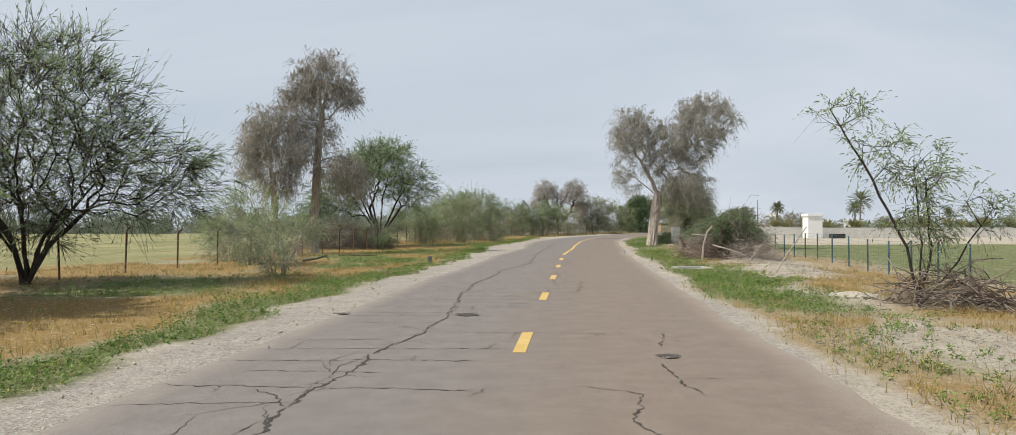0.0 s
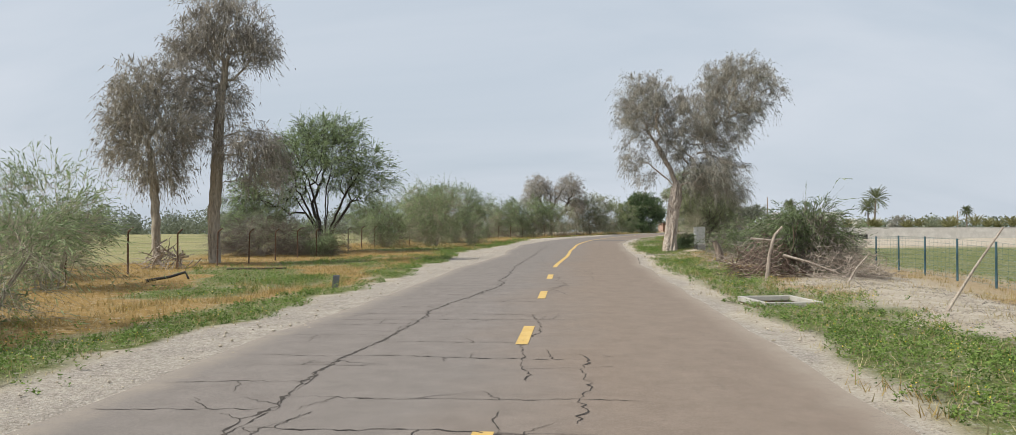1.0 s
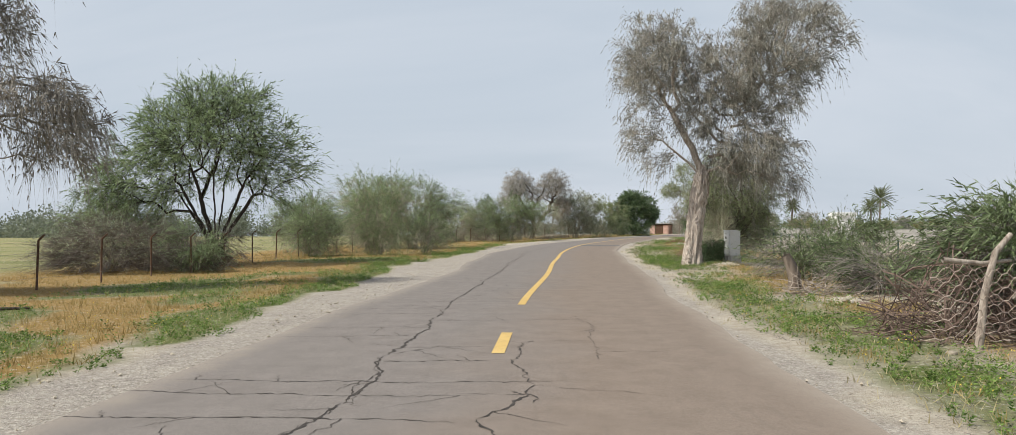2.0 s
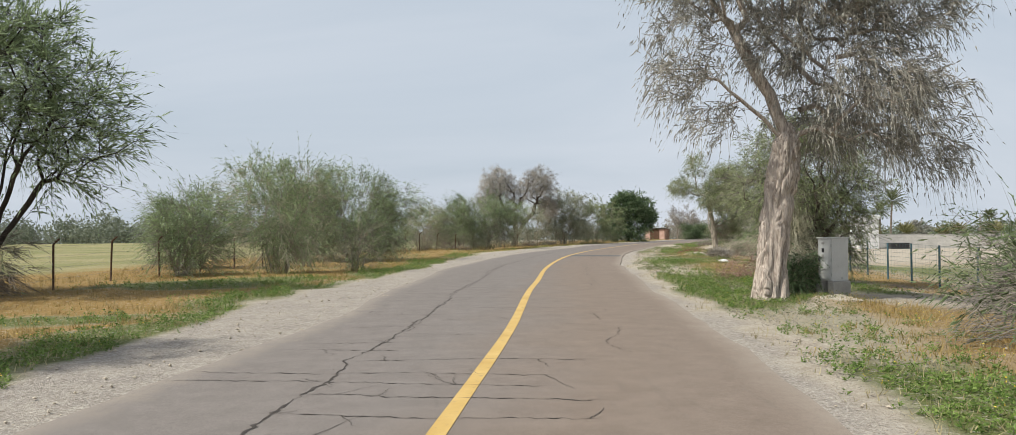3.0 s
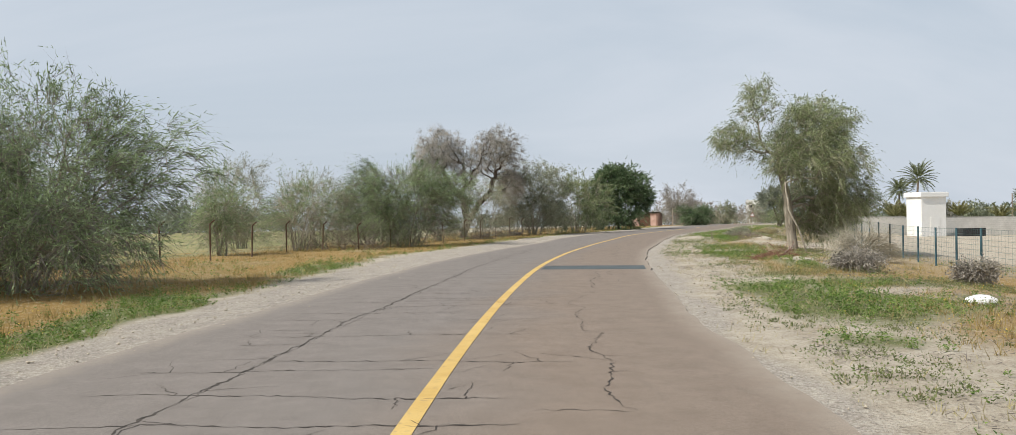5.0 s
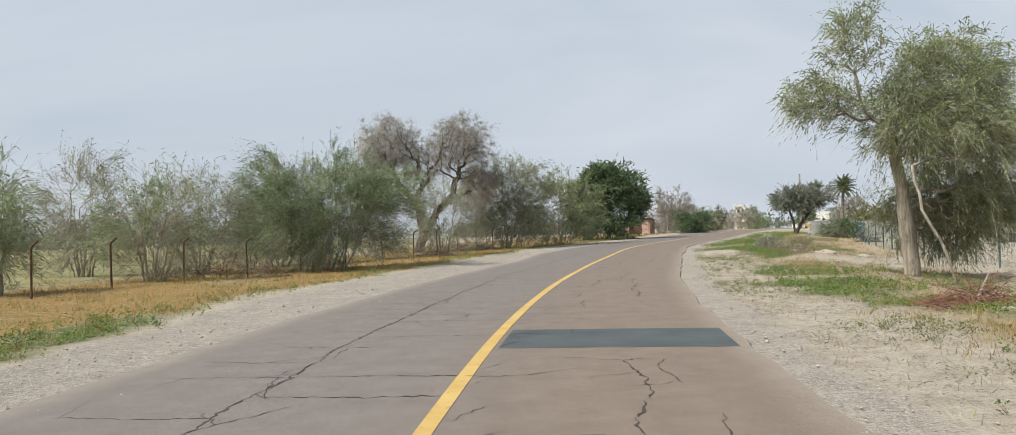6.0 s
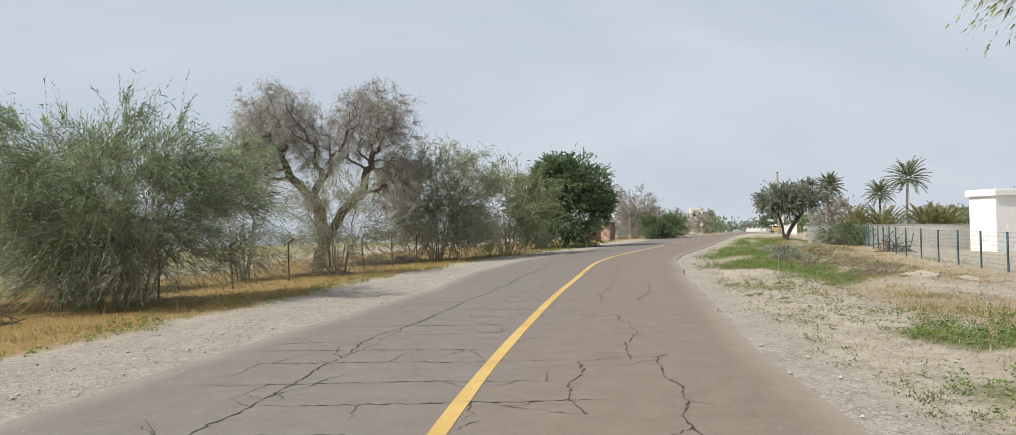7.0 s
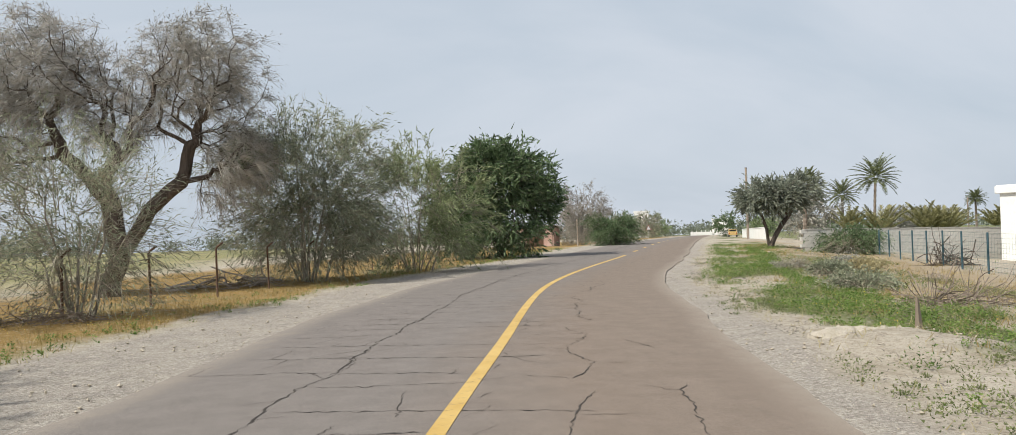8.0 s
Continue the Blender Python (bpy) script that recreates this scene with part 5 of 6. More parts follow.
def plot_fence():
    """Blue posts with a green mesh round the plot."""
    ob = new("plot_fence")
    tagged(ob, "green mesh fence on blue painted posts round a plot", "fence")
    spots = along([(14.2, 25.0), (15.2, 33.0), (16.0, 42.0), (18.5, 66.0), (22.5, 90.0), (27.0, 104.0), (31.0, 115.5), (36.8, 130.9), (45.0, 146.9)], 2.45)
    tops = []
    for i, (x, y) in enumerate(spots):
        z = land_at(x, y)
        h = 1.38
        tube_part("post", [(x, y, z - 0.1), (x, y, z + 0.7), (x, y, z + h)], 0.035, BLUE_PAINT, ob, 8)
        tops.append((x, y, z, h))
    for k in range(9):
        f = 0.06 + 0.92 * k / 8
        tube_part("mesh_wire", [(x + 0.03, y, z + h * f) for x, y, z, h in tops], 0.0045, GREEN_WIRE, ob, 3)
    pieces = []
    for (x0, y0, z0, h0), (x1, y1, z1, h1) in zip(tops[:-1], tops[1:]):
        near = y0 > 80
        n = 12 if near else 8
        chains = []
        for j in range(1, n):
            u = j / n
            x, y, z = x0 + (x1 - x0) * u, y0 + (y1 - y0) * u, z0 + (z1 - z0) * u
            chains.append((np.array([(x + 0.03, y, z + 0.05), (x + 0.03, y, z + h0 * 0.98)]), np.full(2, 0.0025)))
        v, q = tubes(chains, 3)
        pieces.append((v, q, None))
    v, q, _ = joined(pieces)
    tagged(part("mesh_upright", mesh_np("mesh_upright", v, q), GREEN_WIRE, ob), kind="stuff")


field_fence()
plot_fence()

# ---- the walled plot ----


def palm(x, y, crown, reach, seed, fronds=54, label="date palm with a full grey-green crown", trunk_r=0.17, young=False):
    rng = np.random.RandomState(seed)
    z0 = land_at(x, y)
    h = crown - z0
    ob = thing("date_palm", x, y, z0, 0, label, "palm")
    lean = rng.normal(size=2) * 0.03 * h
    n = 26
    u = np.linspace(0, 1, n)
    rr = trunk_r * (1.0 + 0.10 * np.cos(np.arange(n) * math.pi)) * (1.15 - 0.2 * u)
    pts = np.stack([lean[0] * u ** 2, lean[1] * u ** 2, -0.1 + (h + 0.1) * u], 1)
    v, q = tubes([(pts, rr)], 9)
    part("trunk", mesh_np("trunk", v, q), BARK_GREY, ob)
    top = pts[-1]
    for i in range(fronds):
        a = i * 2.399 + rng.normal() * 0.15
        el = (1.4 - 2.0 * (i / fronds)) if not young else (1.35 - 0.85 * (i / fronds))
        L = reach * rng.uniform(0.8, 1.1)
        k = 9
        t = np.linspace(0, 1, k)
        ang = el - (0.55 if not young else 0.4) * t ** 1.5
        dr = np.cumsum(np.cos(ang)) * L / k
        dz = np.cumsum(np.sin(ang)) * L / k
        rib = np.stack([top[0] + dr * math.cos(a), top[1] + dr * math.sin(a), top[2] + dz], 1)
        rv, rq = tubes([(rib, np.linspace(0.028, 0.008, k))], 3)
        m = 44
        s = np.linspace(0.14, 0.99, m)
        pos = np.stack([np.interp(s, t, rib[:, j]) for j in range(3)], 1)
        tang = unit(np.stack([np.interp(s, t, np.gradient(rib[:, j])) for j in range(3)], 1))
        side = np.array([-math.sin(a), math.cos(a), 0.0]) * np.where(np.arange(m) % 2, 1, -1)[:, None]
        d = unit(side * 0.8 + tang * 0.7 + np.array([0, 0, 0.18]) + rng.normal(size=(m, 3)) * 0.10)
        ln = 0.17 * reach * np.sin(np.pi * (0.18 + 0.74 * s)) + 0.05
        lv, _, lt = leaf_mesh(rng, pos, d, ln, np.full(m, 0.09))
        v, q, t = joined([(rv, rq, None), (lv, None, lt)])
        part("frond", mesh_np("frond", v, q, t), LEAF_YOUNG_PALM if young else LEAF_PALM, ob)
    return ob


def block_wall():
    """Concrete blocks in courses, with a coping."""
    ob = new("boundary_wall")
    tagged(ob, "grey concrete block boundary wall", "wall", kind="structure")
    W0, W1 = Vector((41.6, 148.3, 0)), Vector((122.0, 145.0, 0))
    d = (W1 - W0)
    length = d.length
    d.normalize()
    turn = math.atan2(d.y, d.x)

    def top(s):
        return 1.10 - 0.30 * min(1, s / 18) - 0.15 * min(1, s / 48)
    bw, bh, th = 0.40, 0.20, 0.18
    bm = bmesh.new()
    n = int(length / 2)
    for i in range(n):
        s = (i + 0.5) * length / n
        p = W0 + d * s
        box(bm, 0, 0, top(s) - 1.4, length / n - 0.002, th - 0.03, 2.76, 0.0, pose(p.x, p.y, 0, 0, 0, math.degrees(turn)))
    me = bpy.data.meshes.new("mortar_core")
    bm.to_mesh(me)
    bm.free()
    part("mortar_core", me, MORTAR, ob)
    bm = bmesh.new()
    box(bm, 0, 0, 0, bw - 0.012, th, bh - 0.012)
    block = bpy.data.meshes.new("block")
    bm.to_mesh(block)
    bm.free()
    block.materials.append(BLOCK)
    near, pieces = 0, []
    base = np.array([v.co[:] for v in block.vertices])
    faces4 = [tuple(f.vertices) for f in block.polygons if len(f.vertices) == 4]
    faces3 = [tuple(f.vertices) for f in block.polygons if len(f.vertices) == 3]
    ca, sa = math.cos(turn), math.sin(turn)
    for c in range(11):
        s = 0.2 * (c % 2)
        while s < length:
            z = top(s) - 0.10 - c * bh + random.uniform(-0.004, 0.004)
            p = W0 + d * s
            if z > land_at(p.x, p.y - 0.3) - 0.2:
                if s < 17 and near < 300:
                    b = new("block", block)
                    b.parent = ob
                    b.matrix_world = pose(p.x, p.y, z, 0, 0, math.degrees(turn) + random.uniform(-0.4, 0.4))
                    near += 1
                elif s < 60:
                    v = base.copy()
                    v = np.stack([v[:, 0] * ca - v[:, 1] * sa + p.x, v[:, 0] * sa + v[:, 1] * ca + p.y, v[:, 2] + z], 1)
                    pieces.append((v, np.array(faces4), np.array(faces3) if faces3 else None))
            s += bw
    v, q, t = joined(pieces)
    tagged(part("block_courses", mesh_np("block_courses", v, q, t), BLOCK, ob), kind="stuff")
    bm = bmesh.new()
    for i in range(n):
        s = (i + 0.5) * length / n
        p = W0 + d * s
        box(bm, 0, 0, top(s) + 0.035, length / n - 0.002, th + 0.05, 0.06, 0.0, pose(p.x, p.y, 0, 0, 0, math.degrees(turn)))
    part("coping", bm, CONCRETE, ob, "pale cement coping")


block_wall()


def pump_house():
    """The small white building with a flat roof."""
    x, y = 54.3, 145.0
    z = land_at(x, y) - 0.1
    ob = thing("pump_house", x, y, z, 3.0, "small white plastered pump house with a flat roof slab", "building")
    w, d, h = 2.6, 2.4, 4.0
    bm = bmesh.new()
    for sx in (-1, 1):
        box(bm, sx * (w / 2 - 0.1), 0, h / 2, 0.2, d, h, 0.01)
    for sy in (-1, 1):
        box(bm, 0, sy * (d / 2 - 0.1), h / 2, w - 0.402, 0.2, h, 0.0)
    part("wall", bm, PLASTER, ob)
    bm = bmesh.new()
    box(bm, 0, 0, h + 0.16, w + 0.36, d + 0.36, 0.42, 0.03)
    box(bm, 0, 0, h + 0.40, w + 0.24, d + 0.24, 0.06, 0.01)
    part("roof", bm, PLASTER, ob)
    bm = bmesh.new()
    box(bm, 0.1, -d / 2 - 0.012, 1.0, 1.0, 0.03, 1.9, 0.006)
    dr = part("door", bm, PLASTER, ob, "white painted door")
    bm = bmesh.new()
    box(bm, 0.48, -d / 2 - 0.04, 1.0, 0.04, 0.03, 0.14, 0.006)
    part("handle", bm, GREY_PAINT, dr)


pump_house()


def trough():
    ob = thing("water_trough", 58.4, 144.2, None, 3, "low dark metal trough beside the pump house", "trough")
    for nm, cx, cy, sx, sy, h in (("wall", 0, -0.45, 2.5, 0.08, 0.8), ("wall", 0, 0.45, 2.5, 0.08, 0.8), ("end", -1.21, 0, 0.08, 0.82, 0.8), ("end", 1.21, 0, 0.08, 0.82, 0.8), ("base", 0, 0, 2.34, 0.82, 0.3)):
        bm = bmesh.new()
        box(bm, cx, cy, h / 2, sx, sy, h, 0.012)
        part(nm, bm, DARK_GREY, ob)


trough()
palm(56.3, 170.5, 4.75, 1.75, 1)
palm(91.4, 214.0, 5.2, 2.9, 2)
palm(87.2, 201.5, 7.0, 3.5, 3)
palm(117.0, 216.0, 4.2, 1.9, 4)
rng = random.Random(12)
for i in range(20):
    u = i / 19
    x, y = 52.0 + 64 * u + rng.uniform(-1.5, 1.5), 157 + 16 * u + rng.uniform(-2.5, 3.5)
    palm(x, y, rng.uniform(0.2, 0.9), rng.uniform(1.9, 2.8), 20 + i, 22, "young bushy date palm behind the wall", 0.14, True)
for i, (x, y, h, r, fol) in enumerate(((61.0, 178.0, 4.6, 2.0, LEAF_GHAF), (66.0, 183.0, 4.9, 2.4, LEAF_GHAF), (96.0, 208.0, 5.0, 3.4, LEAF_GHAF), (112.0, 222.0, 5.5, 3.6, LEAF_GREYGREEN), (138.0, 220.0, 6.0, 4.0, LEAF_GREYGREEN))):
    bush(x, y, h, r, "hazy grey-green tree standing in the palm grove", 120 + i, fol, 0.2, leaf=(0.30, 0.11), name="grove_tree", leaves=6, twig_len=1.0)

for i, (x, y, h, r, fol) in enumerate(((46.0, 200.0, 5.0, 2.6, LEAF_BROWN), (51.0, 212.0, 4.6, 2.6, LEAF_BROWN), (57.0, 224.0, 5.0, 2.8, LEAF_BROWN), (63.0, 238.0, 5.0, 3.0, LEAF_BROWN), (72.0, 255.0, 5.6, 3.2, LEAF_GREYGREEN), (81.0, 272.0, 6.0, 3.0, LEAF_BROWN),
                                       (92.0, 292.0, 6.6, 3.6, LEAF_BROWN), (100.0, 306.0, 7.6, 3.6, LEAF_GREYGREEN), (112.0, 330.0, 6.0, 4.6, LEAF_GREEN), (85.5, 239.0, 4.4, 2.6, LEAF_DARK), (90.0, 235.0, 4.4, 3.0, LEAF_GREEN), (112.0, 270.0, 5.0, 3.6, LEAF_GREYGREEN), (134.0, 310.0, 5.6, 4.2, LEAF_GREEN), (41.0, 192.0, 4.6, 2.4, LEAF_BROWN))):
    bush(x, y, h, r, "grey half-bare tree further along the road" if fol is LEAF_BROWN else "green tree further along the road", 140 + i, fol, 0.16, leaf=(0.30, 0.11), name="roadside_tree", leaves=3 if fol is LEAF_BROWN else 7, twig_len=1.0, twig_r=0.011)

pole = thing("utility_pole", 54.2, 176.5, None, 0, "bare timber utility pole beside the road", "pole")
tube_part("shaft", [(0, 0, -0.2), (0.02, 0, 3.5), (0, 0, 6.7)], [0.13, 0.115, 0.095], TIMBER, pole, 9)
tube_part("cap", [(0, 0, 6.7), (0, 0, 6.76)], 0.11, RUST, pole, 9)
pole2 = thing("utility_pole", 113.6, 214.0, None, 0, "thin bare pole above the palm grove", "pole")
tube_part("shaft", [(0, 0, -0.2), (0, 0, 3), (0, 0, 6.0)], [0.13, 0.115, 0.10], TIMBER, pole2, 9)
pole3 = thing("fence_pole", 38.2, 179.0, None, 0, "short weathered timber pole by the hut", "pole")
tube_part("shaft", [(0, 0, -0.2), (0.02, 0, 1.2), (0, 0, 2.4)], [0.08, 0.075, 0.07], TIMBER, pole3, 8)


def hut():
    ob = thing("hut", 36.0, 184.6, None, -28, "low red block hut with a pale sheet roof", "hut")
    w, d, h = 3.5, 3.0, 1.9
    for nm, (cx, cy, sx, sy) in {"w": (-w / 2, 0, 0.15, d), "e": (w / 2, 0, 0.15, d), "n": (0, d / 2, w - 0.152, 0.15)}.items():
        bm = bmesh.new()
        box(bm, cx, cy, h / 2, sx, sy, h, 0.01)
        part("wall", bm, BRICK_RED, ob)
    for cx, sx in ((-1.26, 0.86), (1.26, 0.86)):
        bm = bmesh.new()
        box(bm, cx, -d / 2, h / 2, sx, 0.15, h, 0.01)
        part("wall", bm, BRICK_RED, ob)
    bm = bmesh.new()
    box(bm, 0, -d / 2 - 0.02, 0.95, 1.7, 0.05, 1.9, 0.01)
    part("door", bm, RUST, ob, "rusty dark sheet door")
    xs = np.linspace(-w / 2 - 0.35, w / 2 + 0.35, 60)
    z = 0.03 * np.sin(np.arange(60) * math.pi / 2)
    V = [(x, s * (d / 2 + 0.4), h + 0.12 + zz - 0.12 * s + e) for e in (0, 0.02) for s in (-1, 1) for x, zz in zip(xs, z)]
    Q = []
    for i in range(59):
        Q += [(i, i + 1, 61 + i, 60 + i), (120 + i, 180 + i, 181 + i, 121 + i), (i, 120 + i, 121 + i, i + 1), (60 + i, 61 + i, 181 + i, 180 + i)]
    part("roof", mesh_np("roof", V, Q), TIN, ob, "pale corrugated sheet roof")


hut()


def far_house(x, y, w, d, h, turn, label, mat=None, floors=1):
    ob = thing("house", x, y, None, turn, label, "house")
    bm = bmesh.new()
    box(bm, 0, 0, h / 2, w, d, h, 0.03)
    part("wall", bm, mat or PLASTER, ob)
    bm = bmesh.new()
    for cx, cy, sx, sy in ((0, -d / 2, w + 0.3, 0.2), (0, d / 2, w + 0.3, 0.2), (-w / 2, 0, 0.2, d - 0.2), (w / 2, 0, 0.2, d - 0.2)):
        box(bm, cx, cy, h + 0.25, sx, sy, 0.5, 0.02)
    box(bm, 0, 0, h + 0.02, w, d, 0.06, 0.0)
    part("parapet", bm, mat or PLASTER, ob)
    for f in range(floors):
        for k in range(int(w / 2.5)):
            bm = bmesh.new()
            cx = -w / 2 + 1.4 + k * 2.5
            cz = h * (f + 0.55) / floors
            box(bm, cx, -d / 2 - 0.015, cz, 1.1, 0.04, 1.1, 0.01)
            win = part("window", bm, CREAM, ob)
            bm = bmesh.new()
            box(bm, cx, -d / 2 - 0.03, cz, 0.9, 0.03, 0.9, 0.0)
            part("pane", bm, GLASS_DARK, win)


far_house(110.8, 338.0, 4.2, 5.0, 7.6, -20, "white two-storey house above the trees far down the road", PLASTER, 2)
far_house(165.0, 391.0, 6.0, 6.0, 6.0, -28, "pale house far down the road", PLASTER, 1)
parapet = thing("bridge_parapet", 157.0, 391.0, None, -24, "low white plastered parapet where the road turns away", "wall")
for k in range(5):
    bm = bmesh.new()
    box(bm, -3.4 + 1.7 * k, 0, 0.9, 0.3, 0.4, 1.9, 0.03)
    part("pier", bm, PLASTER, parapet)
bm = bmesh.new()
box(bm, 0, 0.02, 0.6, 8.0, 0.24, 1.4, 0.02)
part("wall", bm, PLASTER, parapet)
yard = new("yard_wall")
tagged(yard, "low white plastered yard wall beside the road", "wall")
bm = bmesh.new()
box(bm, 0, 0, 0.45, 0.2, 28.0, 1.2, 0.02, pose(64.2, 193.0, -0.25, -0.8, 0, -25))
part("wall", bm, PLASTER, yard)
bm = bmesh.new()
box(bm, 0, 0, 1.09, 0.28, 28.1, 0.08, 0.02, pose(64.2, 193.0, -0.25, -0.8, 0, -25))
part("coping", bm, PLASTER, yard)


def road_sign():
    ob = thing("warning_sign", 88.7, 281.0, None, 0, "white triangular warning sign with a red border on a post", "road sign")
    tube_part("post", [(0, 0, -0.2), (0, 0, 1.0), (0, 0, 2.4)], 0.04, GREY_PAINT, ob, 8)

    def tri(name, r, y, mat, label, t=0.02):
        v = [(r * math.cos(math.radians(90 + 120 * i)), yy, 2.3 + r * math.sin(math.radians(90 + 120 * i))) for yy in (y, y - t) for i in range(3)]
        part(name, mesh_np(name, v, [(0, 1, 4, 3), (1, 2, 5, 4), (2, 0, 3, 5)], [(2, 1, 0), (3, 4, 5)]), mat, ob, label)
    tri("border", 0.75, -0.05, RED_PAINT, "red border")
    tri("face", 0.60, -0.072, PLASTIC_WHITE, "white face")


road_sign()


def small_truck():
    ob = thing("pickup_truck", 77.0, 221.0, None, -27, "small yellow pickup parked beside the road", "vehicle")
    ob.matrix_world = ob.matrix_world @ Matrix.Scale(0.8, 4)
    bm = bmesh.new()
    box(bm, 0, 0.1, 0.62, 1.6, 4.2, 0.5, 0.08)
    box(bm, 0, 1.45, 0.86, 1.5, 1.1, 0.22, 0.08)
    part("body", bm, YELLOW_CAB, ob)
    bm = bmesh.new()
    box(bm, 0, 0.35, 1.15, 1.45, 1.3, 0.6, 0.12)
    part("cab", bm, YELLOW_CAB, ob)
    bm = bmesh.new()
    box(bm, 0, -0.31, 1.2, 1.2, 0.04, 0.38, 0.02)
    part("rear_window", bm, GLASS_DARK, ob)
    for sx in (-1, 1):
        bm = bmesh.new()
        box(bm, sx * 0.76, -1.2, 0.98, 0.06, 1.7, 0.24, 0.02)
        part("side_board", bm, YELLOW_CAB, ob)
        for cy in (-1.3, 1.5):
            w = tube_part("wheel", [(sx * 0.62, cy, 0.32), (sx * 0.84, cy, 0.32)], 0.32, DARK_GREY, ob, 16)
            tube_part("rim", [(sx * 0.80, cy, 0.32), (sx * 0.86, cy, 0.32)], 0.17, GREY_PAINT, w, 12)
        bm = bmesh.new()
        box(bm, sx * 0.66, -2.02, 0.72, 0.16, 0.05, 0.22, 0.01)
        part("tail_light", bm, RED_PAINT, ob)
    bm = bmesh.new()
    box(bm, 0, -2.01, 0.9, 1.5, 0.06, 0.36, 0.02)
    part("tailgate", bm, YELLOW_CAB, ob)


small_truck()

# ---- things on the verges ----


def cabinet():
    """A steel cabinet with a door, a sloping lid and two block plinths."""
    x, y = 12.45, 60.45
    ob = thing("electrical_cabinet", x, y, land_at(x, y), -75, "pale grey steel electrical cabinet on concrete blocks", "cabinet")
    for cx, cy in ((-0.15, -0.05), (0.20, 0.0)):
        bm = bmesh.new()
        box(bm, cx, cy, 0.14, 0.22, 0.50, 0.50, 0.015)
        part("plinth", bm, CONCRETE, ob)
    bm = bmesh.new()
    box(bm, 0, 0, 0.905, 0.50, 0.47, 1.02, 0.010)
    part("body", bm, PALE_STEEL, ob)
    bm = bmesh.new()
    box(bm, 0, -0.01, 1.430, 0.54, 0.52, 0.028, 0.008)
    part("lid", bm, PALE_STEEL, ob)
    bm = bmesh.new()
    box(bm, 0, -0.243, 0.905, 0.45, 0.018, 0.96, 0.005)
    dr = part("door", bm, PALE_STEEL, ob)
    for cz in (0.55, 0.90, 1.25):
        bm = bmesh.new()
        box(bm, 0.236, -0.246, cz, 0.020, 0.022, 0.08, 0.004)
        part("hinge", bm, GREY_PAINT, dr)
    bm = bmesh.new()
    box(bm, -0.18, -0.262, 0.92, 0.03, 0.025, 0.13, 0.006)
    part("handle", bm, DARK_GREY, dr, "dark handle")
    for cz, h, mat, lb in ((1.13, 0.10, DARK_GREY, "small dark notice plate"), (0.98, 0.10, MORTAR, "small grey notice plate"), (1.30, 0.05, MORTAR, "small grey notice plate")):
        bm = bmesh.new()
        box(bm, -0.05, -0.254, cz, 0.09, 0.006, h, 0.001)
        part("notice", bm, mat, dr, lb)
    bm = bmesh.new()
    box(bm, 0.252, 0.05, 0.46, 0.006, 0.06, 0.05, 0.001)
    part("plate", bm, GREY_PAINT, ob, "small grey maker's plate")


cabinet()


STAINED = surface("stained_concrete", (0.10, 0.065, 0.05), (0.24, 0.165, 0.13), 5.0, 30.0, squash=(1, 1, 0.3))
SILT = surface("sandy_silt", (0.32, 0.26, 0.20), (0.52, 0.45, 0.37), 4, 30)


def pit():
    """A concrete inspection pit: a thin pale rim over stained walls and a sandy bottom."""
    ob = thing("concrete_pit", 6.95, 30.65, -0.10, 4, "open concrete inspection pit with a broken pale rim", "pit")
    for cx, cy, sx, sy in ((0, 0.74, 1.24, 0.09), (0, -0.74, 1.24, 0.09), (-0.575, 0, 0.09, 1.386), (0.575, 0, 0.09, 1.386)):
        bm = bmesh.new()
        box(bm, cx, cy, 0.05, sx, sy, 0.11, 0.015)
        part("rim", bm, CONCRETE, ob)
    for cx, cy, sx, sy in ((0, 0.735, 1.22, 0.06), (0, -0.735, 1.22, 0.06), (-0.57, 0, 0.06, 1.406), (0.57, 0, 0.06, 1.406)):
        bm = bmesh.new()
        box(bm, cx, cy, -0.26, sx, sy, 0.50, 0.0)
        part("wall", bm, STAINED, ob, "brown water-stained wall")
    bm = bmesh.new()
    box(bm, 0, 0, -0.36, 1.07, 1.40, 0.10, 0.0)
    part("floor_slab", bm, SILT, ob, "pale sandy bottom")


pit()


def stick_heap(name, x, y, rx, ry, h, count, label, seed, mat=None, length=1.3, thick=0.018, category="brushwood", flat=0.35, z=None):
    """A heap of cut branches."""
    rng = np.random.RandomState(seed)
    ob = thing(name, x, y, z, 0, label, category)
    chains = []
    for _ in range(count):
        a, r = rng.rand() * 2 * math.pi, math.sqrt(rng.rand())
        zc = h * (1 - r * r) * rng.uniform(0.15, 1.0)
        c = np.array([rx * r * math.cos(a), ry * r * math.sin(a), zc])
        d = unit(np.array([rng.normal(), rng.normal(), rng.normal() * flat + 0.12]))
        L = length * rng.uniform(0.4, 1.3)
        k = 6
        u = np.linspace(-0.5, 0.5, k)[:, None]
        p = c + d * L * u + unit(rng.normal(size=3)) * L * 0.14 * (u * u * 4 - 0.5) + rng.normal(size=(k, 3)) * 0.02
        p[:, 2] = np.maximum(p[:, 2], 0.01)
        chains.append((p, thick * rng.uniform(0.3, 1.4) * np.linspace(1.0, 0.4, k)))
    v, q = tubes(chains, 3)
    part("brushwood", mesh_np("brushwood", v, q), mat or DEADWOOD, ob)["kind"] = "stuff"
    return ob


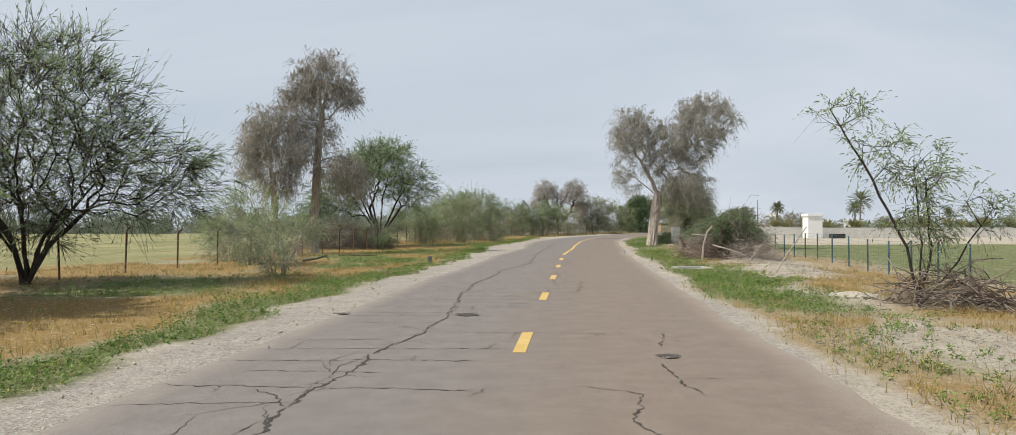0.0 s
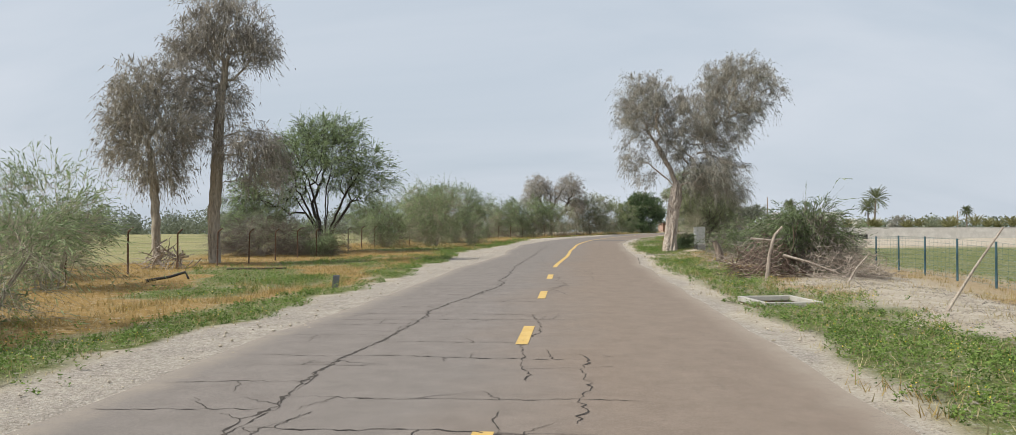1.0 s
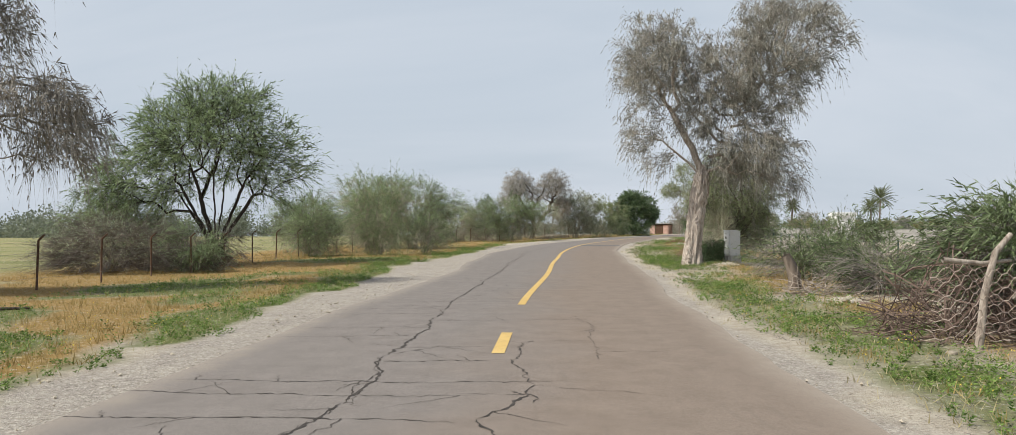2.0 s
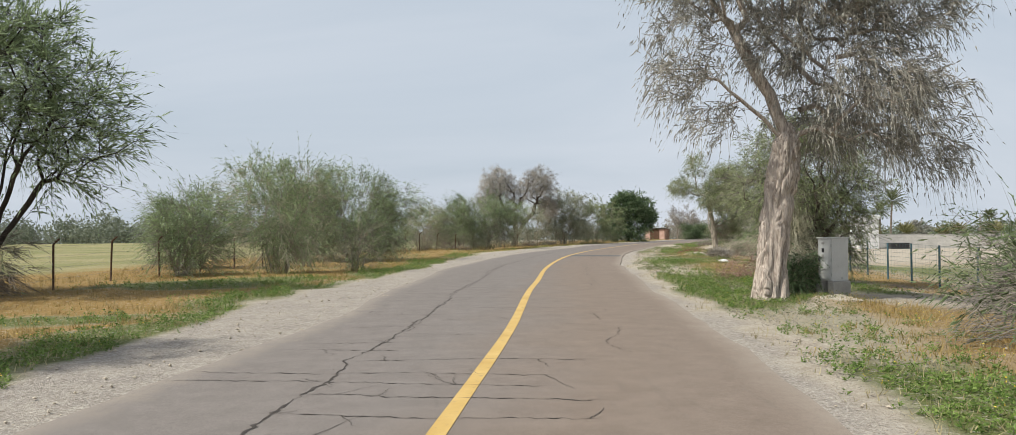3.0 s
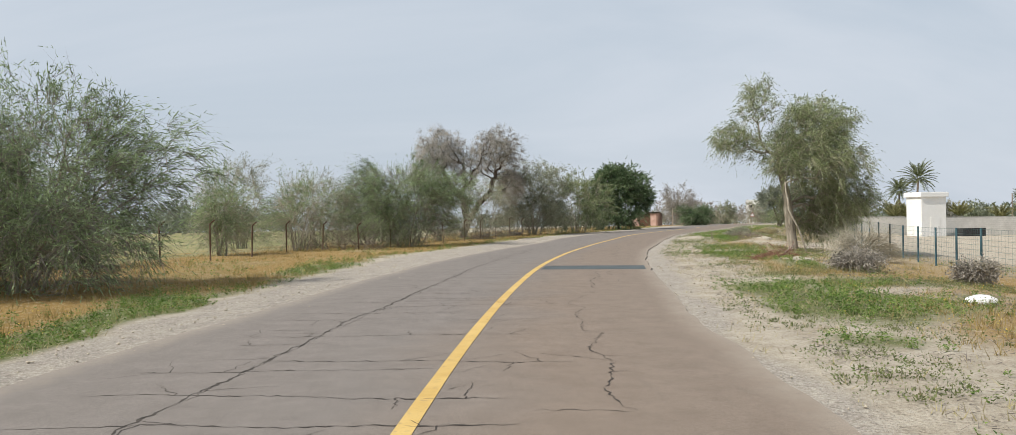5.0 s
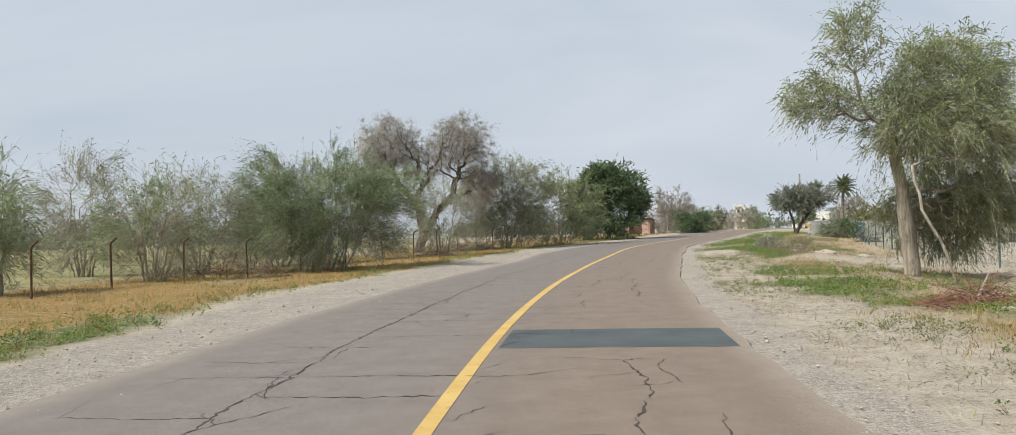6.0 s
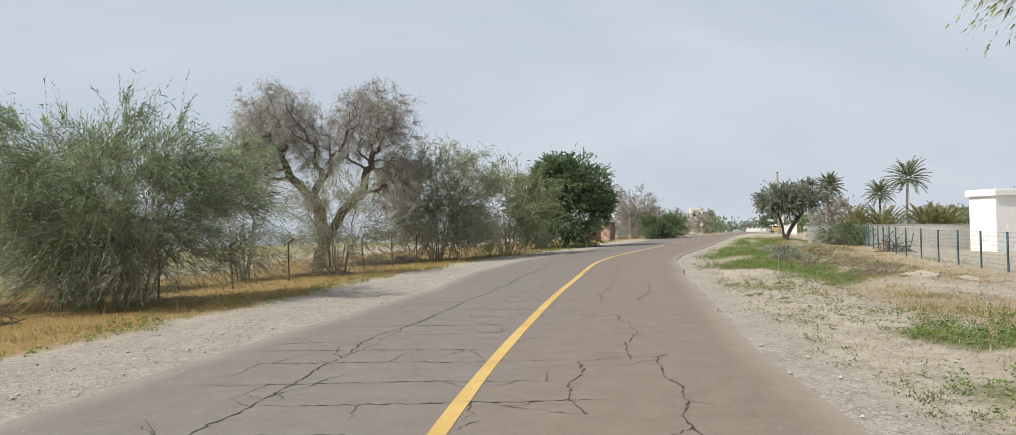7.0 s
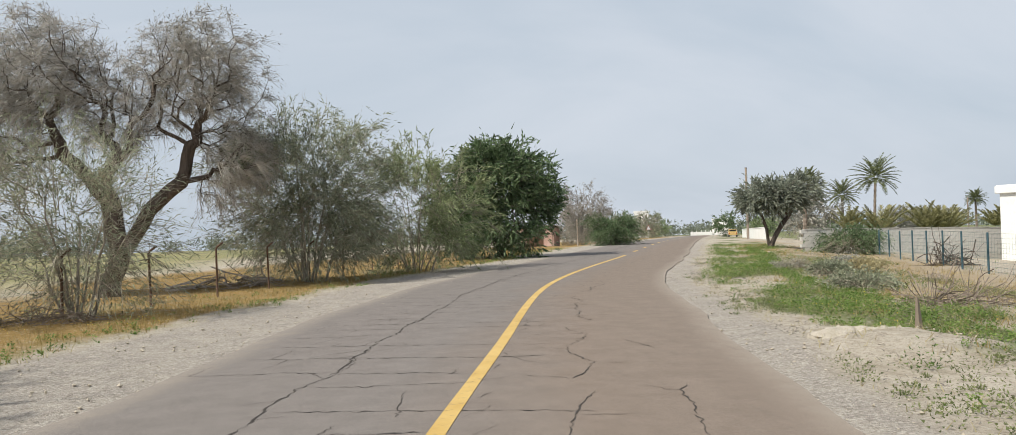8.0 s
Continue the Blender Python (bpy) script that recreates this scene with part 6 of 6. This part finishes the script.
stick_heap("brush_heap", 8.95, 16.5, 1.35, 1.0, 0.95, 260, "heap of cut dry branches under the sapling", 1, BARK_GREY, 1.4, 0.016)
stick_heap("brush_heap", 9.4, 38.9, 1.3, 0.9, 1.25, 320, "reddish-brown heap of dry branches by the thorn bush", 2, surface("brown_twig", (0.10, 0.07, 0.055), (0.23, 0.16, 0.13), 4, 30), 1.3, 0.013, flat=0.8)
stick_heap("brush_heap", 11.5, 38.4, 1.5, 0.9, 1.1, 420, "pale grey heap of dry twigs beside the thorn bush", 3, DEADWOOD, 1.1, 0.009, flat=0.7)
stick_heap("brush_heap", 10.9, 46.2, 1.6, 0.8, 0.6, 160, "low heap of grey sticks on the verge", 4, DEADWOOD, 1.3, 0.014)
stick_heap("brush_heap", 17.9, 94.0, 0.9, 0.8, 0.42, 220, "reddish heap of dry twigs on the verge", 5, surface("red_twig", (0.16, 0.07, 0.05), (0.30, 0.15, 0.11), 4, 30), 0.8, 0.008)
stick_heap("brush_heap", 12.9, 67.6, 1.3, 0.8, 0.9, 260, "pinkish heap of dry thorn twigs under the trees", 6, surface("pink_twig", (0.22, 0.12, 0.10), (0.38, 0.25, 0.21), 4, 30), 0.9, 0.008, flat=0.8)
stick_heap("brush_heap", 24.9, 115.0, 1.0, 0.6, 0.5, 160, "dark tangle of dead scrub on the sand", 7, BARK_GREY, 0.9, 0.009, flat=0.8)
stick_heap("brush_heap", 26.5, 120.2, 1.0, 0.5, 0.35, 70, "thin fallen dead branches on the sand", 8, BARK_GREY, 1.5, 0.012, flat=0.7)
stick_heap("brush_heap", 38.8, 134.4, 0.9, 0.5, 0.9, 70, "dark branches leaning on the mesh fence", 9, BARK_DARK, 1.5, 0.02, flat=0.9)
stick_heap("brush_heap", -12.2, 45.3, 0.8, 0.6, 1.1, 60, "broken grey branches at the foot of the trees", 10, DEADWOOD, 1.3, 0.03, flat=1.2)
stick_heap("brush_heap", 11.8, 137.0, 2.0, 0.8, 0.5, 60, "pale fallen dead branches behind the fence", 11, DEADWOOD, 1.8, 0.035, flat=0.4)
stick_heap("brush_heap", 9.2, 126.0, 1.0, 0.6, 0.35, 120, "dry twigs and debris under the half-bare shrub", 12, BARK_GREY, 0.8, 0.012)
stick_heap("brush_heap", -10.4, 61.0, 1.6, 0.9, 1.0, 220, "grey dry branches piled under the acacia", 13, DEADWOOD, 1.4, 0.012, flat=0.9)
stick_heap("brush_heap", 32.5, 127.8, 0.5, 0.3, 0.3, 60, "pale dry tuft of fallen stalks", 14, DEADWOOD, 0.6, 0.008, flat=0.5)
stick_heap("brush_heap", 1.0, 112.8, 2.4, 0.8, 1.2, 260, "dry brown branches along the fence under the shrubs", 15, BARK_GREY, 1.2, 0.012, flat=1.2)


def loose_stick(name, pts, r, mat, label, category="branch"):
    x, y, _ = pts[0]
    ob = new(name)
    tagged(ob, label, category)
    v, q = tubes([(np.array(pts, float), np.linspace(r, r * 0.6, len(pts)))], 7)
    me = mesh_np(name, v, q, None, True)
    me.materials.append(mat)
    ob2 = bpy.data.objects.new("branch", me)
    scene.collection.objects.link(ob2)
    ob2.parent = ob
    return ob


loose_stick("dead_branch", [(9.0, 37.8, -0.1), (9.1, 37.8, 0.7), (9.25, 37.8, 1.25), (9.5, 37.85, 1.5)], 0.06, DEADWOOD, "pale forked dead branch standing in the brush heap")
loose_stick("dead_branch", [(8.55, 37.85, 1.15), (9.1, 37.85, 1.1), (9.5, 37.85, 1.14)], 0.04, DEADWOOD, "pale dead branch lying across the brush heap")
loose_stick("dead_branch", [(9.5, 37.8, 0.65), (10.2, 37.6, 0.45), (11.0, 37.4, 0.12)], 0.045, DEADWOOD, "long pale stick leaning on the brush heap")
loose_stick("dead_branch", [(9.4, 28.6, -0.1), (9.95, 28.6, 0.75), (10.5, 28.6, 1.52)], 0.03, DEADWOOD, "thin pale stick leaning on the verge")
loose_stick("dead_branch", [(10.5, 35.6, -0.1), (10.8, 35.7, 0.35), (11.2, 35.8, 0.75)], 0.03, DEADWOOD, "thin pale stick leaning on the verge")
loose_stick("dead_branch", [(17.6, 93.6, -0.05), (18.3, 94.4, 0.25), (18.9, 95.0, 0.5)], 0.03, DEADWOOD, "pale stick lying on the reddish twigs")
loose_stick("dead_branch", [(-9.0, 43.0, 0.04), (-7.9, 43.2, 0.05), (-7.0, 43.6, 0.04)], 0.05, BARK_DARK, "dark log lying in the dry grass")
loose_stick("bent_pipe", [(-9.4, 37.2, 0.02), (-8.8, 37.5, 0.12), (-8.4, 37.6, 0.25), (-8.3, 37.6, 0.05)], 0.05, DARK_GREY, "short bent black pipe in the grass", "pipe")
loose_stick("tree_stump", [(10.25, 47.7, -0.15), (10.22, 47.7, 0.3), (10.12, 47.7, 0.62), (10.0, 47.7, 0.85)], 0.19, BARK_GREY, "broken grey tree stump on the verge", "stump")


def marker_stub(x, y, h, w, lean, mat, label, name, point=False):
    ob = thing(name, x, y, land_at(x, y), 10, label, "post")
    bm = bmesh.new()
    box(bm, 0, 0, h / 2 - 0.05, w, w * 0.8, h + 0.1, 0.012)
    for v in bm.verts:
        if v.co.z > h * 0.5:
            v.co.x += lean
            if point:
                v.co.x = lean + (v.co.x - lean) * 0.25
                v.co.y *= 0.4
    part("shaft", bm, mat, ob)


marker_stub(-3.4, 34.9, 0.33, 0.17, 0.05, surface("dark_concrete", (0.12, 0.125, 0.135), (0.20, 0.205, 0.215), 3, 30), "dark grey leaning kerb marker on the gravel", "marker_post")
marker_stub(23.5, 117.75, 0.50, 0.11, -0.03, TIMBER, "dark pointed wooden stake in the verge", "wooden_stake", True)


def rock(x, y, r, seed, label="pale stone lying on the verge", mat=None, squash=0.6):
    rng = np.random.RandomState(seed)
    bm = bmesh.new()
    bmesh.ops.create_icosphere(bm, subdivisions=2, radius=r)
    for v in bm.verts:
        k = 1 + 0.35 * (float(wave(v.co.x / r + seed, v.co.y / r + v.co.z / r, 0.7, seed % 7)) - 0.5)
        v.co = Vector((v.co.x * k * 1.2, v.co.y * k, v.co.z * k * squash))
    ob = new("stone")
    ob.matrix_world = pose(x, y, land_at(x, y) + r * squash * 0.45, 0, 0, rng.rand() * 360)
    tagged(ob, label, "stone", "verge stones")
    part("stone_body", bm, mat or ROCK, ob)


RUBBLE = surface("rubble", (0.30, 0.255, 0.20), (0.47, 0.41, 0.33), 6.0, 40.0, bump=0.8, dist=0.03)
for i, (x, y, r) in enumerate(((7.1, 17.6, 0.2), (6.4, 22.5, 0.15), (9.3, 42.6, 0.3), (9.9, 43.2, 0.22), (8.4, 37.4, 0.25), (11.4, 58.9, 0.3), (11.0, 58.2, 0.2), (12.2, 58.6, 0.25), 
                                (24.3, 112.9, 0.3), (25.2, 113.4, 0.25), (23.6, 113.2, 0.2), (26.4, 114.2, 0.35), (28.0, 114.8, 0.3), (17.4, 92.6, 0.22), (18.4, 92.2, 0.18), (19.0, 96.2, 0.12), (18.2, 90.0, 0.14), (20.4, 103.0, 0.16))):
    rock(x, y, r * 0.26, 200 + i, squash=0.5, mat=RUBBLE)


def rubble_heap(x, y, rx, ry, h, seed, turn=0, label="low heap of pale crumbled sand and rubble"):
    """A bank of dumped soil with broken lumps."""
    n, rng = 34, np.random.RandomState(seed)
    ob = thing("rubble_heap", x, y, land_at(x, y) - 0.03, turn, label, "rubble")
    u = np.linspace(-1.15, 1.15, n)
    U, W = np.meshgrid(u, u)
    r = np.sqrt(U * U + W * W) + 0.25 * (wave(U + 7 * seed, W, 0.5, 3) - 0.5)
    z = h * np.clip(1 - r, 0, 1) ** 0.7 * (0.45 + 0.7 * wave(U * rx, W * ry + seed, 0.22, 5) + 0.45 * wave(U * rx, W * ry, 0.09, 6)) - 0.12 * (r > 1)
    i = (np.arange(n - 1)[:, None] * n + np.arange(n - 1)[None]).ravel()
    part("soil", mesh_np("soil", np.stack([U * rx, W * ry, z], -1).reshape(-1, 3), np.stack([i, i + 1, i + n + 1, i + n], 1)), SOIL, ob)
    k = 90
    a, q = rng.rand(k) * 2 * np.pi, np.sqrt(rng.rand(k)) * 1.05
    cx, cy = q * np.cos(a), q * np.sin(a)
    cz = h * np.clip(1 - q, 0, 1) ** 0.7 * 0.85
    s = 0.015 + 0.06 * rng.rand(k) ** 3
    o = np.array([(1, 0, 0), (0, 1, 0), (-1, 0, 0), (0, -1, 0), (0, 0, 0.7), (0, 0, -0.7)])
    V = (np.stack([cx * rx, cy * ry, cz], 1)[:, None] + s[:, None, None] * o[None] * rng.uniform(0.6, 1.3, size=(k, 6, 1))).reshape(-1, 3)
    f = np.array([(0, 1, 4), (1, 2, 4), (2, 3, 4), (3, 0, 4), (1, 0, 5), (2, 1, 5), (3, 2, 5), (0, 3, 5)])
    tagged(part("lumps", mesh_np("lumps", V, None, (np.arange(k)[:, None, None] * 6 + f[None]).reshape(-1, 3)), SOIL, ob), kind="stuff")


SOIL = surface("crumbled_soil", (0.42, 0.37, 0.29), (0.60, 0.54, 0.46), 4.0, 26.0, bump=0.9, dist=0.04)
for k, (x, y, rx, ry, h) in enumerate(((21.7, 117.0, 0.7, 0.5, 0.30), (22.7, 117.4, 0.85, 0.55, 0.34), (25.0, 113.2, 0.8, 0.5, 0.26), (27.4, 114.6, 0.7, 0.5, 0.24), (9.5, 42.9, 0.6, 0.4, 0.22), (11.6, 58.5, 0.7, 0.4, 0.22), (17.9, 92.5, 0.6, 0.4, 0.18), (7.4, 17.4, 0.7, 0.5, 0.2))):
    rubble_heap(x, y, rx * 0.75, ry * 0.9, h * 0.42, 3 + k, 25 * k)
rock(16.05, 80.9, 0.22, 300, "white plastic bag lying in the grass", PLASTIC_WHITE, 0.5)

for i, (x, y, h, r, fol, dn, lb) in enumerate(((30.9, 132.6, 0.5, 0.6, LEAF_GHAF, 1.3, "pale dry low bush on the plot"), (29.2, 128.2, 0.45, 0.45, LEAF_GREYGREEN, 1.3, "small grey-green shrub on the sand"), (32.4, 131.0, 0.4, 0.7, GRASS_STRAW, 1.0, "low straw-coloured tuft on the plot"),
                                         (27.4, 124.2, 0.4, 0.8, LEAF_GREYGREEN, 1.0, "low grey-green tuft on the sand"), (20.2, 87.2, 0.7, 0.5, LEAF_BROWN, 1.0, "grey dry scrub by the mesh fence"), (18.6, 90.2, 0.6, 0.8, LEAF_BROWN, 0.9, "grey dry scrub on the verge"), (33.8, 133.6, 0.4, 0.6, LEAF_GHAF, 1.0, "pale dry scrub by the wall"))):
    bush(x, y, h, r, lb, 160 + i, fol, dn, leaf=(0.06, 0.03), twig_len=0.25, leaves=5, name="scrub")


RUSTY_WIRE = surface("rusty_wire", (0.36, 0.28, 0.23), (0.58, 0.48, 0.42), 6, 40)


def netting(x, y, turn, rows, cols, lean, bulge, label):
    """Crumpled hexagonal wire netting thrown over the brush."""
    ob = thing("wire_netting", x, y, land_at(x, y), turn, label, "netting")
    chains, cell = [], 0.085

    def shape(u, w):
        return (u + 0.05 * math.sin(4 * w), -0.25 - bulge * math.sin(w * 1.3) + lean * w + 0.12 * math.sin(5 * u), 0.10 + w * 0.95 + 0.06 * math.sin(7 * u + 3 * w) - 0.25 * lean * u * u)
    for r in range(rows):
        pts = []
        for c in range(cols):
            w = r * cell + (cell * 0.92 if (c // 2 + r) % 2 else 0)
            pts.append(shape((c - cols / 2) * cell * 0.75, w))
        chains.append((np.array(pts), np.full(len(pts), 0.0042)))
    v, q = tubes(chains, 3)
    tagged(part("mesh", mesh_np("mesh", v, q), RUSTY_WIRE, ob), kind="stuff")


netting(8.75, 37.9, 0, 13, 20, 0.0, 0.35, "crumpled rusty hexagonal wire netting on the brush heap")
netting(11.35, 37.5, 8, 10, 40, 0.55, 0.10, "torn hexagonal wire netting lying over pale dry twigs")

# ---- grass, pebbles and far woods ----


def scatter(rng, n, ylo, yhi, olo, ohi):
    y = rng.uniform(ylo, yhi, n)
    o = rng.uniform(olo, ohi, n)
    return at_road(y, o)


def grass():
    rng = np.random.RandomState(31)
    x1, y1 = scatter(rng, 90000, 1.0, 165, -19, -4.4)
    x2, y2 = scatter(rng, 90000, 1.0, 165, 3.55, 15)
    x, y = np.concatenate([x1, x2]), np.concatenate([y1, y2])
    g, d, gr = covers(x, y)
    o = np.abs(beside(x, y))
    near = np.where(o < 8.5, 1.0, 0.3)
    fine = wave(x, y, 0.55, 12)
    # leafy green plants
    sel = rng.rand(len(x)) < g * near * smooth(fine + 0.35 * g, 0.35, 0.75)
    gx_, gy_ = x[sel], y[sel]
    k = 17
    n = len(gx_) * k
    size = rng.uniform(0.35, 1.0, len(gx_)) + 0.9 * smooth(wave(gx_, gy_, 0.8, 14), 0.55, 0.85) * rng.rand(len(gx_))
    tall = 0.12 + 0.12 * smooth(wave(gx_, gy_, 2.1, 15), 0.35, 0.8)
    rad = np.repeat(0.075 * size, k)
    ang, out = rng.rand(n) * 2 * np.pi, np.sqrt(rng.rand(n))
    up = rng.rand(n)
    px = np.repeat(gx_, k) + rad * out * (0.5 + 0.6 * up) * np.cos(ang)
    py = np.repeat(gy_, k) + rad * out * (0.5 + 0.6 * up) * np.sin(ang)
    pz = land(px, py) + up * np.repeat(size * tall, k)
    dirs = unit(np.stack([np.cos(ang) + 0.4 * rng.normal(size=n), np.sin(ang) + 0.4 * rng.normal(size=n), rng.uniform(-0.2, 0.9, n)], 1))
    v, q, t = leaf_mesh(rng, np.stack([px, py, pz], 1), dirs, rng.uniform(0.024, 0.055, n), rng.uniform(0.014, 0.028, n))
    tagged(part("verge_plants", mesh_np("verge_plants", v, q, t), GRASS_GREEN), "low leafy green plants along the verges", "plants", kind="stuff")
    # dry grass
    for nm, mat, lim, k, ht, lb in (("dry_grass", GRASS_DRY, 0.5, 9, 0.15, "orange-yellow dry grass along the verges"), ("straw", GRASS_STRAW, 0.0, 5, 0.11, "thin straw-coloured grass on the verges")):
        prob = d * near * lim * smooth(fine, 0.2, 0.6) if lim else (0.07 + 0.22 * g + 0.10 * d + 0.03 * smooth(y, 70, 90)) * near * (gr < 0.6)
        sel = rng.rand(len(x)) < prob
        bx, by = x[sel], y[sel]
        n = len(bx) * k
        px, py = np.repeat(bx, k) + rng.normal(size=n) * 0.10, np.repeat(by, k) + rng.normal(size=n) * 0.10
        base = np.stack([px, py, land(px, py) - 0.01], 1)
        tip = base + np.stack([rng.normal(size=n) * 0.06, rng.normal(size=n) * 0.06, ht * rng.uniform(0.35, 1.3, n)], 1)
        w = unit(np.stack([rng.normal(size=n), rng.normal(size=n), np.zeros(n)], 1)) * 0.007
        v = np.stack([base - w, base + w, tip], 1).reshape(-1, 3)
        tagged(part(nm, mesh_np(nm, v, None, np.arange(3 * n).reshape(-1, 3)), mat), lb, "grass", kind="stuff")
    # small yellow flowers
    sel = rng.rand(len(x)) < (0.04 * g + 0.04 * d) * near
    n = 3 * int(sel.sum())
    fx, fy = np.repeat(x[sel], 3) + rng.normal(size=n) * 0.08, np.repeat(y[sel], 3) + rng.normal(size=n) * 0.08
    v, q, t = leaf_mesh(rng, np.stack([fx, fy, land(fx, fy) + rng.uniform(0.08, 0.18, n)], 1), unit(rng.normal(size=(n, 3))), np.full(n, 0.022), np.full(n, 0.02))
    tagged(part("flowers", mesh_np("flowers", v, q, t), FLOWER), "tiny yellow flowers in the grass", "flowers", kind="stuff")


grass()


def pebbles():
    rng = np.random.RandomState(17)
    x1, y1 = scatter(rng, 14000, 2.0, 150, -7.6, -3.5)
    x2, y2 = scatter(rng, 12000, 2.0, 150, 3.35, 7.5)
    x, y = np.concatenate([x1, x2]), np.concatenate([y1, y2])
    g, d, gr = covers(x, y)
    sel = rng.rand(len(x)) < (0.15 + 0.6 * gr) * (1 - g)
    x, y = x[sel], y[sel]
    # rubble thrown up on the banks
    for mx, my, mh, mr in MOUNDS:
        if mh > 0:
            x = np.concatenate([x, mx + rng.normal(size=160) * mr * 0.7])
            y = np.concatenate([y, my + rng.normal(size=160) * mr * 0.7])
    n = len(x)
    r = 0.006 + 0.03 * rng.rand(n) ** 5
    c = np.stack([x, y, np.maximum(land(x, y), -0.03) + r * 0.3], 1)
    o = np.array([(1, 0, 0), (0, 1, 0), (-1, 0, 0), (0, -1, 0), (0, 0, 0.7), (0, 0, -0.7)])
    V = (c[:, None] + r[:, None, None] * (o[None] * rng.uniform(0.6, 1.3, size=(n, 6, 1)))).reshape(-1, 3)
    f = np.array([(0, 1, 4), (1, 2, 4), (2, 3, 4), (3, 0, 4), (1, 0, 5), (2, 1, 5), (3, 2, 5), (0, 3, 5)])
    T = (np.arange(n)[:, None, None] * 6 + f[None]).reshape(-1, 3)
    tagged(part("pebbles", mesh_np("pebbles", V, None, T), ROCK), "loose pale pebbles on the gravel shoulders", "pebbles", kind="stuff")


pebbles()


def litter():
    """Dry stalks, leaf scraps and twigs lying on the sand."""
    rng = np.random.RandomState(41)
    x, y = scatter(rng, 60000, 55, 150, 4.2, 12.0)
    x2, y2 = scatter(rng, 26000, 1.5, 55, 4.0, 11.0)
    x, y = np.concatenate([x, x2]), np.concatenate([y, y2])
    clump = smooth(wave(x, y, 1.7, 21) * 0.6 + wave(x, y, 0.5, 22) * 0.5, 0.48, 0.68)
    sel = rng.rand(len(x)) < 0.06 + 0.9 * clump
    x, y = x[sel], y[sel]
    n = len(x)
    p = np.stack([x, y, land(x, y) + rng.uniform(0.004, 0.03, n)], 1)
    a = rng.rand(n) * 2 * np.pi
    d = np.stack([np.cos(a), np.sin(a), rng.normal(size=n) * 0.25 + 0.15], 1)
    v, q, t = spike_mesh(p, p + d * rng.uniform(0.03, 0.15, n)[:, None], rng.uniform(0.002, 0.006, n))
    tagged(part("litter", mesh_np("litter", v, q, t), TWIG_MID), "dry stalks and twigs strewn over the sand", "litter", kind="stuff")
    # small grey-green weeds
    x, y = scatter(rng, 9500, 55, 150, 4.0, 12.0)
    sel = smooth(wave(x, y, 2.4, 25), 0.45, 0.75) * 0.8 > rng.rand(len(x))
    x, y = x[sel], y[sel]
    k = 34
    n = len(x) * k
    r = np.repeat(rng.uniform(0.05, 0.24, len(x)), k)
    px, py = np.repeat(x, k) + rng.normal(size=n) * r * 0.6, np.repeat(y, k) + rng.normal(size=n) * r * 0.6
    pz = land(px, py) + rng.rand(n) * r * 0.7
    dirs = unit(np.stack([px - np.repeat(x, k), py - np.repeat(y, k), rng.uniform(0.0, 0.15, n)], 1) + rng.normal(size=(n, 3)) * 0.03)
    v, q, t = leaf_mesh(rng, np.stack([px, py, pz], 1), dirs, rng.uniform(0.018, 0.045, n), rng.uniform(0.012, 0.026, n))
    tagged(part("weeds", mesh_np("weeds", v, q, t), LEAF_WEED), "small grey-green weeds scattered over the sand", "weeds", kind="stuff")


litter()


def far_woods():
    rng = np.random.RandomState(77)
    for nm, n, make in (("far_woods", 300, lambda: (rng.uniform(-300, -25), rng.uniform(170, 300))), ("far_woods", 60, lambda: (rng.uniform(130, 420), rng.uniform(230, 420))), ("far_woods", 150, lambda: (rng.uniform(20, 330), rng.uniform(400, 560))), ("far_woods", 360, lambda: (rng.uniform(-700, 800), rng.uniform(480, 760)))):
        V, Q, T = [], [], []
        pieces = []
        for _ in range(n):
            x, y = make()
            if abs(float(beside(x, y))) < 12:
                continue
            h, r = rng.uniform(3.5, 7.5) * (1.25 if y > 400 else 1.0), rng.uniform(2.0, 5.0) * (1.6 if y > 400 else 1.0)
            m, big = (260, 0.45) if y < 320 and x < 0 else (90, 1.0)
            u = unit(rng.normal(size=(m, 3))) * rng.rand(m, 1) ** 0.4
            p = np.array([x, y, float(dip(y)) - 0.6 + h * 0.55]) + u * np.array([r, r, h * 0.5])
            v, q, t = leaf_mesh(rng, p, unit(rng.normal(size=(m, 3))), big * rng.uniform(0.7, 1.6, m), big * rng.uniform(0.6, 1.3, m))
            pieces.append((v, q, t))
        v, q, t = joined(pieces)
        tagged(part(nm, mesh_np(nm, v, q, t), LEAF_FAR_HAZED), "hazy line of trees far across the fields", "woods", kind="stuff")


far_woods()
